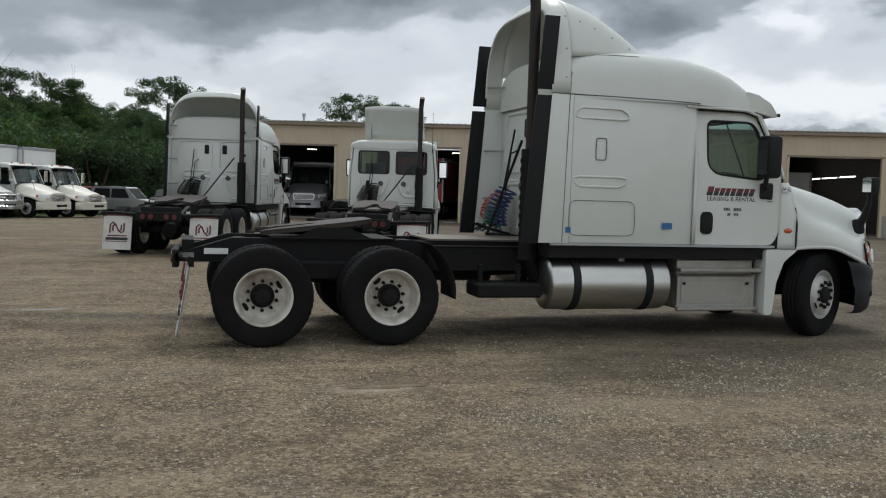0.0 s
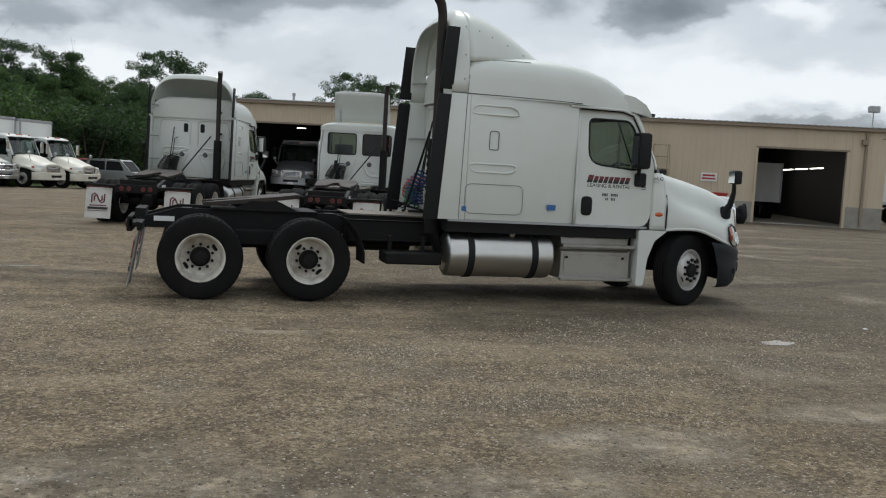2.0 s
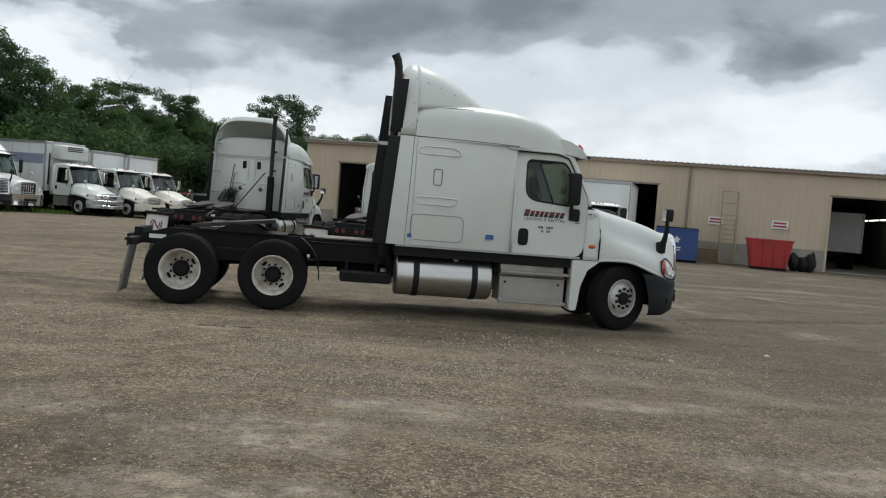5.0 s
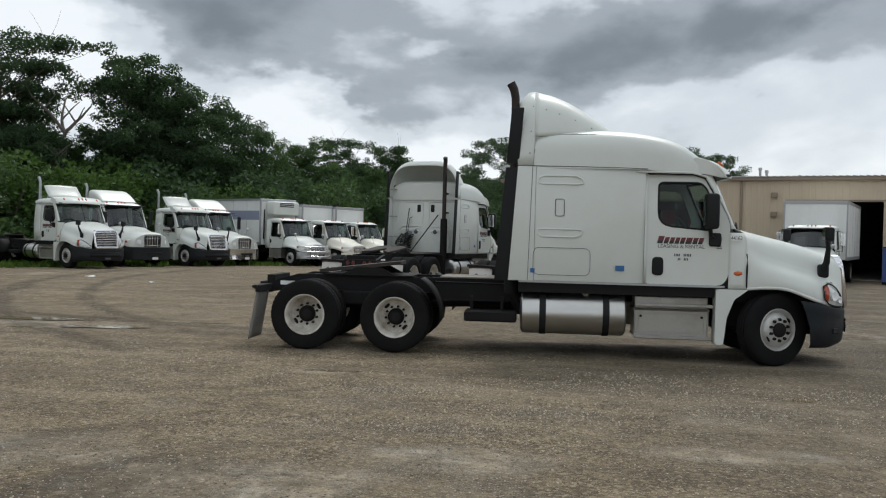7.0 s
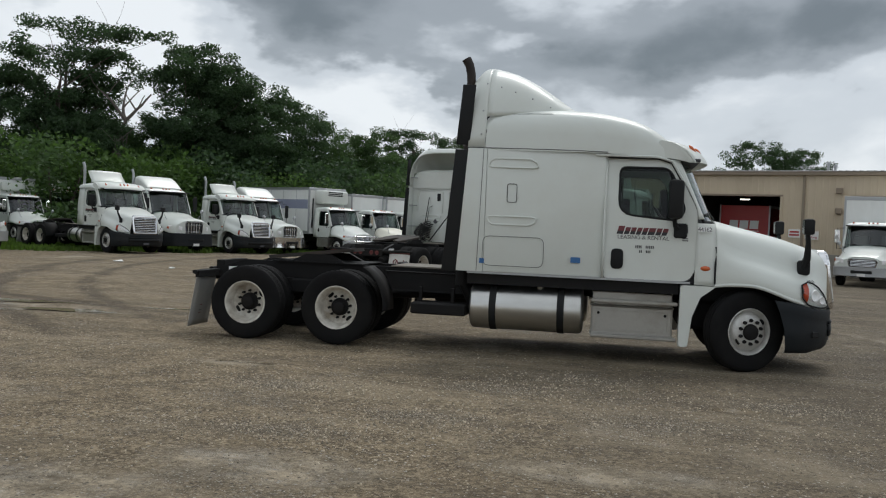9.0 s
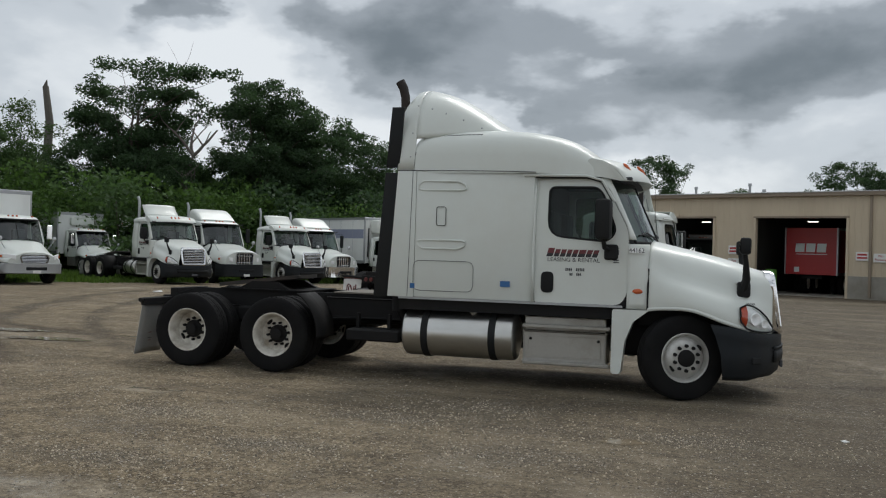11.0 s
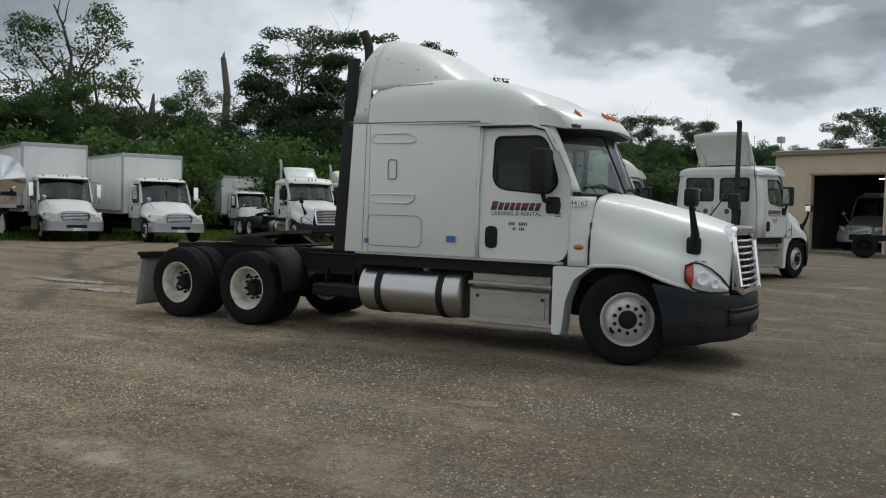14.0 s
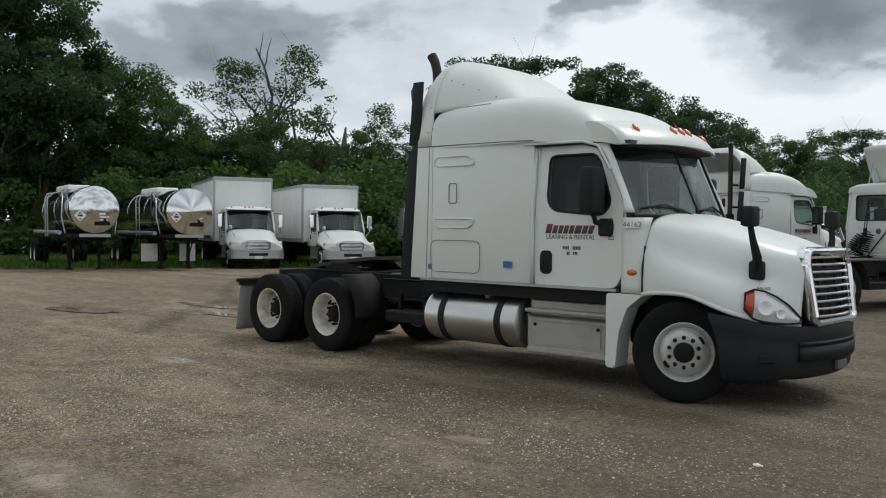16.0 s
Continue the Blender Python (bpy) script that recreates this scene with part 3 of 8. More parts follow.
    col = blend(math2("MULTIPLY", math2("MULTIPLY", rut, span(noise_at(7.0, 7, 0.7), 0.30, 0.50)), 0.72), col, (0.062, 0.047, 0.031))
    bare = math2("SUBTRACT", 1.0, math2("MULTIPLY", silt, 0.2))
    col = blend(math2("MULTIPLY", math2("MULTIPLY", stones, 0.92), bare), col, shade.outputs["Color"])
    col = blend(math2("MULTIPLY", pebs, 0.95), col, blend(span(tone2.outputs["Red"], 0.45, 0.75), (0.062, 0.052, 0.042), (0.46, 0.425, 0.37)))
    # grass verge beyond the parked row
    side = math2("ADD", math2("MULTIPLY", sep.outputs["X"], -0.916), math2("MULTIPLY", sep.outputs["Y"], 0.448))
    verge = span(math2("ADD", side, math2("MULTIPLY", noise_at(0.5, 6), 4.0)), 29.4, 30.8)
    col = blend(verge, col, blend(fine, (0.035, 0.055, 0.016), (0.075, 0.105, 0.030)))
    L(col, b.inputs["Base Color"])
    ro = math2("SUBTRACT", 0.95, math2("MAXIMUM", math2("MULTIPLY", math2("MULTIPLY", damp, span(mid, 0.4, 0.6)), 0.45), math2("MULTIPLY", math2("MULTIPLY", silt, span(noise_at(1.7, 12, 0.6), 0.5, 0.62)), 0.66)))
    L(ro, b.inputs["Roughness"])
    b.inputs["Specular IOR Level"].default_value = 0.35
    bp = node("ShaderNodeBump")
    bp.inputs["Strength"].default_value, bp.inputs["Distance"].default_value = 0.85, 0.045
    h = math2("ADD", math2("MULTIPLY", fine, 0.5), math2("ADD", math2("MULTIPLY", grit, 0.25), math2("ADD", math2("MULTIPLY", stones, 0.45), math2("MULTIPLY", pebs, 0.5))))
    h = math2("ADD", h, math2("MULTIPLY", noise_at(7.0, 5, 0.6), 0.9))
    h = math2("SUBTRACT", h, math2("MULTIPLY", rut, 0.6))
    h = math2("MULTIPLY", h, math2("SUBTRACT", 1.0, math2("MULTIPLY", silt, 0.7)))
    L(h, bp.inputs["Height"])
    L(bp.outputs["Normal"], b.inputs["Normal"])
    return m


# drifts of crushed stone near the walk: place and half sizes
DRIFTS = [(5.92, 5.42, 1.1, 0.55), (4.05, 4.88, 0.85, 0.42), (2.36, 5.80, 0.60, 0.30), (4.45, 6.50, 0.90, 0.45), (5.1, 7.3, 0.8, 0.4), (7.4, 6.6, 1.0, 0.4), (3.0, 4.0, 0.9, 0.35)]
PUDDLES = [(-5.9, 9.1, 1.0, 0.34, 0.2, 3), (6.7, 6.25, 0.22, 0.10, 0.1, 5), 
           (-3.2, 10.7, 0.9, 0.22, 0.15, 13), (-5.0, 11.6, 1.2, 0.22, 0.1, 15), (1.5, 6.9, 0.30, 0.08, 0.0, 17), (-1.8, 11.6, 0.5, 0.10, 0.1, 19), (-4.2, 10.2, 0.35, 0.10, 0.1, 23)]



def puddle_outline(p, n=40, grow=1.0):
    x, y, a, b, rot, sd = p
    out = []
    for i in range(n):
        w = 2 * math.pi * i / n
        k = grow * (1 + 0.5 * noise.noise((math.cos(w) * 1.3 + sd, math.sin(w) * 1.3, sd)) + 0.4 * noise.noise((math.cos(w) * 4 + sd, math.sin(w) * 4, 1)))
        u, v = a * k * math.cos(w), b * k * math.sin(w)
        out.append((x + u * math.cos(rot) - v * math.sin(rot), y + u * math.sin(rot) + v * math.cos(rot)))
    return out


def relief(x, y):
    """Gentle unevenness of the yard near the walk, with hollows that hold water."""
    f = min(1.0, max(0.0, (30 - math.hypot(x - 4, y - 6)) / 14))
    z = f * (0.012 * noise.noise((x * 0.55, y * 0.55, 0.3)) + 0.006 * noise.noise((x * 2.3, y * 2.3, 1.7)))
    e = 1 - ((x - 2.8) / 9.5) ** 2 - ((y - 22.8) / 7.8) ** 2
    q = min(1.0, max(0.0, e * 2.2))
    z += 0.08 * q * q * (3 - 2 * q)
    # the yard falls away a little towards the far end of the parked row
    w = min(1.0, max(0.0, (1.2 - x) / 3.5)) * min(1.0, max(0.0, (x + 23) / 6))
    z -= w * min(0.48, max(0.0, 0.018 * (math.hypot(x - 4.3, y + 3.2) - 38.5)))
    for px, py, a, b, rot, sd in PUDDLES:
        if b < 0.2:
            continue
        dx, dy = x - px, y - py
        u, v = dx * math.cos(rot) + dy * math.sin(rot), -dx * math.sin(rot) + dy * math.cos(rot)
        q = (u / (a * 1.5)) ** 2 + (v / (b * 1.7)) ** 2
        if q < 1:
            z = lerp(-0.032, z, q ** 1.8)
    return z


def spread(lo, hi, step, lo2, hi2, far):
    v = list(np.arange(lo2, lo, 1.0)) + list(np.arange(lo, hi, step)) + list(np.arange(hi, hi2, 1.0))
    d, a, b = 1.0, v[0], v[-1]
    left, right = [], []
    while b < far:
        d *= 1.35
        a, b = a - d, b + d
        left.append(a)
        right.append(b)
    return left[::-1] + v + right


gx_, gy_ = spread(-9, 17, 0.2, -30, 22, 2500), spread(-5, 15, 0.2, -10, 66, 2500)
gv = [(float(x), float(y), relief(x, y)) for y in gy_ for x in gx_]
nx_ = len(gx_)
gf = [(j * nx_ + i, j * nx_ + i + 1, (j + 1) * nx_ + i + 1, (j + 1) * nx_ + i) for j in range(len(gy_) - 1) for i in range(nx_ - 1)]
gme = bpy.data.meshes.new("ground")
gme.from_pydata(gv, [], gf)
gme.materials.append(ground_material())
gme.shade_smooth()
tagged(new("ground", gme), "packed brown gravel and dirt yard with ruts", "ground", kind="structure")

for p in PUDDLES:
    bm = B()
    ring = puddle_outline(p)
    flat_ = p[3] < 0.2
    c = bm.verts.new((p[0], p[1], relief(p[0], p[1]) + 0.003 if flat_ else -0.009))
    vs = [bm.verts.new((x, y, relief(x, y) + 0.003 if flat_ else -0.0095)) for x, y in ring]
    for i in range(len(vs)):
        bm.faces.new((c, vs[i], vs[(i + 1) % len(vs)]))
    o = part("puddle_water", bm, WATER, None, "", 0)
    tagged(o, "shallow muddy rain puddle in the gravel", "puddle", "puddles in the yard", "structure")

# loose stones over the near yard
srng = random.Random(5)
sv, sf = [], []
for n_ in range(64000):
    if n_ % 8 == 0:
        px, py, pa, pb = DRIFTS[(n_ // 8) % len(DRIFTS)]
        x, y = px + pa * srng.gauss(0, 0.7), py + pb * srng.gauss(0, 0.7)
    else:
        x = srng.uniform(-6, 14)
        y = srng.uniform(-3.5, 9.5) if srng.random() < 0.85 else srng.uniform(9, 18)
        if noise.noise((x * 0.45, y * 0.45, 4.0)) + 0.6 * noise.noise((x * 1.7, y * 1.7, 7.0)) + srng.uniform(-0.45, 0.25) < 0.0:
            continue
    r = 0.004 + 0.009 * srng.random() ** 3
    z = relief(x, y)
    k = len(sv)
    a0 = srng.uniform(0, 6.28)
    for j in range(5):
        a = a0 + j * 1.2566
        rr = r * srng.uniform(0.7, 1.3)
        sv.append((x + rr * math.cos(a), y + rr * math.sin(a), z - 0.002))
    for j in range(3):
        a = a0 + 0.5 + j * 2.094
        rr = r * srng.uniform(0.4, 0.8)
        sv.append((x + rr * math.cos(a), y + rr * math.sin(a), z + r * srng.uniform(0.5, 0.9)))
    sf += [(k + 5, k + 6, k + 7), (k, k + 1, k + 5), (k + 1, k + 2, k + 6), (k + 2, k + 3, k + 6), (k + 3, k + 4, k + 7), (k + 4, k, k + 7), (k + 1, k + 6, k + 5), (k + 3, k + 7, k + 6), (k, k + 5, k + 7)]
sme = bpy.data.meshes.new("loose_gravel")
sme.from_pydata(sv, [], sf)
sme.materials.append(STONE)
tagged(new("loose_gravel", sme), "loose pale gravel stones strewn over the yard", "gravel", kind="stuff")


# scraps of white litter on the yard
for k, (x, y, w) in enumerate(((-10.5, 24.4, 0.17), (-7.5, 22.3, 0.13), (8.64, 7.15, 0.042))):
    bm = B()
    lr = random.Random(60 + k)
    bmesh.ops.create_icosphere(bm, subdivisions=2, radius=1.0)
    for v in bm.verts:
        q = 1 + 0.5 * noise.noise(v.co * 1.9 + Vector((k * 7.0, 0, 0)))
        v.co = Vector((v.co.x * w * q, v.co.y * w * 0.6 * q, max(0.0, (v.co.z + 0.4) * w * 0.22 * q)))
    o = part("litter_scrap", bm, WHITEDECAL)
    o.matrix_basis = pose(x, y, relief(x, y) + 0.002, 0, 0, lr.uniform(0, 180))
    tagged(o, "crumpled scrap of white litter on the gravel", "litter", "litter on the yard")


# ---- vehicles: shared pieces ----
def catmull(rows, k):
    """Subdivides a list of points lists smoothly along the first index."""
    out = []
    n = len(rows)
    for i in range(n - 1):
        p0, p1, p2, p3 = rows[max(i - 1, 0)], rows[i], rows[i + 1], rows[min(i + 2, n - 1)]
        for j in range(k):
            t = j / k
            t2, t3 = t * t, t * t * t
            out.append([0.5 * ((2 * b) + (-a + c) * t + (2 * a - 5 * b + 4 * c - d) * t2 + (-a + 3 * b - 3 * c + d) * t3)
                        for a, b, c, d in zip(p0, p1, p2, p3)])
    out.append(list(rows[-1]))
    return out


def smooth_sheet(bm, rows, ku=3, kv=3):
    rows = [[Vector(p) for p in r] for r in rows]
    rows = catmull(rows, ku)
    cols = list(map(list, zip(*rows)))
    cols = catmull(cols, kv)
    loft(bm, cols, False, False)
    return bm


def solid(ob, thick, offset=-1.0):
    md = ob.modifiers.new("thickness", "SOLIDIFY")
    md.thickness, md.offset = thick, offset
    return ob


WHEELS = {}


def wheel_meshes(style, R):
    """Rim, tyre and hub about the origin, axle along y, outer face towards -y."""
    key = (style, R)
    if key in WHEELS:
        return WHEELS[key]
    w = 0.14
    bm = B()
    k = R / 0.51
    prof = [(0.268, -0.105), (0.28, -0.125), (0.325, -0.137), (0.40 * k, -w), (0.455 * k, -0.136), (0.487 * k, -0.124), (0.503 * k, -0.105), (0.508 * k, -0.07)]
    for g in (-0.045, 0.0, 0.045):
        prof += [(0.508 * k, g - 0.008), (0.494 * k, g - 0.006), (0.494 * k, g + 0.006), (0.508 * k, g + 0.008)]
    prof += [(0.508 * k, 0.07), (0.503 * k, 0.105), (0.487 * k, 0.124), (0.455 * k, 0.136), (0.40 * k, w), (0.325, 0.137), (0.28, 0.125), (0.268, 0.105)]
    lathe(bm, prof, (0, 0, 0), "y", 48)
    tread = B()
    if style != "front":
        for i in range(44):
            a = 2 * math.pi * i / 44
            for s in (-1, 1):
                a2 = a + (0.07 if s > 0 else 0)
                m = Matrix.Rotation(a2, 4, "Y") @ Matrix.Translation((0, s * 0.074, 0.503 * k)) @ Matrix.Rotation(radians(14 * s), 4, "Z")
                box(tread, -0.021, 0.021, -0.034, 0.034, -0.012, 0.003, 0.0, m)
    tyre = bm
    bm = B()
    if style == "front":
        prof = [(0.30, 0.11), (0.285, 0.10), (0.27, 0.02), (0.27, -0.06), (0.285, -0.10), (0.305, -0.118), (0.31, -0.125), (0.30, -0.130), (0.287, -0.122), (0.278, -0.105), (0.255, -0.075),
                (0.235, -0.115), (0.20, -0.140), (0.16, -0.148), (0.10, -0.148), (0.0, -0.148)]
    else:
        prof = [(0.30, 0.11), (0.285, 0.10), (0.28, 0.06), (0.285, -0.10), (0.305, -0.118), (0.31, -0.125), (0.30, -0.130), (0.287, -0.122), (0.275, -0.10), (0.258, -0.02), (0.24, 0.035),
                (0.20, 0.055), (0.15, 0.058), (0.0, 0.058)]
    lathe(bm, prof, (0, 0, 0), "y", 40)
    rim = bm
    hub, holes, nuts = B(), B(), B()
    if style == "front":
        lathe(hub, [(0.0, -0.190), (0.085, -0.187), (0.102, -0.178), (0.107, -0.145)], (0, 0, 0), "y", 20)
        for i in range(10):
            a = 2 * math.pi * i / 10
            cyl(nuts, (0.152 * math.cos(a), -0.14, 0.152 * math.sin(a)), (0.152 * math.cos(a), -0.180, 0.152 * math.sin(a)), 0.025, 0.021, 6)
        for a in (0.95,):
            m = Matrix.Rotation(-a, 4, "Y") @ Matrix.Translation((0.208, -0.135, 0)) @ Matrix.Rotation(radians(-38), 4, "Z")
            b2 = [(0.026 * math.cos(t * math.pi / 8), 0.040 * math.sin(t * math.pi / 8)) for t in range(16)]
            vs = [holes.verts.new(m @ Vector((u, -0.006, v))) for u, v in b2]
            holes.faces.new(vs)
            vs2 = [holes.verts.new(m @ Vector((u * 1.15, 0.012, v * 1.15))) for u, v in b2]
            for i in range(16):
                j = (i + 1) % 16
                holes.faces.new((vs[i], vs[j], vs2[j], vs2[i]))
    else:
        lathe(hub, [(0.0, -0.045), (0.06, -0.045), (0.082, -0.035), (0.090, 0.005), (0.10, 0.015), (0.125, 0.025), (0.128, 0.056)], (0, 0, 0), "y", 20)
        for i in range(10):
            a = 2 * math.pi * i / 10
            cyl(nuts, (0.155 * math.cos(a), 0.06, 0.155 * math.sin(a)), (0.155 * math.cos(a), 0.008, 0.155 * math.sin(a)), 0.021, 0.017, 6)
        for a in (0.35,):
            m = Matrix.Rotation(a, 4, "Y") @ Matrix.Translation((0.216, 0.042, 0)) @ Matrix.Rotation(radians(25), 4, "Z")
            b2 = [(0.026 * math.cos(t * math.pi / 8), 0.045 * math.sin(t * math.pi / 8)) for t in range(16)]
            vs = [holes.verts.new(m @ Vector((u, -0.007, v))) for u, v in b2]
            holes.faces.new(vs)
            vs2 = [holes.verts.new(m @ Vector((u * 1.15, 0.014, v * 1.15))) for u, v in b2]
            for i in range(16):
                j = (i + 1) % 16
                holes.faces.new((vs[i], vs[j], vs2[j], vs2[i]))
    drum = B()
    for b in (rim, hub, holes, nuts):
        for v in b.verts:
            v.co.x *= 0.93
            v.co.z *= 0.93
    lathe(drum, [(0.0, 0.108), (0.19, 0.108), (0.205, 0.100), (0.25, 0.098), (0.255, 0.070)], (0, 0, 0), "y", 24)
    out = []
    for nm, b, mat in (("wheel", rim, RIMALU if style == "front" else FRAME if style == "dark" else RIM), ("tyre", tyre, RUBBER), ("hub", hub, FRAME), ("hand_hole", holes, FRAME), ("tread", tread, RUBBER), ("wheel_nut", nuts, FRAME), ("brake_drum", drum, FRAME)):
        me = bpy.data.meshes.new(nm)
        bmesh.ops.recalc_face_normals(b, faces=b.faces)
        b.to_mesh(me)
        b.free()
        me.materials.append(mat)
        me.shade_smooth()
        me.set_sharp_from_angle(angle=radians(38))
        out.append(me)
    WHEELS[key] = out
    return out


def add_wheel(root, style, x, y, z, left, steer=0.0, R=0.51, turn=0.0):
    """A wheel whose middle plane stands at y; left: its outer face looks towards +y."""
    rim, tyre, hub, holes, tread, nuts, drum = wheel_meshes(style, R)
    w = new("wheel", rim)
    w.parent = root
    w.matrix_basis = Matrix.Translation((x, y, z)) @ Matrix.Rotation(radians(steer) + (math.pi if left else 0), 4, "Z") @ Matrix.Rotation(turn, 4, "Y")
    for nm, me, turn2 in (("tyre", tyre, 0), ("hub", hub, 0), ("brake_drum", drum, 0), ("hand_hole", holes, 0), ("hand_hole", holes, math.pi)):
        o = new(nm, me)
        o.parent = w
        o.matrix_basis = Matrix.Rotation(turn2, 4, "Y")
    for nm, me in (("tread", tread), ("wheel_nut", nuts)):
        if len(me.vertices):
            o = new(nm, me)
            o.parent = w
            tagged(o, kind="stuff")
    return w


def seam(root, pts, y, closed=True, r=0.004, name="panel_gap", mat=None):
    bm = B()
    p = [Vector((a, y if not callable(y) else y(b), b)) for a, b in pts]
    if closed:
        p.append(p[0])
    tube(bm, p, r, 5)
    return part(name, bm, mat or SEAM, root)


def cab_shell(root, door, win, half, tumble, belt, xr, roof_rows, ws_bot, ws_top, mat, zfloor, rear=None, handle=None, glass=None, roof_pow=(0.42, 0.6)):
    """Doors with real windows, windscreen, pillars, roof, back wall, floor, dash and seats of a bonneted cab."""
    glass = glass or DARKGLASS
    sy = lambda z: half - tumble * max(0.0, z - belt)
    for s in (-1, 1):
        place = lambda p, d, s=s: Vector((p[0], s * (sy(p[1]) - d), p[1]))
        bm = B()
        holed_plate(bm, door, win, place, 0.05)
        d = part("door", bm, mat, root)
        bm = B()
        vs = [bm.verts.new(Vector((a, s * (sy(b) - 0.022), b))) for a, b in win]
        bm.faces.new(vs)
        p = part("side_window", bm, glass, d, "dark tinted side window", 0)
        p.visible_shadow = False
        bm = B()
        pts = [Vector((a, s * (sy(b) - 0.004), b)) for a, b in win]
        tube(bm, pts + [pts[0]], 0.014, 6)
        part("window_seal", bm, BLACK, d)
        if handle:
            hx, hz, hw, hh = handle
            bm = B()
            prism(bm, round_poly([(hx, hz), (hx + hw, hz), (hx + hw, hz + hh), (hx, hz + hh)], 0.06), s * (half - 0.01), s * (half + 0.015), "y", 0.006)
            part("door_handle", bm, BLACK, d, "black recessed door handle")
        seam(root, door, lambda z, s=s: s * (sy(z) + 0.0005))
        # filler behind the door
        dx = min(p[0] for p in door)
        if xr < dx - 0.02:
            zt = max(p[1] for p in door)
            zb = min(p[1] for p in door)
            bm = B()
            rows = [[(xr, s * sy(z), z), ((xr + dx) / 2, s * sy(z), z), (dx, s * sy(z), z)] for z in (zb, (zb + belt) / 2, belt, (belt + zt) / 2, zt)]
            smooth_sheet(bm, rows, 1, 1)
            solid(part("side_panel", bm, mat, root), 0.04, 1.0 if s < 0 else 1.0)
        # pillar and cowl side between door and windscreen
        bm = B()
        (bx, bz, bh, bb), (tx, tz, th, tb) = ws_bot, ws_top
        df = [p for p in door if p[0] > (max(q[0] for q in door) + dx) / 2 and p[1] >= belt - 0.12]
        df.sort(key=lambda p: p[1])
        low, top = df[0], df[-1]
        rows = []
        for k in range(7):
            t = k / 6
            z = lerp(low[1], top[1], t)
            dxz = ray_edge(door, z)
            wx, wy = lerp(bx, tx, t), lerp(bh, th, t)
            rows.append([(dxz, s * sy(z), z), (lerp(dxz, wx, 0.5) + 0.01, s * (lerp(sy(z), wy, 0.45) + 0.012), z), (wx, s * wy, z)])
        smooth_sheet(bm, rows, 2, 2)
        solid(part("windscreen_pillar", bm, mat, root), 0.03, 0.0)
    # windscreen
    (bx, bz, bh, bb), (tx, tz, th, tb) = ws_bot, ws_top
    bm = B()
    rows = []
    for k in range(6):
        t = k / 5
        rows.append([(lerp(bx, tx, t) + lerp(bb, tb, t) * (1 - u * u), u * lerp(bh, th, t), lerp(bz, tz, t)) for u in [i / 6 - 1 for i in range(13)]])
    loft(bm, [[Vector(p) for p in r] for r in rows], False, False)
    w = part("windscreen", bm, GLASS, root, "raked curved windscreen")
    w.visible_shadow = False
    bm = B()
    edge = [Vector(p) for p in rows[0]] + [Vector(r[-1]) for r in rows[1:]] + [Vector(p) for p in rows[-1][::-1]] + [Vector(r[0]) for r in rows[::-1][1:]]
    tube(bm, edge, 0.018, 6)
    part("windscreen_seal", bm, BLACK, w)
    bm = B()
    mid = [Vector(r[6]) + Vector((0.004, 0, 0)) for r in rows]
    tube(bm, mid, 0.010, 6)
    part("windscreen_divider", bm, BLACK, w)
    for s in (-1, 1):
        bm = B()
        y0 = s * 0.12 if s > 0 else -0.85
        q = lambda u, t: Vector((lerp(bx, tx, t) + lerp(bb, tb, t) * (1 - u * u) + 0.02, u * bh, lerp(bz, tz, t) + 0.01))
        u0 = -0.9 if s < 0 else 0.1
        tube(bm, [q(u0 + 0.75, 0.0), q(u0 + 0.55, 0.1), q(u0 + 0.1, 0.12)], 0.010, 5)
        tube(bm, [q(u0 + 0.62, 0.055), q(u0 + 0.3, 0.16), q(u0, 0.10)], 0.012, 5)
        part("wiper", bm, BLACK, root)
    # roof
    bm = B()
    rings = []
    for x, h, zb, zt in roof_rows:
        ring = []
        for i in range(21):
            a = math.pi * i / 20
            c, sn = math.cos(a), math.sin(a)
            ring.append(Vector((x, h * math.copysign(abs(c) ** roof_pow[0], c), zb + (zt - zb) * sn ** roof_pow[1])))
        rings.append(ring)
    rings = [[Vector(p) for p in r] for r in catmull(rings, 3)]
    loft(bm, rings, False, False)
    for r in (rings[0], rings[-1]):
        bm.faces.new([bm.verts.new(p) for p in r])
    part("roof", bm, mat, root, "", 50)
    zt, zb = max(p[1] for p in door), min(p[1] for p in door)
    # inside: floor, bulkhead, dash, seats, wheel
    bm = B()
    fx = max(p[0] for p in door)
    box(bm, xr + 0.06, fx + 0.12, -half + 0.07, half - 0.07, zb - 0.02, zb + 0.06)
    box(bm, xr + 0.06, xr + 0.10, -half + 0.07, half - 0.07, zb + 0.06, rear["z0"] - 0.02 if rear else zt)
    box(bm, fx - 0.25, bx + 0.02, -half + 0.12, half - 0.12, belt - 0.55, belt - 0.02, 0.04)
    box(bm, xr + 0.06, fx + 0.0, -half + 0.09, half - 0.09, zt - 0.015, zt + 0.02)
    part("cab_lining", bm, INTERIOR, root)
    for s in (-1, 1):
        bm = B()
        sx = fx - 0.95
        box(bm, sx, sx + 0.5, s * 0.5 - 0.25, s * 0.5 + 0.25, zb + 0.25, zb + 0.5, 0.05, None, 2)
        box(bm, sx - 0.14, sx + 0.02, s * 0.5 - 0.25, s * 0.5 + 0.25, zb + 0.42, zb + 1.12, 0.05, None, 2)
        part("seat", bm, SEATMAT, root)
    bm = B()
    lathe(bm, [(0.22, -0.012), (0.235, 0.0), (0.22, 0.012), (0.205, 0.0), (0.22, -0.012)], (0, 0, 0), "x", 20)
    bmesh.ops.transform(bm, matrix=Matrix.Translation((fx - 0.35, 0.5, belt - 0.02)) @ Matrix.Rotation(radians(-35), 4, "Y"), verts=bm.verts)
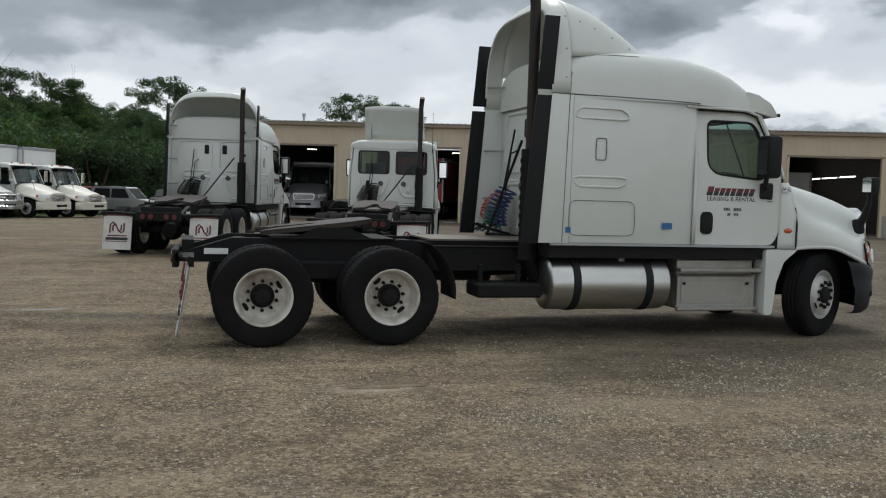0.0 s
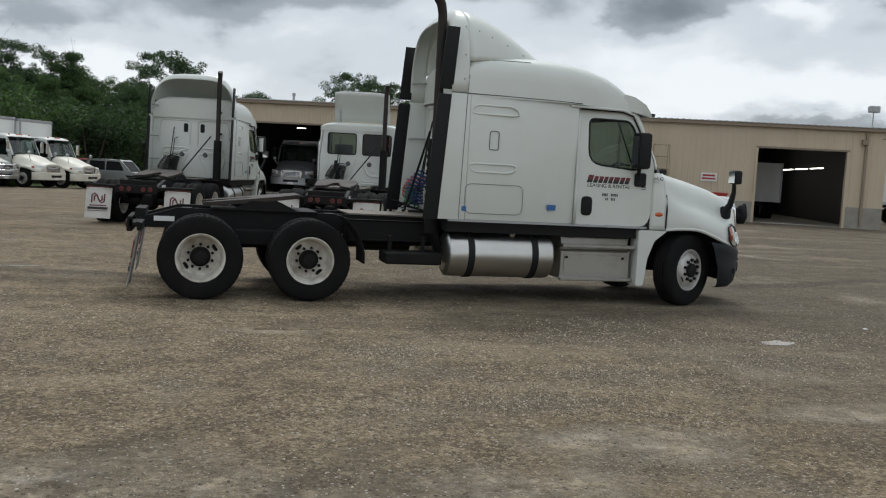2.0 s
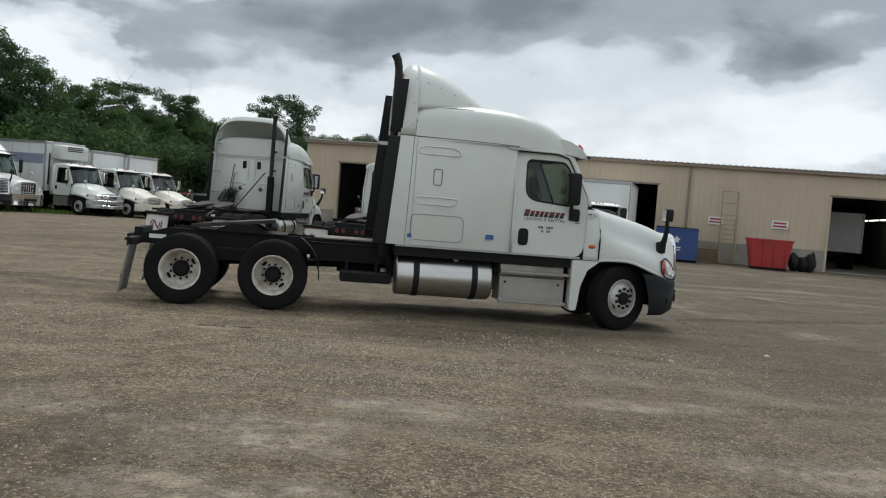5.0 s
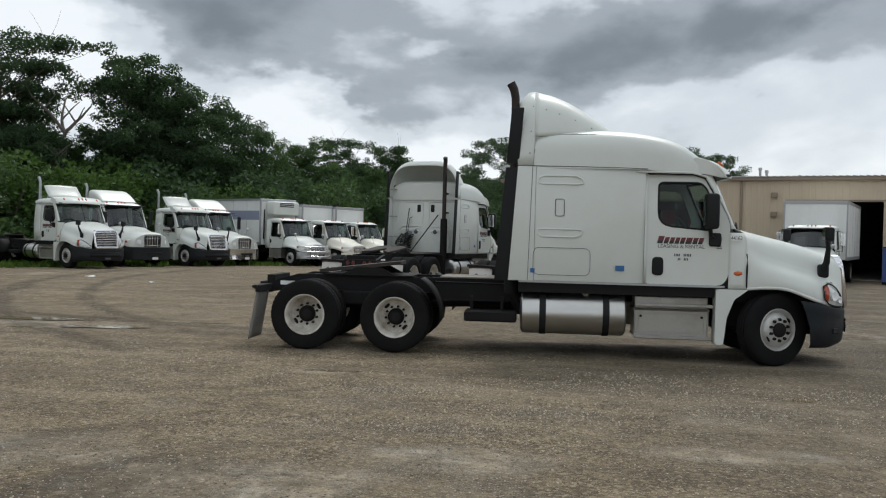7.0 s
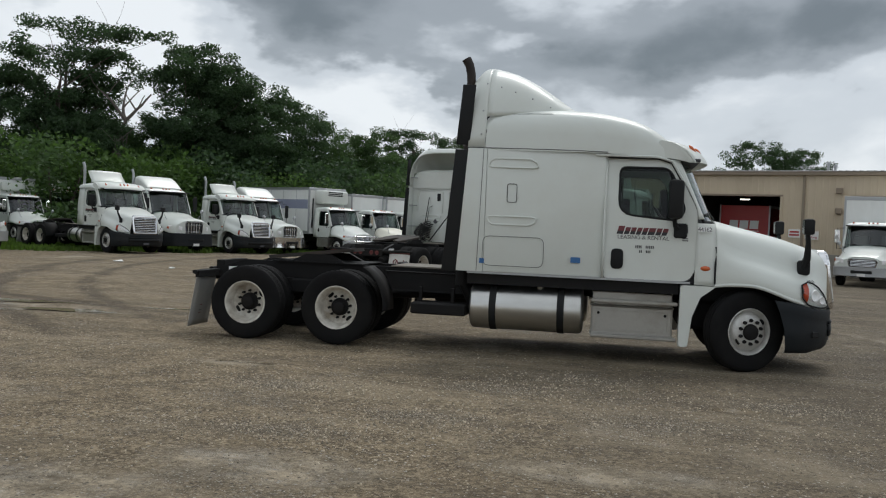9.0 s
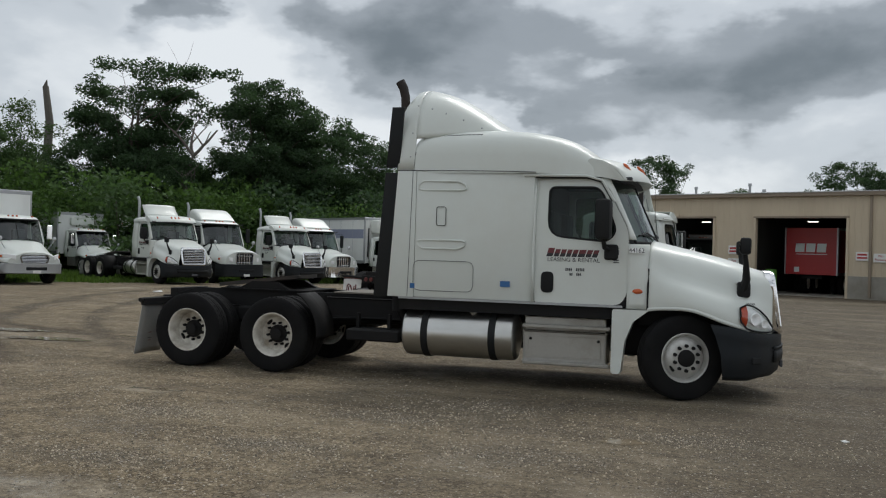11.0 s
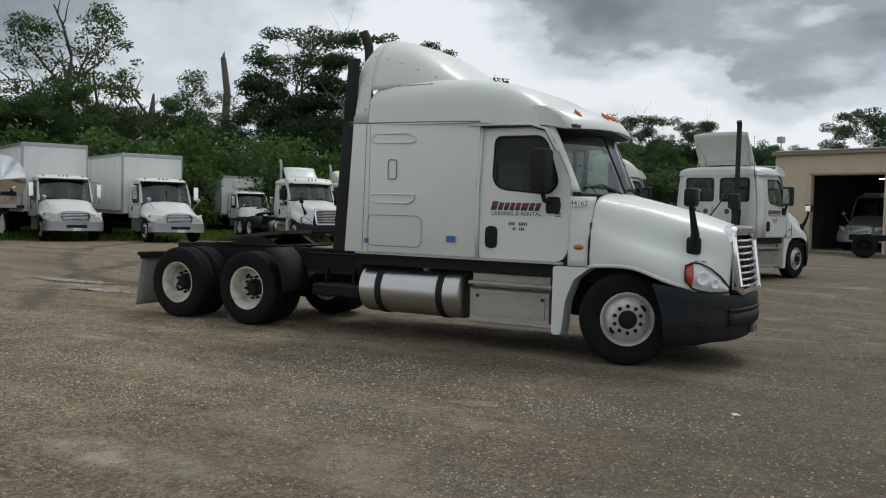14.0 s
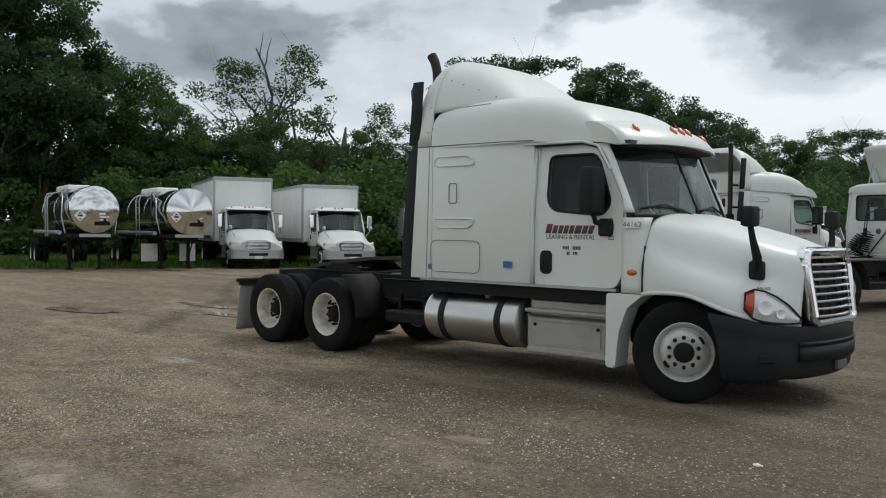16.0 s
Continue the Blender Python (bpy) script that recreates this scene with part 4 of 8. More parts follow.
    part("steering_wheel", bm, INTERIOR, root)
    # back wall
    if rear is None:
        bm = B()
        box(bm, xr, xr + 0.05, -half + 0.05, half - 0.05, zb, zt + 0.03)
        part("back_wall", bm, mat, root)
    else:
        z0, z1, y0, y1 = rear["z0"], rear["z1"], rear["y0"], rear["y1"]
        for s in (-1, 1):
            outer = [(0.02, zb), (half - 0.02, zb), (half - 0.02, belt), (half - tumble * (zt - belt) - 0.03, zt + 0.03), (0.02, zt + 0.03)]
            inner = round_poly([(y0, z0), (y1, z0), (y1, z1), (y0, z1)], 0.07)
            bm = B()
            holed_plate(bm, outer, inner, lambda p, d, s=s: Vector((xr + d, s * p[0], p[1])), 0.05)
            wall = part("back_wall", bm, mat, root)
            bm = B()
            bm.faces.new([bm.verts.new(Vector((xr + 0.02, s * a, b))) for a, b in inner])
            p = part("rear_window", bm, DARKGLASS, wall, "", 0)
            p.visible_shadow = False
            bm = B()
            pts = [Vector((xr + 0.0, s * a, b)) for a, b in inner]
            tube(bm, pts + [pts[0]], 0.016, 6)
            part("window_seal", bm, BLACK, wall)
        bm = B()
        box(bm, xr - 0.003, xr + 0.05, -0.024, 0.024, zb, zt + 0.03)
        for s in (-1, 1):
            rr = [(s * 0.12, zb + 0.18), (s * 0.2, zb + 0.12), (s * 0.62, zb + 0.12), (s * 0.8, zb + 0.22), (s * 0.9, zb + 0.52)]
            tube(bm, [Vector((xr - 0.004, a, b)) for a, b in rr], 0.018, 6)
            lathe(bm, [(0.0, -0.02), (0.05, -0.02), (0.06, 0.0)], (xr, s * 0.42, zb + 0.42), "x", 16)
        part("pressed_rib", bm, mat, root)
    return sy


def ray_edge(poly, z):
    """Largest x of an outline at height z."""
    best = -1e9
    for i in range(len(poly)):
        (a, b), (c, d) = poly[i], poly[(i + 1) % len(poly)]
        if (b - z) * (d - z) <= 0 and abs(d - b) > 1e-9:
            best = max(best, a + (c - a) * (z - b) / (d - b))
    return best


def mirror_pair(root, x, y, z, h=0.44, arm=True):
    for s in (-1, 1):
        bm = B()
        box(bm, x - 0.06, x + 0.12, s * (y + 0.16) - 0.125, s * (y + 0.16) + 0.125, z - 0.01, z + h + 0.02, 0.045, None, 2)
        m = part("door_mirror", bm, BLACK, root, "black door mirror on a bracket")
        bm = B()
        tube(bm, [(x + 0.02, s * (y + 0.14), z + 0.03), (x + 0.04, s * (y + 0.10), z - 0.10), (x + 0.12, s * (y - 0.01), z - 0.14)], 0.028, 8)
        box(bm, x + 0.03, x + 0.19, s * (y + 0.02) - 0.035, s * (y + 0.02) + 0.035, z - 0.24, z - 0.06, 0.02)
        part("mirror_arm", bm, BLACK, m)
        bm = B()
        bm.faces.new([bm.verts.new(p) for p in ((x - 0.062, s * (y + 0.16) - 0.09, z + 0.03), (x - 0.062, s * (y + 0.16) + 0.09, z + 0.03), (x - 0.062, s * (y + 0.16) + 0.09, z + h - 0.03), (x - 0.062, s * (y + 0.16) - 0.09, z + h - 0.03))])
        part("mirror_glass", bm, CHROME, m, "", 0)


def hood_mirrors(root, x, y, z, h=0.5):
    for s in (-1, 1):
        bm = B()
        box(bm, x - 0.05, x + 0.07, s * (y + 0.16) - 0.085, s * (y + 0.16) + 0.085, z + h - 0.14, z + h + 0.05, 0.03, None, 2)
        m = part("hood_mirror", bm, BLACK, root, "black mirror on a stalk")
        bm = B()
        tube(bm, [(x, s * (y - 0.02), z - 0.05), (x + 0.03, s * (y + 0.05), z + 0.08), (x + 0.02, s * (y + 0.13), z + h * 0.5), (x, s * (y + 0.15), z + h - 0.1)], [0.055, 0.045, 0.032, 0.028], 8)
        box(bm, x - 0.07, x + 0.08, s * y - 0.03, s * y + 0.05, z - 0.13, z + 0.05, 0.03, None, 2)
        part("mirror_stalk", bm, BLACK, m)
        bm = B()
        c = Vector((x - 0.052, s * (y + 0.16), z + h - 0.045))
        bm.faces.new([bm.verts.new(c + Vector((0, a * 0.07, b * 0.08))) for a, b in ((-1, -1), (1, -1), (1, 1), (-1, 1))])
        part("mirror_glass", bm, CHROME, m, "", 0)


def fuel_tank(root, x0, x1, y, z, r, bands, s):
    bm = B()
    prof = [(0.0, 0.0), (r * 0.55, -0.012), (r * 0.88, 0.0), (r * 0.97, 0.022), (r, 0.06)]
    n = x1 - x0
    full = [(a, b) for a, b in prof] + [(r, n - 0.06)] + [(a, n - b) for a, b in prof[::-1][1:]]
    lathe(bm, full, (x0, s * y, z), "x", 40)
    t = part("fuel_tank", bm, ALU, root, "round polished aluminium fuel tank")
    for b in bands:
        bm = B()
        lathe(bm, [(r + 0.001, -0.045), (r + 0.012, -0.04), (r + 0.012, 0.04), (r + 0.001, 0.045)], (b, s * y, z), "x", 32)
        box(bm, b - 0.05, b + 0.05, s * y - s * r * 1.0 - 0.1, s * y - s * r * 0.9 + 0.1, z + r * 0.2, z + r + 0.18)
        part("tank_strap", bm, BLACK, t)
    bm = B()
    cyl(bm, (x0 + n * 0.62, s * (y + r * 0.35), z + r * 0.88), (x0 + n * 0.62, s * (y + r * 0.45), z + r * 1.10), 0.045, 0.045, 14)
    part("tank_cap", bm, STEPALU, t)
    return t


def coil(root, name, p0, p1, r, turns, mat, wire=0.011, sag=0.0):
    bm = B()
    p0, p1 = Vector(p0), Vector(p1)
    a, b = axes_for(p1 - p0)
    pts = []
    n = turns * 10
    for i in range(n + 1):
        t = i / n
        w = 2 * math.pi * turns * t
        pts.append(p0.lerp(p1, t) + (a * math.cos(w) + b * math.sin(w)) * r + Vector((sag * math.sin(math.pi * t), 0, 0)))
    tube(bm, pts, wire, 5)
    return part(name, bm, mat, root)


def mud_flap(root, x, y0, y1, z0, z1, lean=0.15, logo=True):
    """Flap hanging from z1 down to z0; its printed face looks to the rear."""
    bm = B()
    rows = []
    for k in range(5):
        t = k / 4
        xx = x - lean * t
        rows.append([(xx, y0, lerp(z1, z0, t)), (xx - 0.012, (y0 + y1) / 2, lerp(z1, z0, t)), (xx, y1, lerp(z1, z0, t))])
    smooth_sheet(bm, rows, 2, 2)
    f = part("mud_flap", bm, GREYRUB, root, "white-faced rubber mud flap with a maroon mark")
    solid(f, 0.012, 1.0)
    face = B()
    rows2 = [[(a - 0.016, b, c) for a, b, c in r] for r in rows]
    smooth_sheet(face, rows2, 2, 2)
    part("flap_face", face, FLAPWHITE, f)
    if logo:
        w = y1 - y0
        cy, cz = (y0 + y1) / 2, lerp(z1, z0, 0.36)
        k = w / 0.6
        at = lambda z: x - lean * (z1 - z) / (z1 - z0) - 0.030
        bm = B()
        pts = [(-0.15, -0.10), (-0.15, 0.07), (-0.10, 0.12), (-0.04, 0.08), (0.03, -0.06), (0.08, -0.10), (0.14, -0.06), (0.14, 0.11)]
        for q in (1.0, 0.6):
            tube(bm, [Vector((at(cz + b * k * q), cy - a * k * q, cz + b * k * q)) for a, b in pts], 0.016 * k, 5)
        part("maroon_mark", bm, REDINK, f)
        for a, b, ww, hh, ink in ((-0.20, -0.17, 0.40, 0.022, REDINK), (-0.23, -0.25, 0.46, 0.055, INK), (-0.23, -0.285, 0.46, 0.012, REDINK)):
            bm = B()
            z = cz + b * k
            box(bm, at(z) - 0.004, at(z) + 0.02, cy + a * k, cy + (a + ww) * k, z, z + hh * k)
            part("print_bar", bm, ink, f)
    bm = B()
    box(bm, x - 0.02, x + 0.03, y0 - 0.02, y1 + 0.02, z1 - 0.01, z1 + 0.05)
    part("flap_hanger", bm, FRAME, f)
    bm = B()
    box(bm, x - 0.028, x - 0.022, y0, lerp(y0, y1, 0.98), z1 + 0.0, z1 + 0.04)
    part("reflector_strip", bm, REDLENS, f)
    return f


def chassis(root, x_rear, x_front, axles, R=0.51):
    """Ladder frame, tandem axles, suspension and coupling of a tractor."""
    bm = B()
    for s in (-1, 1):
        prism(bm, [(x_rear + 0.55, 1.03), (x_front, 1.03), (x_front, 0.78), (x_rear + 0.35, 0.78), (x_rear, 0.78), (x_rear, 0.86)], s * 0.38, s * 0.46, "y")
        box(bm, -0.95, 0.98, s * 0.50 - 0.05, s * 0.50 + 0.05, 0.60, 0.80, 0.02)
        box(bm, 1.10, 2.30, s * 0.46, s * 0.60, 0.72, 0.98, 0.02)
    for x in (x_rear + 0.06, -0.9, 0.0, 0.95, 2.2, 4.2):
        box(bm, x, x + 0.12, -0.40, 0.40, 0.80, 1.0)
    part("frame_rail", bm, FRAME, root)
    for a in axles:
        bm = B()
        cyl(bm, (a, -0.95, R), (a, 0.95, R), 0.075, 0.075, 12)
        lathe(bm, [(0.0, -0.24), (0.14, -0.2), (0.21, -0.05), (0.21, 0.05), (0.14, 0.2), (0.0, 0.24)], (a, 0.0, R), "x", 20)
        for s in (-1, 1):
            cyl(bm, (a + 0.28, s * 0.5, R + 0.02), (a + 0.28, s * 0.5, R + 0.30), 0.12, 0.12, 14)
            cyl(bm, (a - 0.12, s * 0.62, R - 0.02), (a - 0.30, s * 0.62, R + 0.18), 0.08, 0.08, 12)
        part("drive_axle", bm, FRAME, root)
    bm = B()
    cyl(bm, (-0.4, 0, 0.56), (3.6, 0, 0.72), 0.05, 0.05, 10)
    part("drive_shaft", bm, FRAME, root)
    # coupling plate with its throat, tilted back
    bm = B()
    pl = []
    for i in range(25):
        a = radians(125 + i * 290 / 24)
        pl.append((0.44 * math.cos(a + math.pi) * 1.0 + 0.05, 0.46 * math.sin(a + math.pi)))
    pl += [(0.05, 0.05), (0.05, -0.05)]
    out = round_poly([(0.45, -0.30), (0.45, 0.30), (0.20, 0.46), (-0.25, 0.46), (-0.78, 0.40), (-0.62, 0.16), (-0.16, 0.06), (-0.10, 0.0), (-0.16, -0.06), (-0.62, -0.16), (-0.78, -0.40), (-0.25, -0.46), (0.20, -0.46)], 0.05)
    prism(bm, out, -0.025, 0.025, "z", 0.008)
    bmesh.ops.transform(bm, matrix=Matrix.Translation((0.10, 0, 1.17)) @ Matrix.Rotation(radians(-7), 4, "Y"), verts=bm.verts)
    part("coupling_plate", bm, GREASE, root, "greasy steel fifth wheel plate with open throat")
    bm = B()
    for s in (-1, 1):
        prism(bm, [(-0.32, 1.03), (0.52, 1.03), (0.28, 1.15), (-0.08, 1.15)], s * 0.40, s * 0.48, "y")
    box(bm, -0.55, 0.75, -0.52, 0.52, 1.03, 1.045)
    part("coupling_mount", bm, FRAME, root)


def tractor(m, sleeper=True, steer=0.0, label="", decals=True, flap_logo=True, hero=False, rear_mark=True):
    """A bonneted three-axle road tractor; origin on the ground between its rear axles, nose towards +x."""
    root = thing("semi_truck" if sleeper else "day_cab_truck", m, label, "truck")
    chassis(root, -1.50, 6.25, (-0.65, 0.65))
    for a in (-0.67, 0.60):
        for s in (-1, 1):
            add_wheel(root, "rear", a, s * 1.03, 0.492, s > 0, 0, 0.49, 0.5 if a > 0 else 2.2)
            add_wheel(root, "rear", a, s * 0.715, 0.492, s < 0, 0, 0.49)
    for s in (-1, 1):
        add_wheel(root, "front", 5.72, s * 0.93, 0.495, s > 0, steer, 0.495, 0.3)
    bm = B()
    cyl(bm, (5.77, -0.88, 0.50), (5.77, 0.88, 0.50), 0.06, 0.06, 10)
    box(bm, 4.95, 6.55, -0.70, 0.70, 0.45, 1.30, 0.05)
    box(bm, 5.20, 6.35, -0.80, 0.80, 0.80, 1.05, 0.03)
    part("engine_block", bm, FRAME, root)
    half, wide = 1.08, 1.12
    RP = (0.34, 0.5)

    def roof_y(x, z):
        h, zb, zt = along(roof, x)
        return h * math.sqrt(max(0.0, 1 - ((z - zb) / (zt - zb)) ** (2 / RP[1]))) ** RP[0]

    door = round_poly([(4.01, 1.06), (5.03, 1.06), (5.115, 1.22), (5.11, 1.93), (4.80, 2.52), (4.70, 2.545), (4.01, 2.545)], [0.03, 0.12, 0.1, 0.1, 0.08, 0.05, 0.03])
    win = round_poly([(4.16, 1.86), (4.86, 1.80), (4.965, 1.92), (4.80, 2.36), (4.72, 2.44), (4.16, 2.44)], [0.18, 0.08, 0.10, 0.1, 0.08, 0.08])
    if sleeper:
        roof = [(2.46, 1.105, 2.60, 3.06), (2.56, 1.115, 2.60, 3.14), (2.9, 1.12, 2.60, 3.17), (3.4, 1.12, 2.60, 3.17), (3.8, 1.12, 2.60, 3.15), (4.15, 1.10, 2.59, 3.095), (4.42, 1.08, 2.58, 3.01),
                (4.60, 1.06, 2.57, 2.905), (4.72, 1.04, 2.56, 2.81), (4.84, 1.02, 2.55, 2.70)]
        xr, rear = 3.98, None
    else:
        roof = [(3.58, 1.06, 2.53, 2.68), (3.66, 1.09, 2.53, 2.74), (4.1, 1.09, 2.53, 2.77), (4.5, 1.08, 2.53, 2.77), (4.70, 1.05, 2.53, 2.73), (4.82, 1.03, 2.53, 2.68)]
        xr, rear = 3.60, dict(z0=1.90, z1=2.46, y0=0.09, y1=0.86)
    cab_shell(root, door, win, half, 0.10, 1.85, xr, roof, (5.18, 1.80, 1.00, 0.20), (4.86, 2.52, 0.98, 0.20), WHITE, 1.06, rear, (4.09, 1.18, 0.15, 0.25),
              roof_pow=RP if sleeper else (0.42, 0.6))
    # sun visor with its marker lamps
    bm = B()
    rows = []
    for k, (dx, z, f) in enumerate(((0.02, 2.79, 0.99), (0.18, 2.745, 1.01), (0.34, 2.655, 1.03), (0.43, 2.54, 1.03), (0.405, 2.515, 1.02), (0.25, 2.55, 1.0))):
        rows.append([(4.60 + dx + 0.24 * (1 - abs(u) ** 2.2), u * 1.02 * f, z + 0.035 * (1 - u * u)) for u in [i / 8 - 1 for i in range(17)]])
    smooth_sheet(bm, rows, 2, 1)
    solid(part("sun_visor", bm, WHITE, root, "white sun visor over the windscreen"), 0.012)
    for u in (-0.72, -0.16, 0.0, 0.16, 0.72):
        bm = B()
        c = Vector((4.60 + 0.305 + 0.24 * (1 - abs(u) ** 2.2), u * 1.02, 2.69 + 0.035 * (1 - u * u)))
        bmesh.ops.create_uvsphere(bm, u_segments=12, v_segments=8, radius=1.0)
        bmesh.ops.transform(bm, matrix=Matrix.Translation(c) @ Matrix.Rotation(radians(48), 4, "Y") @ Matrix.Diagonal((0.066, 0.033, 0.022, 1)), verts=bm.verts)
        part("marker_lamp", bm, AMBER, root, "amber roof marker lamp")
    for s in (-1, 1):
        bm = B()
        prism(bm, round_poly([(4.54, 2.62), (4.62, 2.785), (4.78, 2.755), (4.95, 2.665), (5.035, 2.54), (5.00, 2.515), (4.84, 2.55), (4.68, 2.57)], 0.02), s * 0.985, s * 1.045, "y", 0.012)
        part("visor_end", bm, WHITE, root)
    # gutter over the door
    for s in (-1, 1):
        bm = B()
        tube(bm, [(3.85, s * 1.10, 2.575), (4.6, s * 1.075, 2.57), (4.78, s * 1.06, 2.52), (4.93, s * 1.055, 2.27)], 0.016, 6)
        part("rain_gutter", bm, WHITE, root)
        bm = B()
        tube(bm, [(4.0, s * 1.082, 2.552), (4.6, s * 1.06, 2.55), (4.77, s * 1.045, 2.50), (4.90, s * 1.04, 2.28)], 0.010, 6)
        part("door_seal", bm, BLACK, root)
    # bonnet and wings as one smooth shell
    ST = [
        (5.34, [(1.09, 1.02), (1.095, 1.20), (1.072, 1.42), (1.0, 1.58), (0.92, 1.72), (0.76, 1.79), (0.45, 1.83), (0, 1.84)]),
        (5.55, [(1.115, 1.04), (1.122, 1.165), (1.085, 1.315), (0.985, 1.45), (0.905, 1.64), (0.74, 1.74), (0.44, 1.78), (0, 1.79)]),
        (5.85, [(1.13, 1.03), (1.134, 1.125), (1.082, 1.245), (0.958, 1.355), (0.87, 1.545), (0.72, 1.67), (0.42, 1.71), (0, 1.72)]),
        (6.20, [(1.09, 0.91), (1.088, 1.03), (1.028, 1.15), (0.903, 1.26), (0.828, 1.44), (0.68, 1.575), (0.40, 1.625), (0, 1.635)]),
        (6.46, [(0.95, 0.83), (0.945, 0.95), (0.90, 1.10), (0.81, 1.22), (0.74, 1.37), (0.62, 1.49), (0.37, 1.54), (0, 1.55)]),
        (6.61, [(0.80, 0.80), (0.79, 0.92), (0.75, 1.06), (0.70, 1.17), (0.65, 1.32), (0.56, 1.44), (0.34, 1.495), (0, 1.505)]),
        (6.72, [(0.63, 0.78), (0.63, 0.91), (0.61, 1.03), (0.59, 1.13), (0.565, 1.27), (0.50, 1.40), (0.31, 1.455), (0, 1.465)]),
    ]
    bm = B()
    rows = [[(x, -y, z) for y, z in pts] + [(x, y, z) for y, z in pts[-2::-1]] for x, pts in ST]
    smooth_sheet(bm, rows, 4, 3)
    hood = part("hood", bm, WHITE, root, "long sloping white bonnet with flared wings", 60)
    solid(hood, 0.02)
    for s in (-1, 1):
        bm = B()
        edge = catmull([[Vector((x, s * (pts[0][0] - 0.006), pts[0][1] + 0.012))] for x, pts in ST[:5]], 5)
        tube(bm, [p[0] for p in edge], 0.022, 8)
        part("wing_lip", bm, WHITE, hood)
    for s in (-1, 1):
        # cowl side between door and bonnet, step, lamp
        bm = B()
        rows = [[(5.10, s * (half + 0.002), z), (5.20, s * (half + 0.006 if z < 1.5 else half - 0.04), z), (5.335, s * (along([(1.02, 1.085), (1.42, 1.07), (1.60, 0.99), (1.78, 0.90)], z)[0] + 0.0), z)] for z in (1.03, 1.2, 1.42, 1.6, 1.78)]
        smooth_sheet(bm, rows, 2, 2)
        solid(part("cowl_panel", bm, WHITE, root), 0.02, 0.0)
        seam(root, [(5.338, 1.03), (5.34, 1.3), (5.338, 1.5)], lambda z, s=s: s * (1.09 if z < 1.45 else 1.045), False, 0.012, "cowl_seal", BLACK)
        bm = B()
        bmesh.ops.create_uvsphere(bm, u_segments=14, v_segments=8, radius=1.0)
        bmesh.ops.transform(bm, matrix=Matrix.Translation((5.22, s * 1.088, 1.235)) @ Matrix.Diagonal((0.062, 0.025, 0.032, 1)), verts=bm.verts)
        part("side_marker", bm, AMBER, root, "oval amber side marker lamp")
        # lower wing behind the wheel
        bm = B()
        prism(bm, round_poly([(4.94, 1.02), (5.36, 1.02), (5.18, 0.88), (5.09, 0.64), (5.05, 0.27), (4.94, 0.27)], 0.025), s * 0.88, s * 1.11, "y", 0.015)
        part("lower_wing", bm, WHITE, root)
        # head lamp
        path = [(6.345, 1.025), (6.41, 0.985), (6.48, 0.935), (6.56, 0.86), (6.64, 0.765), (6.71, 0.665)]
        lo = [0.945, 0.868, 0.842, 0.828, 0.822, 0.828]
        hi = [1.085, 1.118, 1.105, 1.058, 0.978, 0.865]
        for nm, off, mat, i0, i1, lab in (("lamp_reflector", 0.012, REFLECTOR, 1, 6, ""), ("turn_lens", 0.040, TURNLENS, 0, 2, "red-amber corner lens"), ("lamp_lens", 0.034, LENS, 1, 6, "clear swept headlamp lens")):
            bm = B()
            rows = []
            for i in range(i0, i1):
                (x, y), zl, zh = path[i], lo[i], hi[i]
                nx, ny = 0.62, 0.78
                rows.append([(x + nx * (off + b), s * (y - 0.035 * t + ny * (off + b)), lerp(zl, zh, t)) for t, b in ((0, -0.03), (0.25, 0.0), (0.5, 0.008), (0.75, 0.0), (1, -0.03))])
            smooth_sheet(bm, rows, 3, 3)
            part(nm, bm, mat, hood, lab)
        for bx, by, bz, br in ((6.50, 0.925, 0.965, 0.068), (6.60, 0.825, 0.91, 0.045)):
            bm = B()
            mb = Matrix.Translation((bx + 0.018, s * (by + 0.022), bz)) @ Matrix.Rotation(s * radians(50), 4, "Z")
            lathe(bm, [(0.0, -0.012), (br * 0.3, -0.012), (br * 0.55, -0.006), (br * 0.95, 0.012), (br, 0.012), (br * 1.06, 0.0)], (0, 0, 0), "x", 18)
            bmesh.ops.transform(bm, matrix=mb, verts=bm.verts)
            part("lamp_bowl", bm, REFLECTOR, hood)
        bm = B()
        ring = [Vector((path[i][0] + 0.02, s * (path[i][1] + 0.018), lo[i] - 0.006)) for i in range(6)] + [Vector((path[i][0] + 0.01, s * (path[i][1] - 0.015), hi[i] + 0.008)) for i in range(5, -1, -1)]
        tube(bm, ring + [ring[0]], 0.010, 6)
        part("lamp_bezel", bm, BLACK, hood)
    # grille
    W, zb, zt = 0.57, 0.79, 1.475
    gx = lambda z: lerp(6.83, 6.725, (z - zb) / (zt - zb))
    bm = B()
    outer = round_poly([(-W * 0.92, zb), (W * 0.92, zb), (W, zt - 0.1), (W * 0.86, zt + 0.04), (-W * 0.86, zt + 0.04), (-W, zt - 0.1)], 0.06)
    inner = round_poly([(-W * 0.78, zb + 0.05), (W * 0.78, zb + 0.05), (W * 0.84, zt - 0.12), (W * 0.74, zt - 0.07), (-W * 0.74, zt - 0.07), (-W * 0.84, zt - 0.12)], 0.04)
    holed_plate(bm, outer, inner, lambda p, d: Vector((gx(p[1]) - 0.03 - d, p[0], p[1])), 0.07)
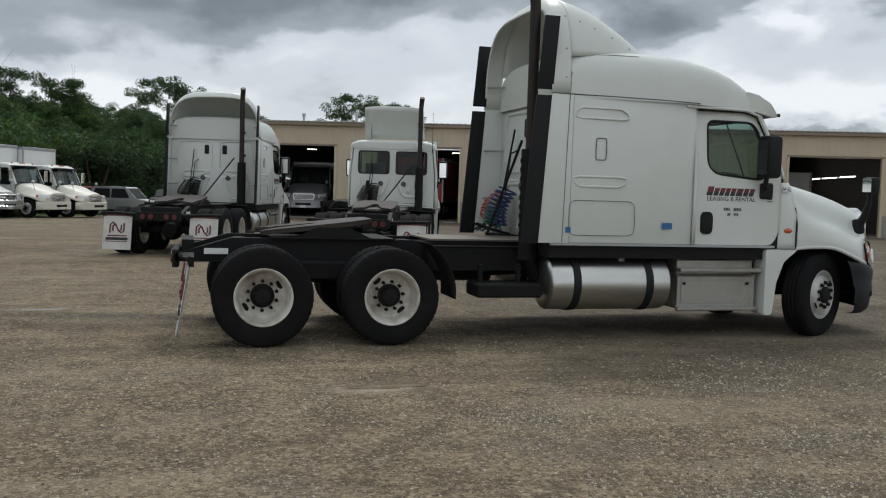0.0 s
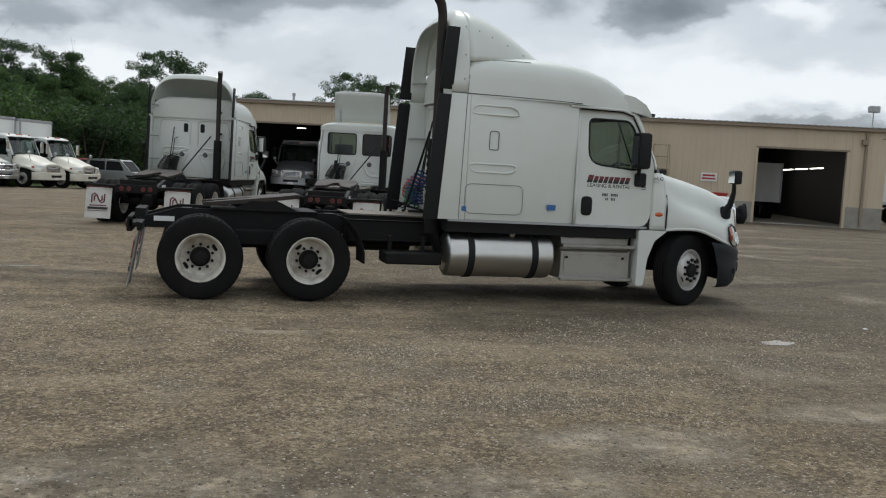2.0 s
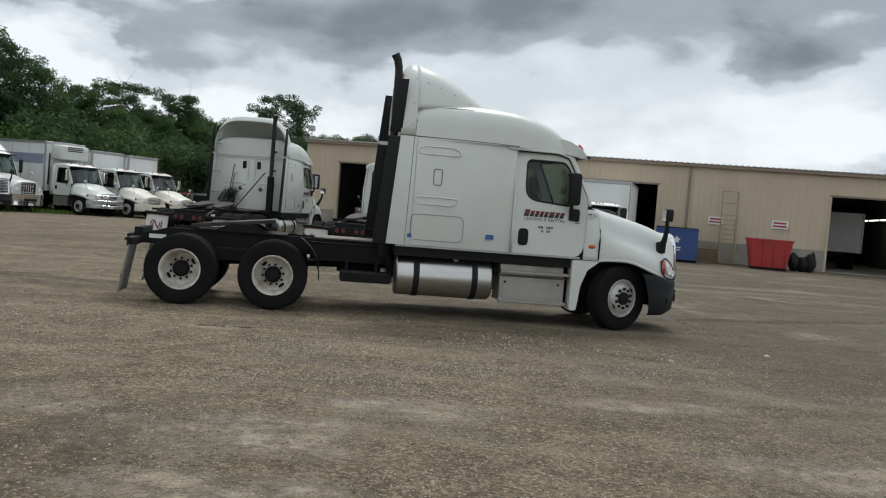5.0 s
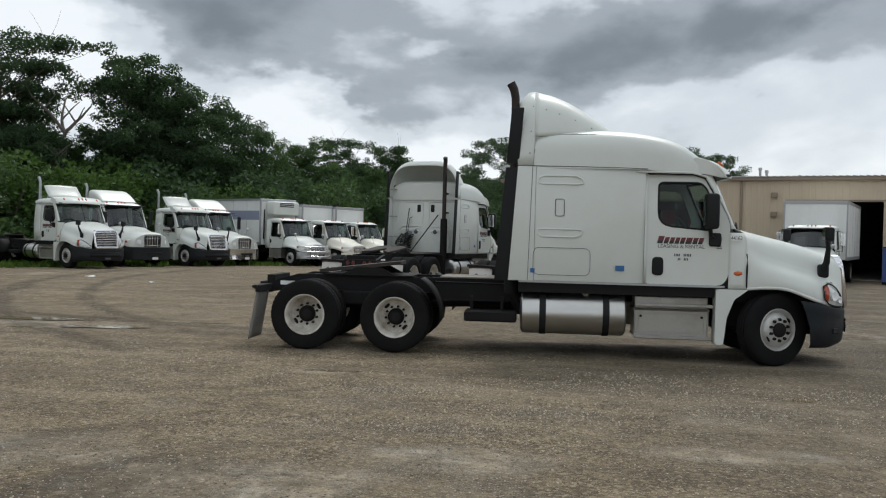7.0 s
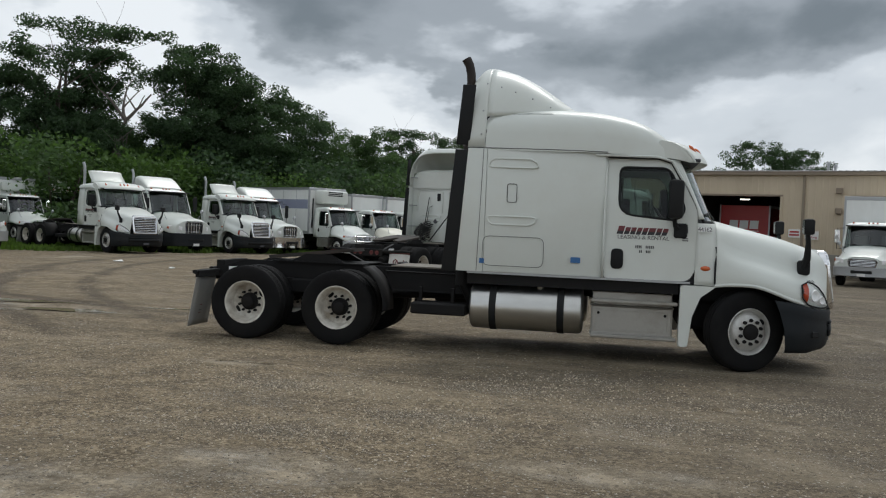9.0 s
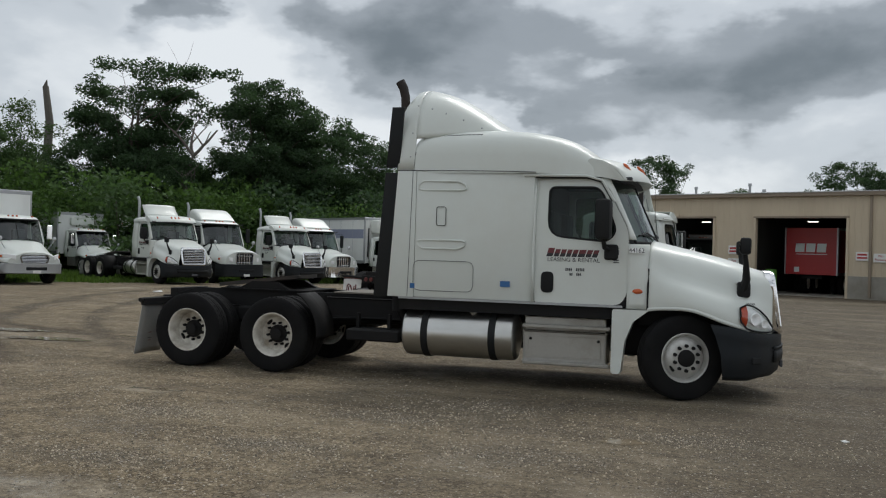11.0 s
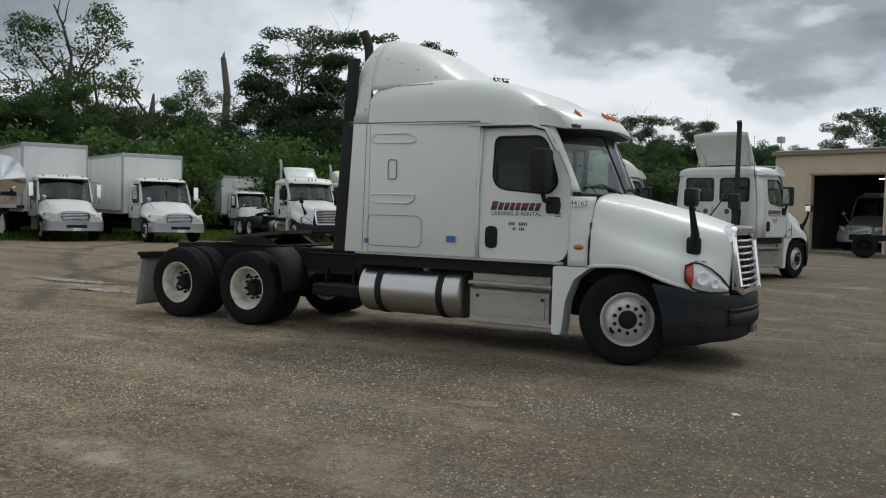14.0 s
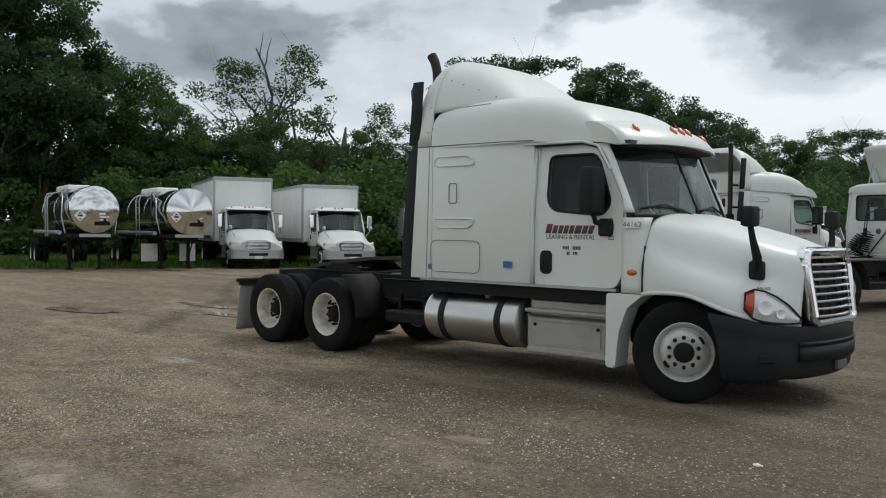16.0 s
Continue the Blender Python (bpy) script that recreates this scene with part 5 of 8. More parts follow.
    ring = [lerp(Vector(p), Vector(q), 0.45) for p, q in zip(round_poly([(-W * 0.92, zb), (W * 0.92, zb), (W, zt - 0.1), (W * 0.86, zt + 0.04), (-W * 0.86, zt + 0.04), (-W, zt - 0.1)], 0.06),
                                                             round_poly([(-W * 0.78, zb + 0.05), (W * 0.78, zb + 0.05), (W * 0.84, zt - 0.12), (W * 0.74, zt - 0.07), (-W * 0.74, zt - 0.07), (-W * 0.84, zt - 0.12)], 0.06))]
    tube(bm, [Vector((gx(p[1]) - 0.028, p[0], p[1])) for p in ring + ring[:1]], 0.042, 10)
    gr = part("grille", bm, CHROME, root, "chrome grille with horizontal bars", 30)
    bm = B()
    for k in range(8):
        z = zb + 0.085 + k * (zt - zb - 0.19) / 7.3
        w2 = W * 0.80
        tube(bm, [(gx(z) - 0.02, -w2, z), (gx(z) + 0.012, -w2 * 0.5, z), (gx(z) + 0.02, 0, z), (gx(z) + 0.012, w2 * 0.5, z), (gx(z) - 0.02, w2, z)], 0.016, 8)
    part("grille_bar", bm, CHROME, gr)
    bm = B()
    for y in (-0.22, 0.0, 0.22):
        tube(bm, [(gx(zb + 0.05) - 0.06, y, zb + 0.05), (gx(zt - 0.08) - 0.06, y, zt - 0.08)], 0.009, 6)
    part("grille_upright", bm, BUMPER, gr)
    bm = B()
    box(bm, 6.58, 6.70, -0.44, 0.44, 0.82, 1.32)
    part("radiator", bm, BLACK, root)
    # bumper
    bm = B()
    plan = [(6.04, 1.13), (6.27, 1.10), (6.49, 1.00), (6.63, 0.87), (6.735, 0.70), (6.805, 0.48), (6.845, 0.25), (6.86, 0.0)]
    full = [(x, -y) for x, y in plan] + [(x, y) for x, y in plan[-2::-1]]
    rows = []
    for i, (x, y) in enumerate(full):
        inward = Vector((6.0 - x, -y)).normalized()
        top = along([(6.04, 0.895), (6.3, 0.865), (6.55, 0.805), (6.8, 0.785)], x)[0]
        bot = 0.27 if abs(y) > 0.9 else 0.30
        prof = [(0.10, top), (0.018, top), (0.0, top - 0.04), (0.006, top - 0.12), (0.012, 0.62), (0.0, 0.56), (0.03, bot + 0.05), (0.08, bot), (0.16, bot)]
        back = 0.14 * max(0.0, 1 - (x - 6.04) / 0.3)
        rows.append([(x + inward.x * d + back * min(1.0, max(0.0, (0.875 - z) / 0.40)) ** 0.7, y + inward.y * d, z) for d, z in prof])
    smooth_sheet(bm, rows, 2, 1)
    bump = part("bumper", bm, BUMPER, root, "dark grey moulded plastic bumper", 50)
    # wide lower intake that wraps round the corners, with a lip above and slats in it
    nose = [(x, y) for x, y in full if abs(y) < 0.75]
    for nm, z0, z1, out, mat_ in (("air_intake", 0.47, 0.60, 0.004, BLACK), ("bumper_lip", 0.615, 0.650, 0.012, BUMPER), ("intake_bar", 0.53, 0.545, 0.012, BUMPER)):
        bm = B()
        smooth_sheet(bm, [[(x + out, y * (1 + out), z0), (x + out + 0.006, y * (1 + out), (z0 + z1) / 2), (x + out, y * (1 + out), z1)] for x, y in nose], 2, 1)
        solid(part(nm, bm, mat_, bump), 0.02, 0.0 if out < 0.01 else -1.0)
    for s in (-1, 1):
        bm = B()
        box(bm, -0.07, 0.07, -0.012, 0.012, -0.04, 0.04, 0.012, Matrix.Translation((6.545, s * 0.948, 0.50)) @ Matrix.Rotation(s * radians(-45), 4, "Z"))
        part("fog_lamp_recess", bm, BLACK, bump)
    bm = B()
    box(bm, 6.845, 6.878, -0.12, 0.12, 0.36, 0.44, 0.004)
    part("front_plate", bm, SEATMAT, bump, "pale front plate holder")
    mirror_pair(root, 4.80, 1.07, 1.83)
    hood_mirrors(root, 6.385, 0.86, 1.335)
    # tanks and steps
    for s in (-1, 1):
        if sleeper:
            fuel_tank(root, 2.34, 3.77, 0.80, 0.61, 0.295, (2.64, 3.50), s)
            steps = (3.88, 4.87)
        else:
            fuel_tank(root, 2.75, 3.72, 0.80, 0.61, 0.295, (2.95, 3.5), s)
            steps = (3.82, 4.87)
        bm = B()
        box(bm, steps[0], steps[1], s * 0.60, s * 0.99, 0.36, 0.715, 0.02)
        st = part("step_box", bm, STEPALU, root, "worn aluminium battery and step box")
        bm = B()
        box(bm, steps[0] + 0.01, steps[1] - 0.01, s * 0.60, s * 0.955, 0.715, 0.885, 0.012)
        part("step_recess", bm, STEPALU, st)
        for z, w in ((0.335, 0.03), (0.775, 0.07)):
            bm = B()
            box(bm, steps[0] - 0.0, steps[1] + 0.05, s * (0.99 + w / 2) - w / 2 - 0.02, s * (0.99 + w / 2) + w / 2 + 0.02, z - 0.022, z + 0.022, 0.010)
            part("step_tread", bm, STEPALU, st)
        bm = B()
        box(bm, steps[0] + 0.06, steps[1] - 0.06, s * 0.988, s * 0.996, 0.41, 0.66, 0.004)
        part("box_lid", bm, STEPALU, st)
        for x in (steps[0] + 0.09, steps[1] - 0.09):
            bm = B()
            cyl(bm, (x, s * 1.0, 0.62), (x, s * 1.012, 0.62), 0.018, 0.018, 10)
            part("latch", bm, FRAME, st)
        bm = B()
        x0 = 2.30 if sleeper else 3.62
        box(bm, x0, 4.92, s * 0.60, s * 1.06, 0.90, 1.055)
        part("under_cab_skirt", bm, FRAME, root)
        bm = B()
        box(bm, x0 if sleeper else 3.60, 5.05, s * 1.075 - 0.03, s * 1.075 + 0.03, 1.035, 1.062)
        part("sill_trim", bm, GALV, root)
    bm = B()
    box(bm, 1.55, 2.28, -0.98, -0.56, 0.46, 0.61, 0.02)
    box(bm, 1.62, 1.66, -0.80, -0.74, 0.61, 0.80)
    box(bm, 2.05, 2.09, -0.80, -0.74, 0.61, 0.80)
    part("battery_box", bm, FRAME, root)
    bm = B()
    cyl(bm, (1.55, 0.75, 0.60), (2.25, 0.75, 0.60), 0.13, 0.13, 16)
    part("air_tank", bm, FRAME, root)
    # sleeper box
    if sleeper:
        bm = B()
        box(bm, 2.50, 3.985, -wide, wide, 1.06, 2.625, 0.02, None, 2)
        for v in bm.verts:
            if v.co.x > 3.9:
                v.co.y *= (half + 0.003) / wide
        sb = part("sleeper_body", bm, WHITE, root, "white sleeper compartment with pressed panels")
        for s in (-1, 1):
            y = s * (wide + 0.001)
            for line in (((2.53, 2.40), (2.545, 2.455), (2.60, 2.495), (3.05, 2.495), (3.13, 2.455), (3.15, 2.40)), ((2.53, 2.40), (2.59, 2.385), (3.08, 2.385), (3.15, 2.40)),
                         ((2.53, 1.755), (2.59, 1.77), (3.08, 1.77), (3.15, 1.755)), ((2.53, 1.755), (2.545, 1.70), (2.60, 1.665), (3.05, 1.665), (3.13, 1.70), (3.15, 1.755))):
                bm = B()
                tube(bm, [(x, s * (wide - 0.004), z) for x, z in line], 0.012, 8)
                part("pressed_rib", bm, WHITE, sb)
            seam(sb, round_poly([(2.49, 1.145), (3.26, 1.145), (3.26, 1.515), (2.49, 1.515)], 0.09), y, True, 0.0035)
            seam(sb, round_poly([(2.775, 1.95), (2.895, 1.95), (2.895, 2.18), (2.775, 2.18)], 0.03), y, True, 0.005)
            bm = B()
            tube(bm, [Vector((x, s * (roof_y(x, z) + 0.001), z)) for x, z in ((2.462, 2.66), (2.475, 2.85), (2.49, 3.0), (2.52, 3.045), (2.7, 3.06), (3.0, 3.075), (3.3, 3.08))], 0.006, 5)
            part("panel_gap", bm, SEAM, sb)
            seam(sb, [(2.25, 2.627), (3.0, 2.625), (3.6, 2.62), (4.0, 2.61)], y - s * 0.002, False, 0.006)
            seam(sb, [(2.42, 1.07), (2.455, 2.62)], y, False, 0.004)
            # white side extender, then the black one
            bm = B()
            prism(bm, [(2.155, 1.06), (2.50, 1.06), (2.50, 2.63), (2.255, 2.63)], s * (wide - 0.03), s * wide, "y", 0.006)
            part("side_extender", bm, WHITE, root)
            for z0, z1 in ((1.05, 2.60), (2.66, 3.42)):
                bm = B()
                q0, q1 = (z0 - 1.05) / 2.4, (z1 - 1.05) / 2.4
                prism(bm, [(lerp(1.965, 2.155, q0), z0), (lerp(2.155, 2.32, q0), z0), (lerp(2.155, 2.32, q1), z1), (lerp(1.965, 2.155, q1), z1)], s * (wide - 0.035), s * (wide - 0.010), "y", 0.004)
                part("rubber_extender", bm, BLACK, root, "black rubber gap extender")
            for z in (1.5, 2.1, 2.9):
                bm = B()
                tube(bm, [(2.52, s * 0.92, z), (2.36, s * 1.0, z), (2.26, s * 1.09, z)], 0.014, 6)
                part("extender_bracket", bm, GALV, root)
        # roof deflector, an open shell at the back
        def defl_y(x, z):
            h, z0, z1, cut = along(FR, x)
            return h * (1 - 0.07 * (z - z0) / (z1 - z0)) * math.sqrt(math.sqrt(max(0.0, 1 - ((z - z0) / (z1 - z0)) ** (2 / 0.62))))

        # station, half width, foot of the section, crown, and the seam below which the shell ends
        FR = [(2.25, 1.118, 2.63, 3.60, 2.63), (2.36, 1.117, 2.63, 3.725, 2.63), (2.47, 1.113, 2.63, 3.745, 2.63), (2.47, 1.113, 2.63, 3.745, 3.03), (2.75, 1.05, 2.72, 3.675, 3.055), (3.0, 0.99, 2.82, 3.56, 3.07), (3.25, 0.91, 2.93, 3.405, 3.08),
              (3.46, 0.80, 3.02, 3.255, 3.085), (3.60, 0.66, 3.09, 3.165, 3.09)]

        def shell(rows_):
            sheet, out_ = B(), []
            for x, h, z0, z1, cut in rows_:
                a0 = math.asin(min(1.0, max(0.0, (cut - z0) / (z1 - z0))) ** (1 / 0.62))
                out_.append([(x, h * (1 - 0.07 * max(0.0, S(a)) ** 0.62) * math.copysign(abs(math.cos(a)) ** 0.5, math.cos(a)), z0 + (z1 - z0) * max(0.0, S(a)) ** 0.62) for a in [lerp(a0, math.pi - a0, i / 20) for i in range(21)]])
            return smooth_sheet(sheet, out_, 3, 2)

        bm = shell(FR[3:])
        rf = part("roof_deflector", bm, WHITE, root, "white roof air deflector open at the back", 60)
        solid(rf, 0.02)
        solid(part("fairing_skirt", shell(FR[:3]), WHITE, rf, "", 60), 0.02)
        for s in (-1, 1):
            bm = B()
            for x, z in ((2.62, 3.42), (2.80, 3.36), (3.02, 3.28), (3.25, 3.18), (2.44, 3.46), (2.42, 3.1), (2.41, 2.8)):
                bmesh.ops.create_uvsphere(bm, u_segments=8, v_segments=5, radius=0.011, matrix=Matrix.Translation((x, s * (defl_y(x, z) + 0.002), z)))
            tagged(part("rivet", bm, GALV, rf), kind="stuff")
        # back wall: pressings, small windows, grab rail
        bm = B()
        for s in (-1, 1):
            for z0, z1 in ((1.72, 1.80), (1.16, 1.66)):
                tube(bm, [(2.497, s * a, b) for a, b in ((0.15, z1), (0.25, z1 + 0.03), (0.75, z1 + 0.03), (0.85, z1 - 0.08), (0.72, z0), (0.40, z0), (0.15, z1))], 0.026, 8)
            tube(bm, [(2.497, s * a, b) for a, b in ((0.10, 1.9), (0.10, 2.5), (0.2, 2.55), (0.85, 2.55), (0.92, 2.4), (0.92, 1.95))], 0.022, 8)
        part("pressed_rib", bm, WHITE, sb)
        for s in (-1, 1):
            bm = B()
            lathe(bm, [(0.0, -0.035), (0.045, -0.035), (0.06, -0.02), (0.065, 0.0)], (2.50, s * 0.31, 1.66), "x", 16)
            part("wall_port", bm, SEATMAT, sb)
        for s in (-1, 1):
            bm = B()
            prism(bm, round_poly([(s * 0.22 - 0.055, 2.24), (s * 0.22 + 0.055, 2.24), (s * 0.22 + 0.055, 2.46), (s * 0.22 - 0.055, 2.46)], 0.03), 2.488, 2.50, "x")
            part("vent_window", bm, BLACK, sb)
        wall_x, base = 2.50, 1.06
    else:
        wall_x, base = 3.60, 1.06
        for s in (-1, 1):
            bm = B()
            tube(bm, [(3.59, s * a, b) for a, b in ((0.10, 1.78), (0.14, 1.62), (0.24, 1.40), (0.34, 1.33), (0.56, 1.33), (0.66, 1.40), (0.76, 1.62), (0.80, 1.78))], 0.026, 8)
            part("pressed_rib", bm, WHITE, root)
            bm = B()
            tube(bm, [(3.59, s * a, b) for a, b in ((0.88, 1.20), (0.88, 1.12), (0.10, 1.12), (0.10, 1.20))], 0.022, 8)
            part("pressed_rib", bm, WHITE, root)
            bm = B()
            lathe(bm, [(0.0, -0.035), (0.045, -0.035), (0.06, -0.02), (0.065, 0.0)], (3.60, s * 0.29, 1.65), "x", 16)
            part("wall_port", bm, SEATMAT, root)
            bm = B()
            prism(bm, round_poly([(s * 0.62 - 0.05, 1.52), (s * 0.62 + 0.05, 1.52), (s * 0.62 + 0.05, 1.72), (s * 0.62 - 0.05, 1.72)], 0.03), 3.585, 3.60, "x")
            part("wall_vent", bm, BLACK, root)
        # flat white deflector plate standing on the roof on struts
        bm = B()
        rows = []
        for k, (x, z) in enumerate(((4.15, 2.82), (3.98, 3.10), (3.84, 3.36), (3.74, 3.60))):
            rows.append([(x - 0.10 * abs(u) ** 3, u * 0.76 * (1 - 0.01 * k), z - 0.05 * abs(u) ** 4) for u in [i / 5 - 1 for i in range(11)]])
        smooth_sheet(bm, rows, 2, 1)
        rf = part("roof_deflector", bm, WHITE, root, "tilted white roof deflector plate", 60)
        solid(rf, 0.03, 0.0)
        for s in (-1, 1):
            bm = B()
            tube(bm, [(3.66, s * 0.6, 2.72), (3.78, s * 0.6, 3.2)], 0.016, 6)
            part("deflector_strut", bm, GALV, rf)
            bm = B()
            tube(bm, [(4.1, s * 0.6, 2.76), (3.9, s * 0.6, 3.1)], 0.016, 6)
            part("deflector_strut", bm, GALV, rf)
        bm = B()
        cyl(bm, (3.56, -1.0, 2.45), (3.50, -1.0, 3.45), 0.008, 0.004, 6)
        part("aerial", bm, BLACK, root)
    # exhaust stack
    sx, sy_ = wall_x - (0.31 if sleeper else 0.28), -0.72 if sleeper else -0.70
    top = 3.74 if sleeper else 3.72
    bm = B()
    tube(bm, [(sx, sy_, 1.95), (sx, sy_, top - 0.22), (sx - 0.005, sy_ - 0.005, top - 0.12), (sx - 0.03, sy_ - 0.02, top - 0.01), (sx - 0.075, sy_ - 0.03, top + 0.07)], [0.058, 0.058, 0.058, 0.060, 0.062], 16)
    stk = part("exhaust_pipe", bm, RUST, root, "tall rust-brown exhaust stack with bent tip")
    bm = B()
    cyl(bm, (sx, sy_, 0.85), (sx, sy_, 2.05), 0.10, 0.10, 18)
    for k in range(9):
        z = 1.1 + k * 0.1
        box(bm, sx - 0.108, sx - 0.092, sy_ - 0.02, sy_ + 0.02, z, z + 0.05)
    part("heat_shield", bm, GALV if hero is None else FRAME, stk, "dark perforated heat shield")
    bm = B()
    tube(bm, [(sx, sy_, 0.9), (sx + 0.12, sy_ + 0.05, 0.62), (sx + 0.7, sy_ + 0.35, 0.55)], 0.07, 10)
    box(bm, sx - 0.05, sx + 0.30, sy_ - 0.02, sy_ + 0.02, 2.2, 2.25)
    box(bm, sx - 0.05, sx + 0.30, sy_ - 0.02, sy_ + 0.02, 2.75, 2.80) if sleeper else None
    tagged(part("stack_bracket", bm, FRAME, stk), kind="stuff")
    # diagonal brace, hose pole, coiled lines
    bm = B()
    tube(bm, [(wall_x - 0.35, -0.55, 2.15), (wall_x - 0.45, 0.25, 1.08)], 0.016, 6)
    tube(bm, [(wall_x - 0.04, 0.52, 2.35), (wall_x - 0.22, 0.60, 1.12)], 0.012, 6)
    tube(bm, [(wall_x - 0.02, 0.42, 2.1), (wall_x - 0.10, 0.48, 2.05), (wall_x - 0.14, 0.52, 1.55)], 0.010, 6)
    part("hose_pole", bm, BLACK, root)
    hose = (HOSE_G, HOSE_R, HOSE_B) if hero else (BLACK, BLACK, BLACK)
    coil(root, "air_hose", (wall_x - 0.14, 0.50, 1.58), (wall_x - 0.25, 0.62, 1.14), 0.11, 9, hose[0], 0.012, -0.08)
    coil(root, "air_hose", (wall_x - 0.14, 0.62, 1.55), (wall_x - 0.26, 0.78, 1.22), 0.10, 8, hose[1], 0.012, -0.07)
    coil(root, "air_hose", (wall_x - 0.13, 0.42, 1.62), (wall_x - 0.24, 0.48, 1.20), 0.12, 9, hose[2], 0.012, -0.07)
    bm = B()
    for dy, c in ((0.45, 0.0), (0.62, 0.06), (0.75, 0.03)):
        tube(bm, [(wall_x - 0.22, dy, 1.22 + c), (wall_x - 0.42, dy + 0.1, 1.10), (wall_x - 0.50, dy + 0.05, 1.20), (wall_x - 0.30, dy - 0.05, 1.12), (wall_x - 0.12, dy - 0.1, 1.08)], 0.011, 5)
    part("hanging_hose", bm, BLACK, root)
    bm = B()
    box(bm, 1.15, wall_x + 0.05, -0.48, 0.48, 1.032, 1.05)
    dk = part("deck_plate", bm, DECK, root, "checkered aluminium deck plate")
    # rear end: quarter wings, lamps, flaps
    for s in (-1, 1):
        bm = B()
        arc = [Vector((0.65 + 0.60 * math.cos(radians(a)), s * 0.93, 0.53 + 0.60 * math.sin(radians(a)))) for a in range(-5, 60, 8)]
        rows = [[(p.x, p.y - 0.27, p.z), (p.x, p.y + 0.27, p.z)] for p in arc]
        smooth_sheet(bm, rows, 2, 1)
        solid(part("quarter_wing", bm, FRAME, root), 0.012)
    bm = B()
    box(bm, -1.53, -1.46, -0.46, 0.46, 0.72, 0.90, 0.01)
    for s in (-1, 1):
        tube(bm, [(-1.45, s * 0.42, 0.84), (-1.40, s * 0.8, 0.86), (-1.36, s * 1.22, 0.86)], 0.03, 8)
        box(bm, -1.42, -1.32, s * 0.86 - 0.32, s * 0.86 + 0.32, 0.845, 0.88)
    part("rear_crossmember", bm, FRAME, root)
    for s in (-1, 1):
        for dy in (0.16, 0.32):
            bm = B()
            cyl(bm, (-1.53, s * dy, 0.81), (-1.545, s * dy, 0.81), 0.055, 0.05, 16)
            part("tail_lamp", bm, REDLENS, root)
        bm = B()
        box(bm, -1.22, -0.98, s * 0.466, s * 0.470, 0.86, 0.92)
        part("reflector_sticker", bm, WHITEDECAL, root)
        mud_flap(root, -1.35, s * 0.88 - 0.29, s * 0.88 + 0.29, 0.12, 0.80, 0.11, flap_logo)
    if decals:
        for s, fr in ((-1, on_right), (1, on_left)):
            y = s * (half + 0.002)
            # slanted maroon and black letter shapes for the fleet mark, then its strapline
            red, blk = [], []
            x0 = -0.31
            for i, w in enumerate((0.085, 0.070, 0.068, 0.066, 0.068, 0.090, 0.072, 0.070)):
                sl, top = 0.030, 0.100 if i == 0 else 0.086
                mid = 0.040
                red.append(rect(x0 + sl * 0.45, mid, w - 0.010, top - mid, sl * 0.5))
                blk.append(rect(x0, 0.0, w - 0.010, mid, sl * 0.45))
                x0 += w + 0.003
            mk = fr(4.455, y, 1.612)
            tagged(part("fleet_mark", flat(red, mk), REDINK, root, "maroon fleet mark on the door", 0), kind="stuff")
            tagged(part("fleet_mark_base", flat(blk, mk, 0.0016), INK, root, "", 0), kind="stuff")
            text_mesh("strapline", "LEASING & RENTAL", 0.068, INK, fr(4.47, y, 1.575), root, 1.05, "black lettering LEASING & RENTAL")
            thin = []
            for bx, by, bw, bh in ((-0.12, 0.0, 0.105, 0.035), (0.005, 0.0, 0.125, 0.035), (-0.07, -0.055, 0.06, 0.032), (0.01, -0.055, 0.08, 0.032)):
                n = int(bw / 0.021)
                thin += [rect(bx + k * 0.021, by, 0.013, bh) for k in range(n)]
            tagged(part("registration_bar", flat(thin, fr(4.50, y, 1.445)), INK, root, "", 0), kind="stuff")
            for k, q in enumerate((rect(-0.03, 0.03, 0.06, 0.06), rect(-0.035, -0.04, 0.07, 0.012), rect(-0.035, -0.065, 0.07, 0.012), rect(-0.03, 0.1, 0.06, 0.008))):
                part("notice_sticker" if k == 0 else "notice_bar", flat([q], fr(4.97, s * (half + 0.002), 1.62)), SEATMAT, root, "", 0)
            part("blue_sticker", flat([rect(-0.06, -0.034, 0.12, 0.07)], fr(3.66, s * 1.115, 1.26)), BLUEDECAL, root, "small blue sticker", 0)
            if sleeper:
                part("round_sticker", flat([rect(-0.03, -0.03, 0.06, 0.06)], fr(2.485, s * (1.12 + 0.003), 1.20)), BLUEDECAL, root, "", 0)
    if hero:
        for s, fr in ((-1, on_right), (1, on_left)):
            part("number_sticker", flat([rect(-0.09, -0.03, 0.18, 0.06)], fr(5.20, s * 1.066, 1.705) @ Matrix.Rotation(radians(-s * 24), 4, "Y") @ Matrix.Rotation(radians(-10), 4, "X")), WHITEDECAL, root, "", 0)
            text_mesh("unit_number", "44162", 0.075, INK, fr(5.2005, s * 1.069, 1.706) @ Matrix.Rotation(radians(-s * 24), 4, "Y") @ Matrix.Rotation(radians(-10), 4, "X"), root, 1.0, "black unit number 44162")
        text_mesh("unit_number", "44162", 0.05, INK, Matrix.Translation((6.47, -0.885, 1.135)) @ Matrix.Rotation(radians(38), 4, "Z") @ Matrix.Rotation(radians(40), 4, "X"), root, 1.0)
    return root


# ---- hero ----
hero = tractor(pose(1.39, 9.89, 0), True, 25.0, "white sleeper road tractor parked on the gravel yard", True, True, True)


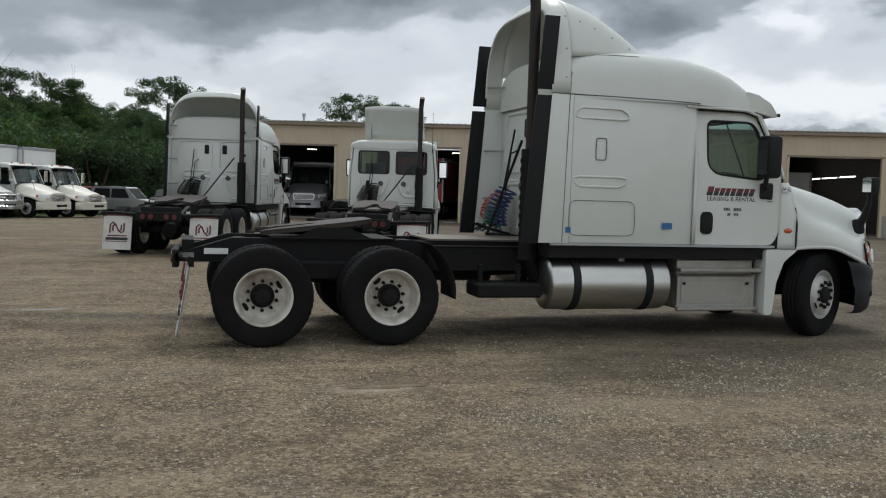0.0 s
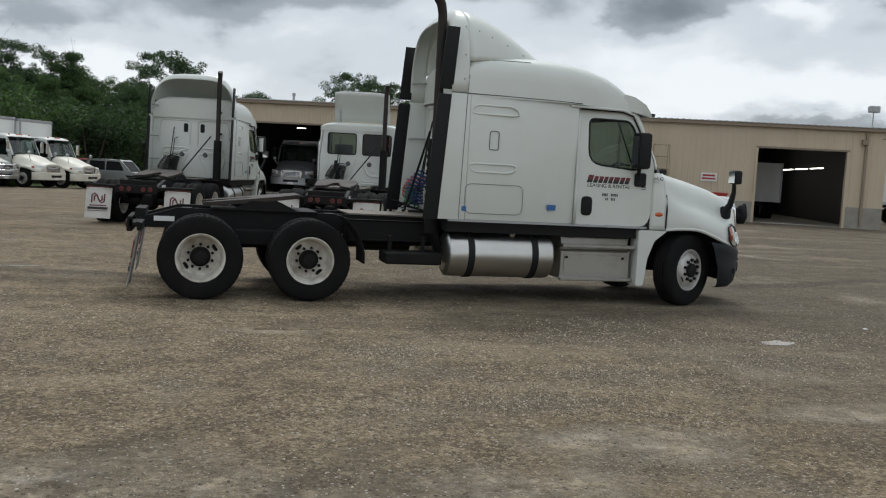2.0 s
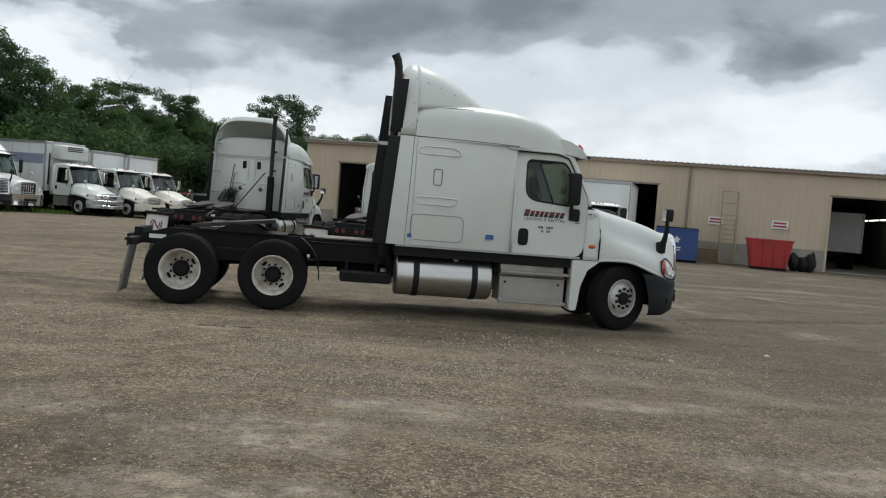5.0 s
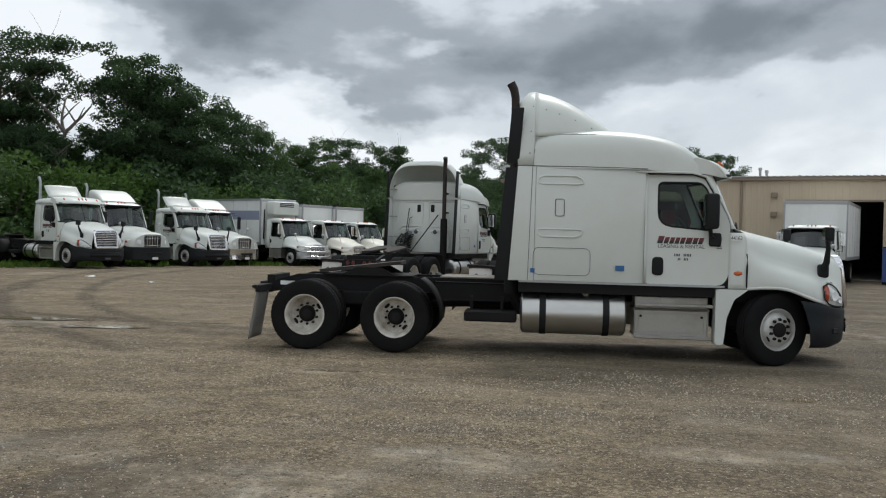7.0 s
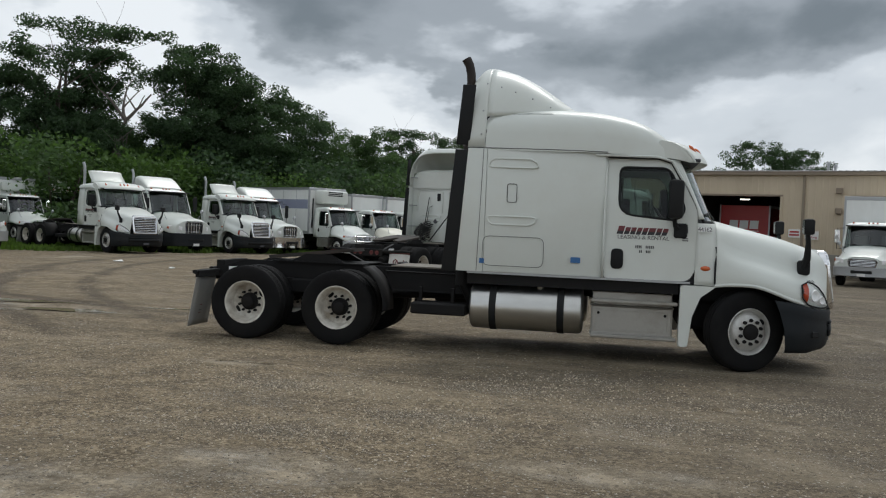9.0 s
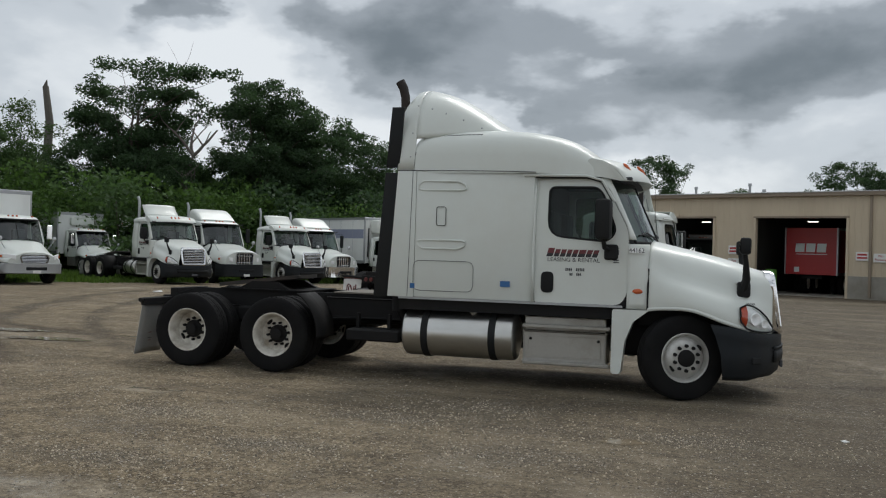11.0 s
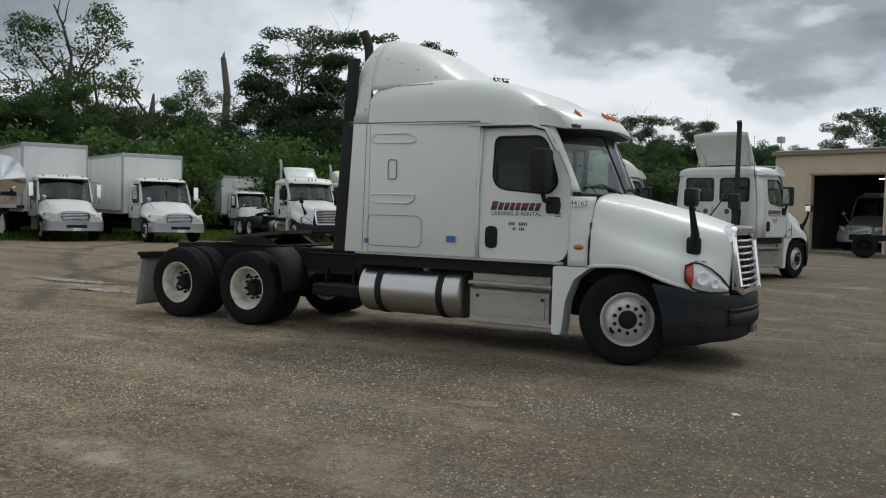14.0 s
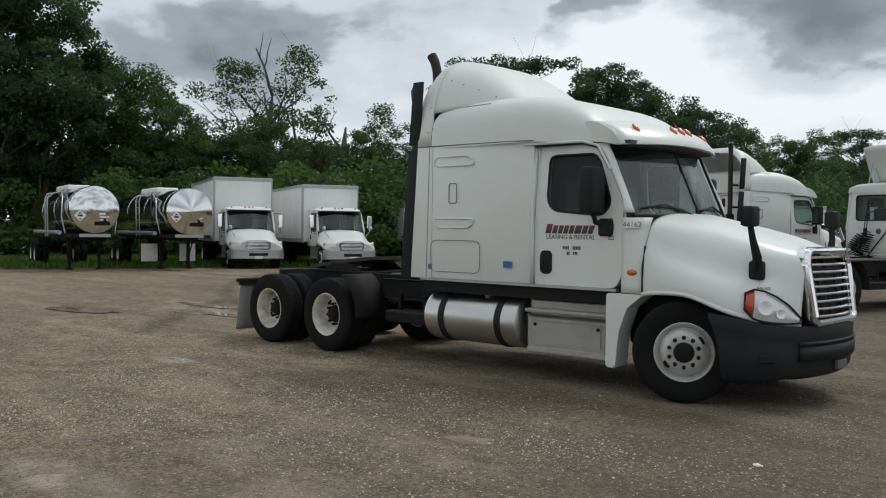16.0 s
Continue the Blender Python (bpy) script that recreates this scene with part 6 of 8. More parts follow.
# ---- other vehicles ----
def box_body(root, x0, x1, half, z0, z1, mat=None, stripe=False):
    """A van body with corner posts, rails and roof cap."""
    bm = B()
    box(bm, x1, x0, -half, half, z0, z1, 0.02)
    body = part("cargo_box", bm, mat or WHITE2, root, "white panelled cargo box")
    for s in (-1, 1):
        for x in (x0, x1):
            bm = B()
            box(bm, x - 0.07, x + 0.012 if x == x0 else x + 0.07, s * half - 0.05, s * half + 0.012 * s + (0.05 if s < 0 else 0.0), z0, z1 + 0.006, 0.012)
            part("corner_post", bm, GALV, body)
        bm = B()
        box(bm, x1 - 0.01, x0 + 0.014, s * (half - 0.03), s * (half + 0.014), z1 - 0.12, z1 + 0.014, 0.01)
        box(bm, x1 - 0.01, x0 + 0.010, s * (half - 0.03), s * (half + 0.012), z0 - 0.02, z0 + 0.14, 0.01)
        part("side_rail", bm, GALV, body)
        if stripe:
            bm = B()
            box(bm, x1 + 0.8, x0 - 0.15, s * (half + 0.002), s * (half + 0.004), z0 + 1.35, z0 + 1.85)
            part("side_stripe", bm, material("grey_blue_stripe", (0.28, 0.30, 0.40), 0.5), body, "", 0)
    bm = B()
    box(bm, x0 - 0.03, x0 + 0.016, -half, half, z1 - 0.14, z1 + 0.016, 0.012)
    part("front_rail", bm, GALV, body)
    for i in range(1, int((x0 - x1) / 1.2)):
        bm = B()
        for s in (-1, 1):
            box(bm, x0 - i * 1.2 - 0.012, x0 - i * 1.2 + 0.012, s * (half + 0.001) - 0.003, s * (half + 0.001) + 0.003, z0 + 0.15, z1 - 0.13)
        tagged(part("panel_seam", bm, GALV, body), kind="stuff")
    return body


def med_truck(m, style="m2", body="box", paint=None, label="", name="box_truck", length=6.6, height=3.75, big=1.0):
    """A bonneted lorry; origin on the ground under the front axle, nose towards +x."""
    paint = paint or WHITE
    intl = style == "intl"
    length, height = length / big, height / big
    root = thing(name, m @ Matrix.Scale(big, 4), label, "truck")
    hino = style == "hino"
    R = 0.50 if intl else 0.46
    k = 1.12 if intl else 1.0
    zr = 2.68 if intl else 2.42
    belt = 1.72 if intl else 1.56
    zb = 1.0 if intl else 0.92
    half = 1.08 if intl else 1.05
    xf = -0.62
    door = round_poly([(-1.72, zb), (-0.72, zb), (xf, zb + 0.2), (xf + 0.0, belt + 0.06), (-0.95, zr - 0.06), (-1.04, zr - 0.02), (-1.72, zr - 0.02)], [0.03, 0.12, 0.1, 0.08, 0.08, 0.05, 0.03])
    win = round_poly([(-1.60, belt), (-0.86, belt - 0.04), (-0.76, belt + 0.06), (-0.96, zr - 0.18), (-1.05, zr - 0.12), (-1.60, zr - 0.12)], 0.08)
    roof = [(-2.02, half - 0.10, zr - 0.04, zr + 0.06), (-1.9, half - 0.05, zr - 0.04, zr + 0.12), (-1.5, half - 0.04, zr - 0.04, zr + 0.15), (-1.15, half - 0.05, zr - 0.04, zr + 0.14), (-0.98, half - 0.08, zr - 0.04, zr + 0.08), (-0.88, half - 0.10, zr - 0.05, zr + 0.0)]
    cab_shell(root, door, win, half, 0.09, belt, -2.0, roof, (-0.56, belt - 0.04, half - 0.09, 0.16), (-0.93, zr - 0.05, half - 0.12, 0.16), paint, zb, None, (-1.66, zb + 0.28, 0.12, 0.2), None)
    for u in (-0.7, -0.15, 0.0, 0.15, 0.7):
        bm = B()
        box(bm, -1.06, -0.98, u * half - 0.03, u * half + 0.03, zr + 0.08, zr + 0.14, 0.012)
        part("marker_lamp", bm, AMBER, root)
    zc, zf = belt + 0.02, (1.24 if not intl else 1.50)
    fx = 0.92 if not intl else 1.15
    fw = 1.10
    ST = [
        (-0.58, [(half + 0.0, zb + 0.05), (half + 0.01, zb + 0.25), (half - 0.03, zc - 0.25), (half - 0.14, zc - 0.06), (0.60, zc + 0.02), (0, zc + 0.05)]),
        (-0.15, [(fw, zb + 0.06), (fw, zb + 0.16), (fw - 0.10, zc - 0.38), (half - 0.26, zc - 0.14), (0.55, zc - 0.06), (0, zc - 0.03)]),
        (0.30, [(fw, zb + 0.0), (fw - 0.01, zb + 0.10), (fw - 0.13, lerp(zc, zf, 0.6) - 0.32), (half - 0.34, lerp(zc, zf, 0.55) - 0.14), (0.5, lerp(zc, zf, 0.55) - 0.05), (0, lerp(zc, zf, 0.55) - 0.02)]),
        (fx - 0.25, [(fw - 0.03, zb - 0.12), (fw - 0.05, zb + 0.0), (fw - 0.16, zf - 0.25), (half - 0.40, zf - 0.08), (0.45, zf + 0.0), (0, zf + 0.02)]),
        (fx, [(fw - 0.16, zb - 0.14), (fw - 0.18, zb - 0.04), (fw - 0.28, zf - 0.28), (half - 0.50, zf - 0.16), (0.38, zf - 0.09), (0, zf - 0.07)]),
    ]
    bm = B()
    rows = [[(x, -y, z) for y, z in pts] + [(x, y, z) for y, z in pts[-2::-1]] for x, pts in ST]
    smooth_sheet(bm, rows, 3, 2)
    hood = part("hood", bm, CREAM if hino else paint, root, "", 60)
    solid(hood, 0.02)
    # nose: grille, lamps
    gz0, gz1, gw = (0.76, 1.10, 0.55) if not intl else (0.60, 1.40, 0.46)
    gx = fx + 0.02
    bm = B()
    outer = round_poly([(-gw * 0.86, gz0), (gw * 0.86, gz0), (gw, gz1 - 0.1), (gw * 0.85, gz1), (-gw * 0.85, gz1), (-gw, gz1 - 0.1)], 0.06)
    inner = round_poly([(-gw * 0.76, gz0 + 0.04), (gw * 0.76, gz0 + 0.04), (gw * 0.9, gz1 - 0.11), (gw * 0.76, gz1 - 0.04), (-gw * 0.76, gz1 - 0.04), (-gw * 0.9, gz1 - 0.11)], 0.05)
    holed_plate(bm, outer, inner, lambda p, d: Vector((gx + 0.01 - d, p[0], p[1])), 0.06)
    gr = part("grille", bm, CHROME, root)
    low = zb - 0.16 if not intl else 0.56
    edge = [(fw - 0.16, low), (fw - 0.17, zb - 0.02), (fw - 0.27, zf - 0.27), (half - 0.48, zf - 0.15), (0.38, zf - 0.08), (0, zf - 0.055)]
    bm = B()
    holed_plate(bm, edge + [(-y, z) for y, z in edge[-2::-1]], outer, lambda p, d: Vector((fx - 0.015 - d, p[0], p[1])), 0.02)
    part("nose_panel", bm, CREAM if hino else paint, hood)
    bm = B()
    box(bm, gx - 0.12, gx - 0.05, -gw * 0.95, gw * 0.95, gz0 - 0.02, gz1 - 0.01)
    part("radiator", bm, BLACK, root)
    n = 4 if hino else 5 if not intl else 3
    for i in range(n):
        z = gz0 + 0.06 + (gz1 - gz0 - 0.1) * i / (n - 0.6)
        bm = B()
        r = 0.022 if hino else 0.011
        tube(bm, [(gx - 0.03, -gw * 0.84, z), (gx + 0.01, 0, z + (0.03 if hino else 0)), (gx - 0.03, gw * 0.84, z)], r, 6)
        part("grille_bar", bm, CHROME, gr)
    if intl:
        for y in (-0.27, -0.135, 0.0, 0.135, 0.27):
            bm = B()
            tube(bm, [(gx - 0.01, y, gz0), (gx - 0.01, y, gz1)], 0.016, 6)
            part("grille_upright", bm, CHROME, gr)
    for s in (-1, 1):
        bm = B()
        rows = [[(fx + 0.05 - 0.42 * u ** 1.6 + 0.02, s * (gw + 0.08 + u * (fw - gw - 0.14)), zb - 0.02 + t * 0.17 + u * 0.06) for t in (0, 0.5, 1)] for u in (0.15, 0.4, 0.7, 1.0)]
        smooth_sheet(bm, rows, 2, 2)
        solid(part("headlamp", bm, REFLECTOR, root, "clear headlamp"), 0.03, 0.0)
        bm = B()
        u = 1.0
        box(bm, fx - 0.42, fx - 0.30, s * (fw - 0.04) - 0.02, s * (fw - 0.04) + 0.02, zb + 0.06, zb + 0.15, 0.015)
        part("turn_lamp", bm, AMBER, root)
    # bumper
    bm = B()
    plan = [(0.56, fw + 0.01), (fx - 0.05, fw - 0.06), (fx + 0.12, fw - 0.32), (fx + 0.20, 0.4), (fx + 0.22, 0.0)]
    full = [(x, -y) for x, y in plan] + [(x, y) for x, y in plan[-2::-1]]
    b0, b1 = (0.40, zb - 0.14) if not intl else (0.32, zb - 0.12)
    rows = [[(x - d, y, z) for d, z in ((0.08, b1), (0.0, b1 - 0.02), (0.01, (b0 + b1) / 2), (0.0, b0 + 0.03), (0.08, b0))] for x, y in full]
    smooth_sheet(bm, rows, 2, 1)
    bmat = CREAM if hino else (BUMPER if intl and body != "day_chrome" else GALV if not intl else CHROME)
    bp = part("bumper", bm, bmat, root)
    bm = B()
    box(bm, fx + 0.14, fx + 0.224, -0.38, 0.38, (b0 + b1) / 2 - 0.06, (b0 + b1) / 2 + 0.06, 0.02)
    part("air_intake", bm, BLACK, bp)
    bm = B()
    box(bm, fx + 0.222, fx + 0.23, -0.15, 0.15, b0 + 0.02, b0 + 0.13)
    part("front_plate", bm, WHITEDECAL, bp)
    # mirrors on tube brackets
    for s in (-1, 1):
        bm = B()
        tube(bm, [(-0.72, s * (half - 0.06), zr - 0.12), (-0.66, s * (half + 0.22), zr - 0.14), (-0.66, s * (half + 0.22), belt - 0.12), (-0.72, s * half, belt - 0.10)], 0.014, 6)
        br = part("mirror_bracket", bm, FRAME, root)
        bm = B()
        box(bm, -0.70, -0.62, s * (half + 0.22) - 0.10, s * (half + 0.22) + 0.10, belt + 0.12, zr - 0.2, 0.02)
        part("mirror_head", bm, CHROME if not intl else BLACK, br)
        bm = B()
        tube(bm, [(0.25, s * 0.78, zc - 0.28), (0.30, s * 0.95, zc - 0.05), (0.30, s * 1.0, zc + 0.05)], 0.012, 6)
        bmesh.ops.create_uvsphere(bm, u_segments=12, v_segments=8, radius=0.085, matrix=Matrix.Translation((0.30, s * 1.0, zc + 0.10)))
        part("hood_mirror", bm, GALV, root)
    # running gear
    rear_x = -1.9 - length * 0.62 if body in ("box", "reefer", "cap") else -4.3
    end = -2.2 - length if body in ("box", "reefer", "cap") else rear_x - 1.6
    bm = B()
    for s in (-1, 1):
        box(bm, end + 0.1, fx - 0.05, s * 0.38, s * 0.46, 0.66, 0.92)
    box(bm, -0.7, 0.8, -0.62, 0.62, 0.42, 1.1, 0.04)
    cyl(bm, (0, -0.85, R), (0, 0.85, R), 0.06, 0.06, 8)
    part("frame_rail", bm, FRAME, root)
    for s in (-1, 1):
        add_wheel(root, "front", 0, s * 0.93, R, s > 0, 0, R, 0.4)
        ax = (rear_x,) if body in ("box", "reefer", "cap", "none") else (rear_x - 0.65, rear_x + 0.65)
        for a in ax:
            add_wheel(root, "rear", a, s * 1.05, R, s > 0, 0, R)
            add_wheel(root, "rear", a, s * 0.73, R, s < 0, 0, R)
        bm = B()
        box(bm, -1.75, -0.80, s * 0.60, s * 1.0, 0.42, zb - 0.03, 0.02)
        part("step_box", bm, STEPALU if not hino else FRAME, root)
    bm = B()
    cyl(bm, (rear_x, -0.9, R), (rear_x, 0.9, R), 0.07, 0.07, 10)
    part("drive_axle", bm, FRAME, root)
    if body in ("box", "reefer", "cap"):
        z0 = 1.08
        bb = box_body(root, -2.22, -2.22 - length, 1.25 / big, z0, height, paint if paint is GREYTRUCK else None, body == "reefer")
        bm = B()
        box(bm, end + 0.2, -2.3, -0.55, 0.55, 0.92, z0)
        for i in range(int(length / 0.5)):
            box(bm, -2.5 - i * 0.5, -2.42 - i * 0.5, -1.05, 1.05, z0 - 0.1, z0)
        tagged(part("body_sill", bm, FRAME, bb), kind="stuff")
        bm = B()
        box(bm, end - 0.02, end + 0.06, -1.0, 1.0, 0.45, 0.58, 0.01)
        part("rear_bumper", bm, FRAME, root)
        if body == "reefer":
            bm = B()
            box(bm, -2.22, -1.55, -0.92, 0.92, height - 0.86, height - 0.12, 0.10, None, 3)
            u = part("cooling_unit", bm, WHITE, bb, "white nose-mounted cooling unit")
            bm = B()
            for z in (height - 0.42, height - 0.33, height - 0.24):
                box(bm, -1.565, -1.54, -0.5, 0.5, z, z + 0.05)
            part("unit_vent", bm, BLACK, u)
            bm = B()
            tube(bm, [(-2.16, -1.05, 3.0), (-2.16, -1.08, 1.4)], 0.035, 8)
            part("drain_pipe", bm, BLACK, bb)
        if body == "cap":
            bm = B()
            box(bm, -2.22, -1.95, -0.7, 0.7, height - 0.75, height - 0.28, 0.08, None, 2)
            part("cooling_unit", bm, WHITE, bb)
    elif body in ("day", "day_chrome"):
        chassis_x = rear_x
        bm = B()
        rows = []
        for x, h, z0, z1 in ((-2.05, 0.96, zr + 0.05, zr + 0.66), (-1.85, 0.95, zr + 0.08, zr + 0.66), (-1.55, 0.93, zr + 0.10, zr + 0.50), (-1.25, 0.90, zr + 0.10, zr + 0.27), (-1.10, 0.88, zr + 0.10, zr + 0.15)):
            rows.append([(x, h * math.copysign(abs(math.cos(a)) ** 0.22, math.cos(a)), z0 + (z1 - z0) * max(0.0, S(a)) ** 0.28) for a in [math.pi * i / 20 for i in range(21)]])
        smooth_sheet(bm, rows, 2, 2)
        solid(part("roof_deflector", bm, paint, root, "rounded white roof deflector", 60), 0.02)
        bm = B()
        tube(bm, [(-2.25, -0.9, 0.9), (-2.25, -0.9, zr + 0.78), (-2.32, -0.92, zr + 0.94)], 0.06, 12)
        part("exhaust_pipe", bm, GALV, root)
        fuel_tank(root, -2.9, -1.85, 0.82, 0.60, 0.28, (-2.7, -2.1), -1)
        fuel_tank(root, -2.9, -1.85, 0.82, 0.60, 0.28, (-2.7, -2.1), 1)
        bm = B()
        box(bm, rear_x - 0.5, rear_x + 0.5, -0.45, 0.45, 1.0, 1.06, 0.02)
        part("coupling_plate", bm, GREASE, root)
    return root


def bull_bar(truck):
    bm = B()
    for z in (0.55, 0.8, 1.05):
        tube(bm, [(0.85, -1.0, z), (1.22, -0.6, z), (1.26, 0, z), (1.22, 0.6, z), (0.85, 1.0, z)], 0.028, 8)
    for y in (-0.7, -0.3, 0.3, 0.7):
        tube(bm, [(1.20, y, 0.5), (1.20, y, 1.1)], 0.025, 8)
    part("bull_bar", bm, CHROME, truck, "bright tubular bull bar")


def tank_trailer(m, cone=False, label=""):
    """A polished tank semi-trailer on its landing legs; origin under its front legs, nose towards +x."""
    root = thing("tank_trailer", m, label, "trailer")
    r, zc, L0 = 1.0, 2.58, 10.5
    bm = B()
    nose = [(0.0, 2.62), (0.5, 2.50), (1.0, 2.32)] if cone else [(0.0, 2.50), (0.45, 2.47), (0.8, 2.40), (0.97, 2.28), (1.0, 2.2)]
    prof = nose + [(r, 1.8), (r, 2.32 - L0), (r * 0.85, 2.2 - L0), (0.0, 2.1 - L0)]
    lathe(bm, [(a, b) for a, b in prof], (0, 0, zc), "x", 40)
    tk = part("tank", bm, STEEL, root, "mirror-polished stainless steel tank", 25)
    for x in (1.75, -1.6, -4.9):
        bm = B()
        lathe(bm, [(r + 0.001, -0.03), (r + 0.014, -0.025), (r + 0.014, 0.025), (r + 0.001, 0.03)], (x, 0, zc), "x", 32)
        part("stiffening_ring", bm, STEEL, tk)
    bm = B()
    box(bm, -7.5, 1.9, -0.5, 0.5, 1.30, 1.55, 0.02)
    box(bm, 0.6, 2.3, -0.95, 0.95, 1.42, 1.56, 0.02)
    for s in (-1, 1):
        box(bm, -7.0, 1.4, s * 0.9 - 0.06, s * 0.9 + 0.06, 1.40, 1.52)
        box(bm, -6.8, -5.9, s * 0.75 - 0.3, s * 0.75 + 0.3, 0.95, 1.30)
    part("underframe", bm, FRAME, root)
    bm = B()
    box(bm, 2.28, 2.32, -0.62, 0.62, 1.44, 1.58, 0.01)
    part("front_board", bm, GALV, root)
    for s in (-1, 1):
        bm = B()
        box(bm, -0.07, 0.07, s * 0.62 - 0.06, s * 0.62 + 0.06, 0.06, 1.4)
        box(bm, -0.14, 0.14, s * 0.62 - 0.12, s * 0.62 + 0.12, 0.0, 0.06)
        tube(bm, [(0.0, s * 0.62, 0.45), (0.8, s * 0.62, 1.4)], 0.03, 6)
        part("landing_leg", bm, FRAME, root)
        for a in (-6.2, -7.5):
            add_wheel(root, "rear", a, s * 1.05, 0.51, s > 0)
            add_wheel(root, "rear", a, s * 0.73, 0.51, s < 0)
        bm = B()
        tube(bm, [(1.3, s * 1.0, 1.6), (1.15, s * 1.12, 2.3), (0.5, s * 0.98, 3.15), (-1.2, s * 0.75, 3.45)], 0.03, 6)
        part("vent_pipe", bm, GALV, root)
        bm = B()
        tube(bm, [(0.4, s * 1.05, 1.75), (0.2, s * 1.15, 2.6), (-0.6, s * 0.9, 3.35), (-1.6, s * 0.6, 3.5)], 0.035, 6)
        part("vent_pipe", bm, BLACK, root)
    # side ladder frame and its hose tray
    for x in (-0.9, -1.5):
        bm = B()
        tube(bm, [(x, -1.35, 1.45), (x, -1.38, 3.1), (x, -1.30, 3.3), (x, -0.55, 3.45)], 0.03, 6)
        part("ladder_rail", bm, GALV, root)
    for k in range(6):
        bm = B()
        tube(bm, [(-0.9, -1.37, 1.65 + 0.28 * k), (-1.5, -1.37, 1.65 + 0.28 * k)], 0.016, 6)
        part("rung", bm, GALV, root)
    bm = B()
    tube(bm, [(1.2, -1.2, 1.62), (-5.8, -1.2, 1.62)], 0.09, 10)
    part("hose_tray", bm, GALV, root)
    bm = B()
    box(bm, -4.2, -1.2, -0.5, 0.5, 3.5, 3.74, 0.05)
    part("spill_box", bm, WHITE2, root)
    bm = B()
    cyl(bm, (2.3, 0.35, zc - 0.35), (2.56, 0.35, zc - 0.45), 0.06, 0.06, 10)
    box(bm, 2.42, 2.52, -0.05, 0.55, zc - 0.65, zc - 0.50)
    part("valve", bm, FRAME, root)
    mk = on_front(2.515 if not cone else 2.50, -0.62, zc - 0.25)
    part("hazard_placard", flat([[(0.0, -0.24), (0.24, 0.0), (0.0, 0.24), (-0.24, 0.0)]], mk), WHITEDECAL, root, "white diamond hazard placard", 0)
    part("placard_print", flat([rect(-0.10, -0.03, 0.20, 0.07), rect(-0.05, 0.08, 0.1, 0.05), rect(-0.03, -0.16, 0.06, 0.06)], mk, 0.006), INK, root, "", 0)
    part("data_label", flat([rect(0.75, 0.05, 0.26, 0.08), rect(0.78, -0.08, 0.36, 0.07), rect(0.78, -0.2, 0.30, 0.06), rect(0.5, 0.55, 0.2, 0.05)], mk), WHITEDECAL, root, "", 0)
    if cone:
        for s in (-1, 1):
            bm = B()
            box(bm, -0.22, -0.19, s * 0.86 - 0.58, s * 0.86 + 0.14, 0.34, 1.14)
            part("white_splash_panel", bm, FLAPWHITE, root)
    return root


def semi_trailer(m, length, mat, label, z0=1.15, z1=4.0, wheels=True):
    root = thing("semi_trailer", m, label, "trailer")
    box_body(root, length / 2, -length / 2, 1.29, z0, z1, mat)
    bm = B()
    box(bm, -length / 2 + 0.2, length / 2 - 0.3, -0.5, 0.5, z0 - 0.2, z0)
    for s in (-1, 1):
        box(bm, length / 2 - 3.2, length / 2 - 3.06, s * 0.7 - 0.07, s * 0.7 + 0.07, 0.0, z0 - 0.1)
    part("underframe", bm, FRAME, root)
    if wheels:
        for a in (-length / 2 + 1.6, -length / 2 + 2.9):
            for s in (-1, 1):
                add_wheel(root, "rear", a, s * 1.06, 0.51, s > 0)
                add_wheel(root, "rear", a, s * 0.74, 0.51, s < 0)
    return root


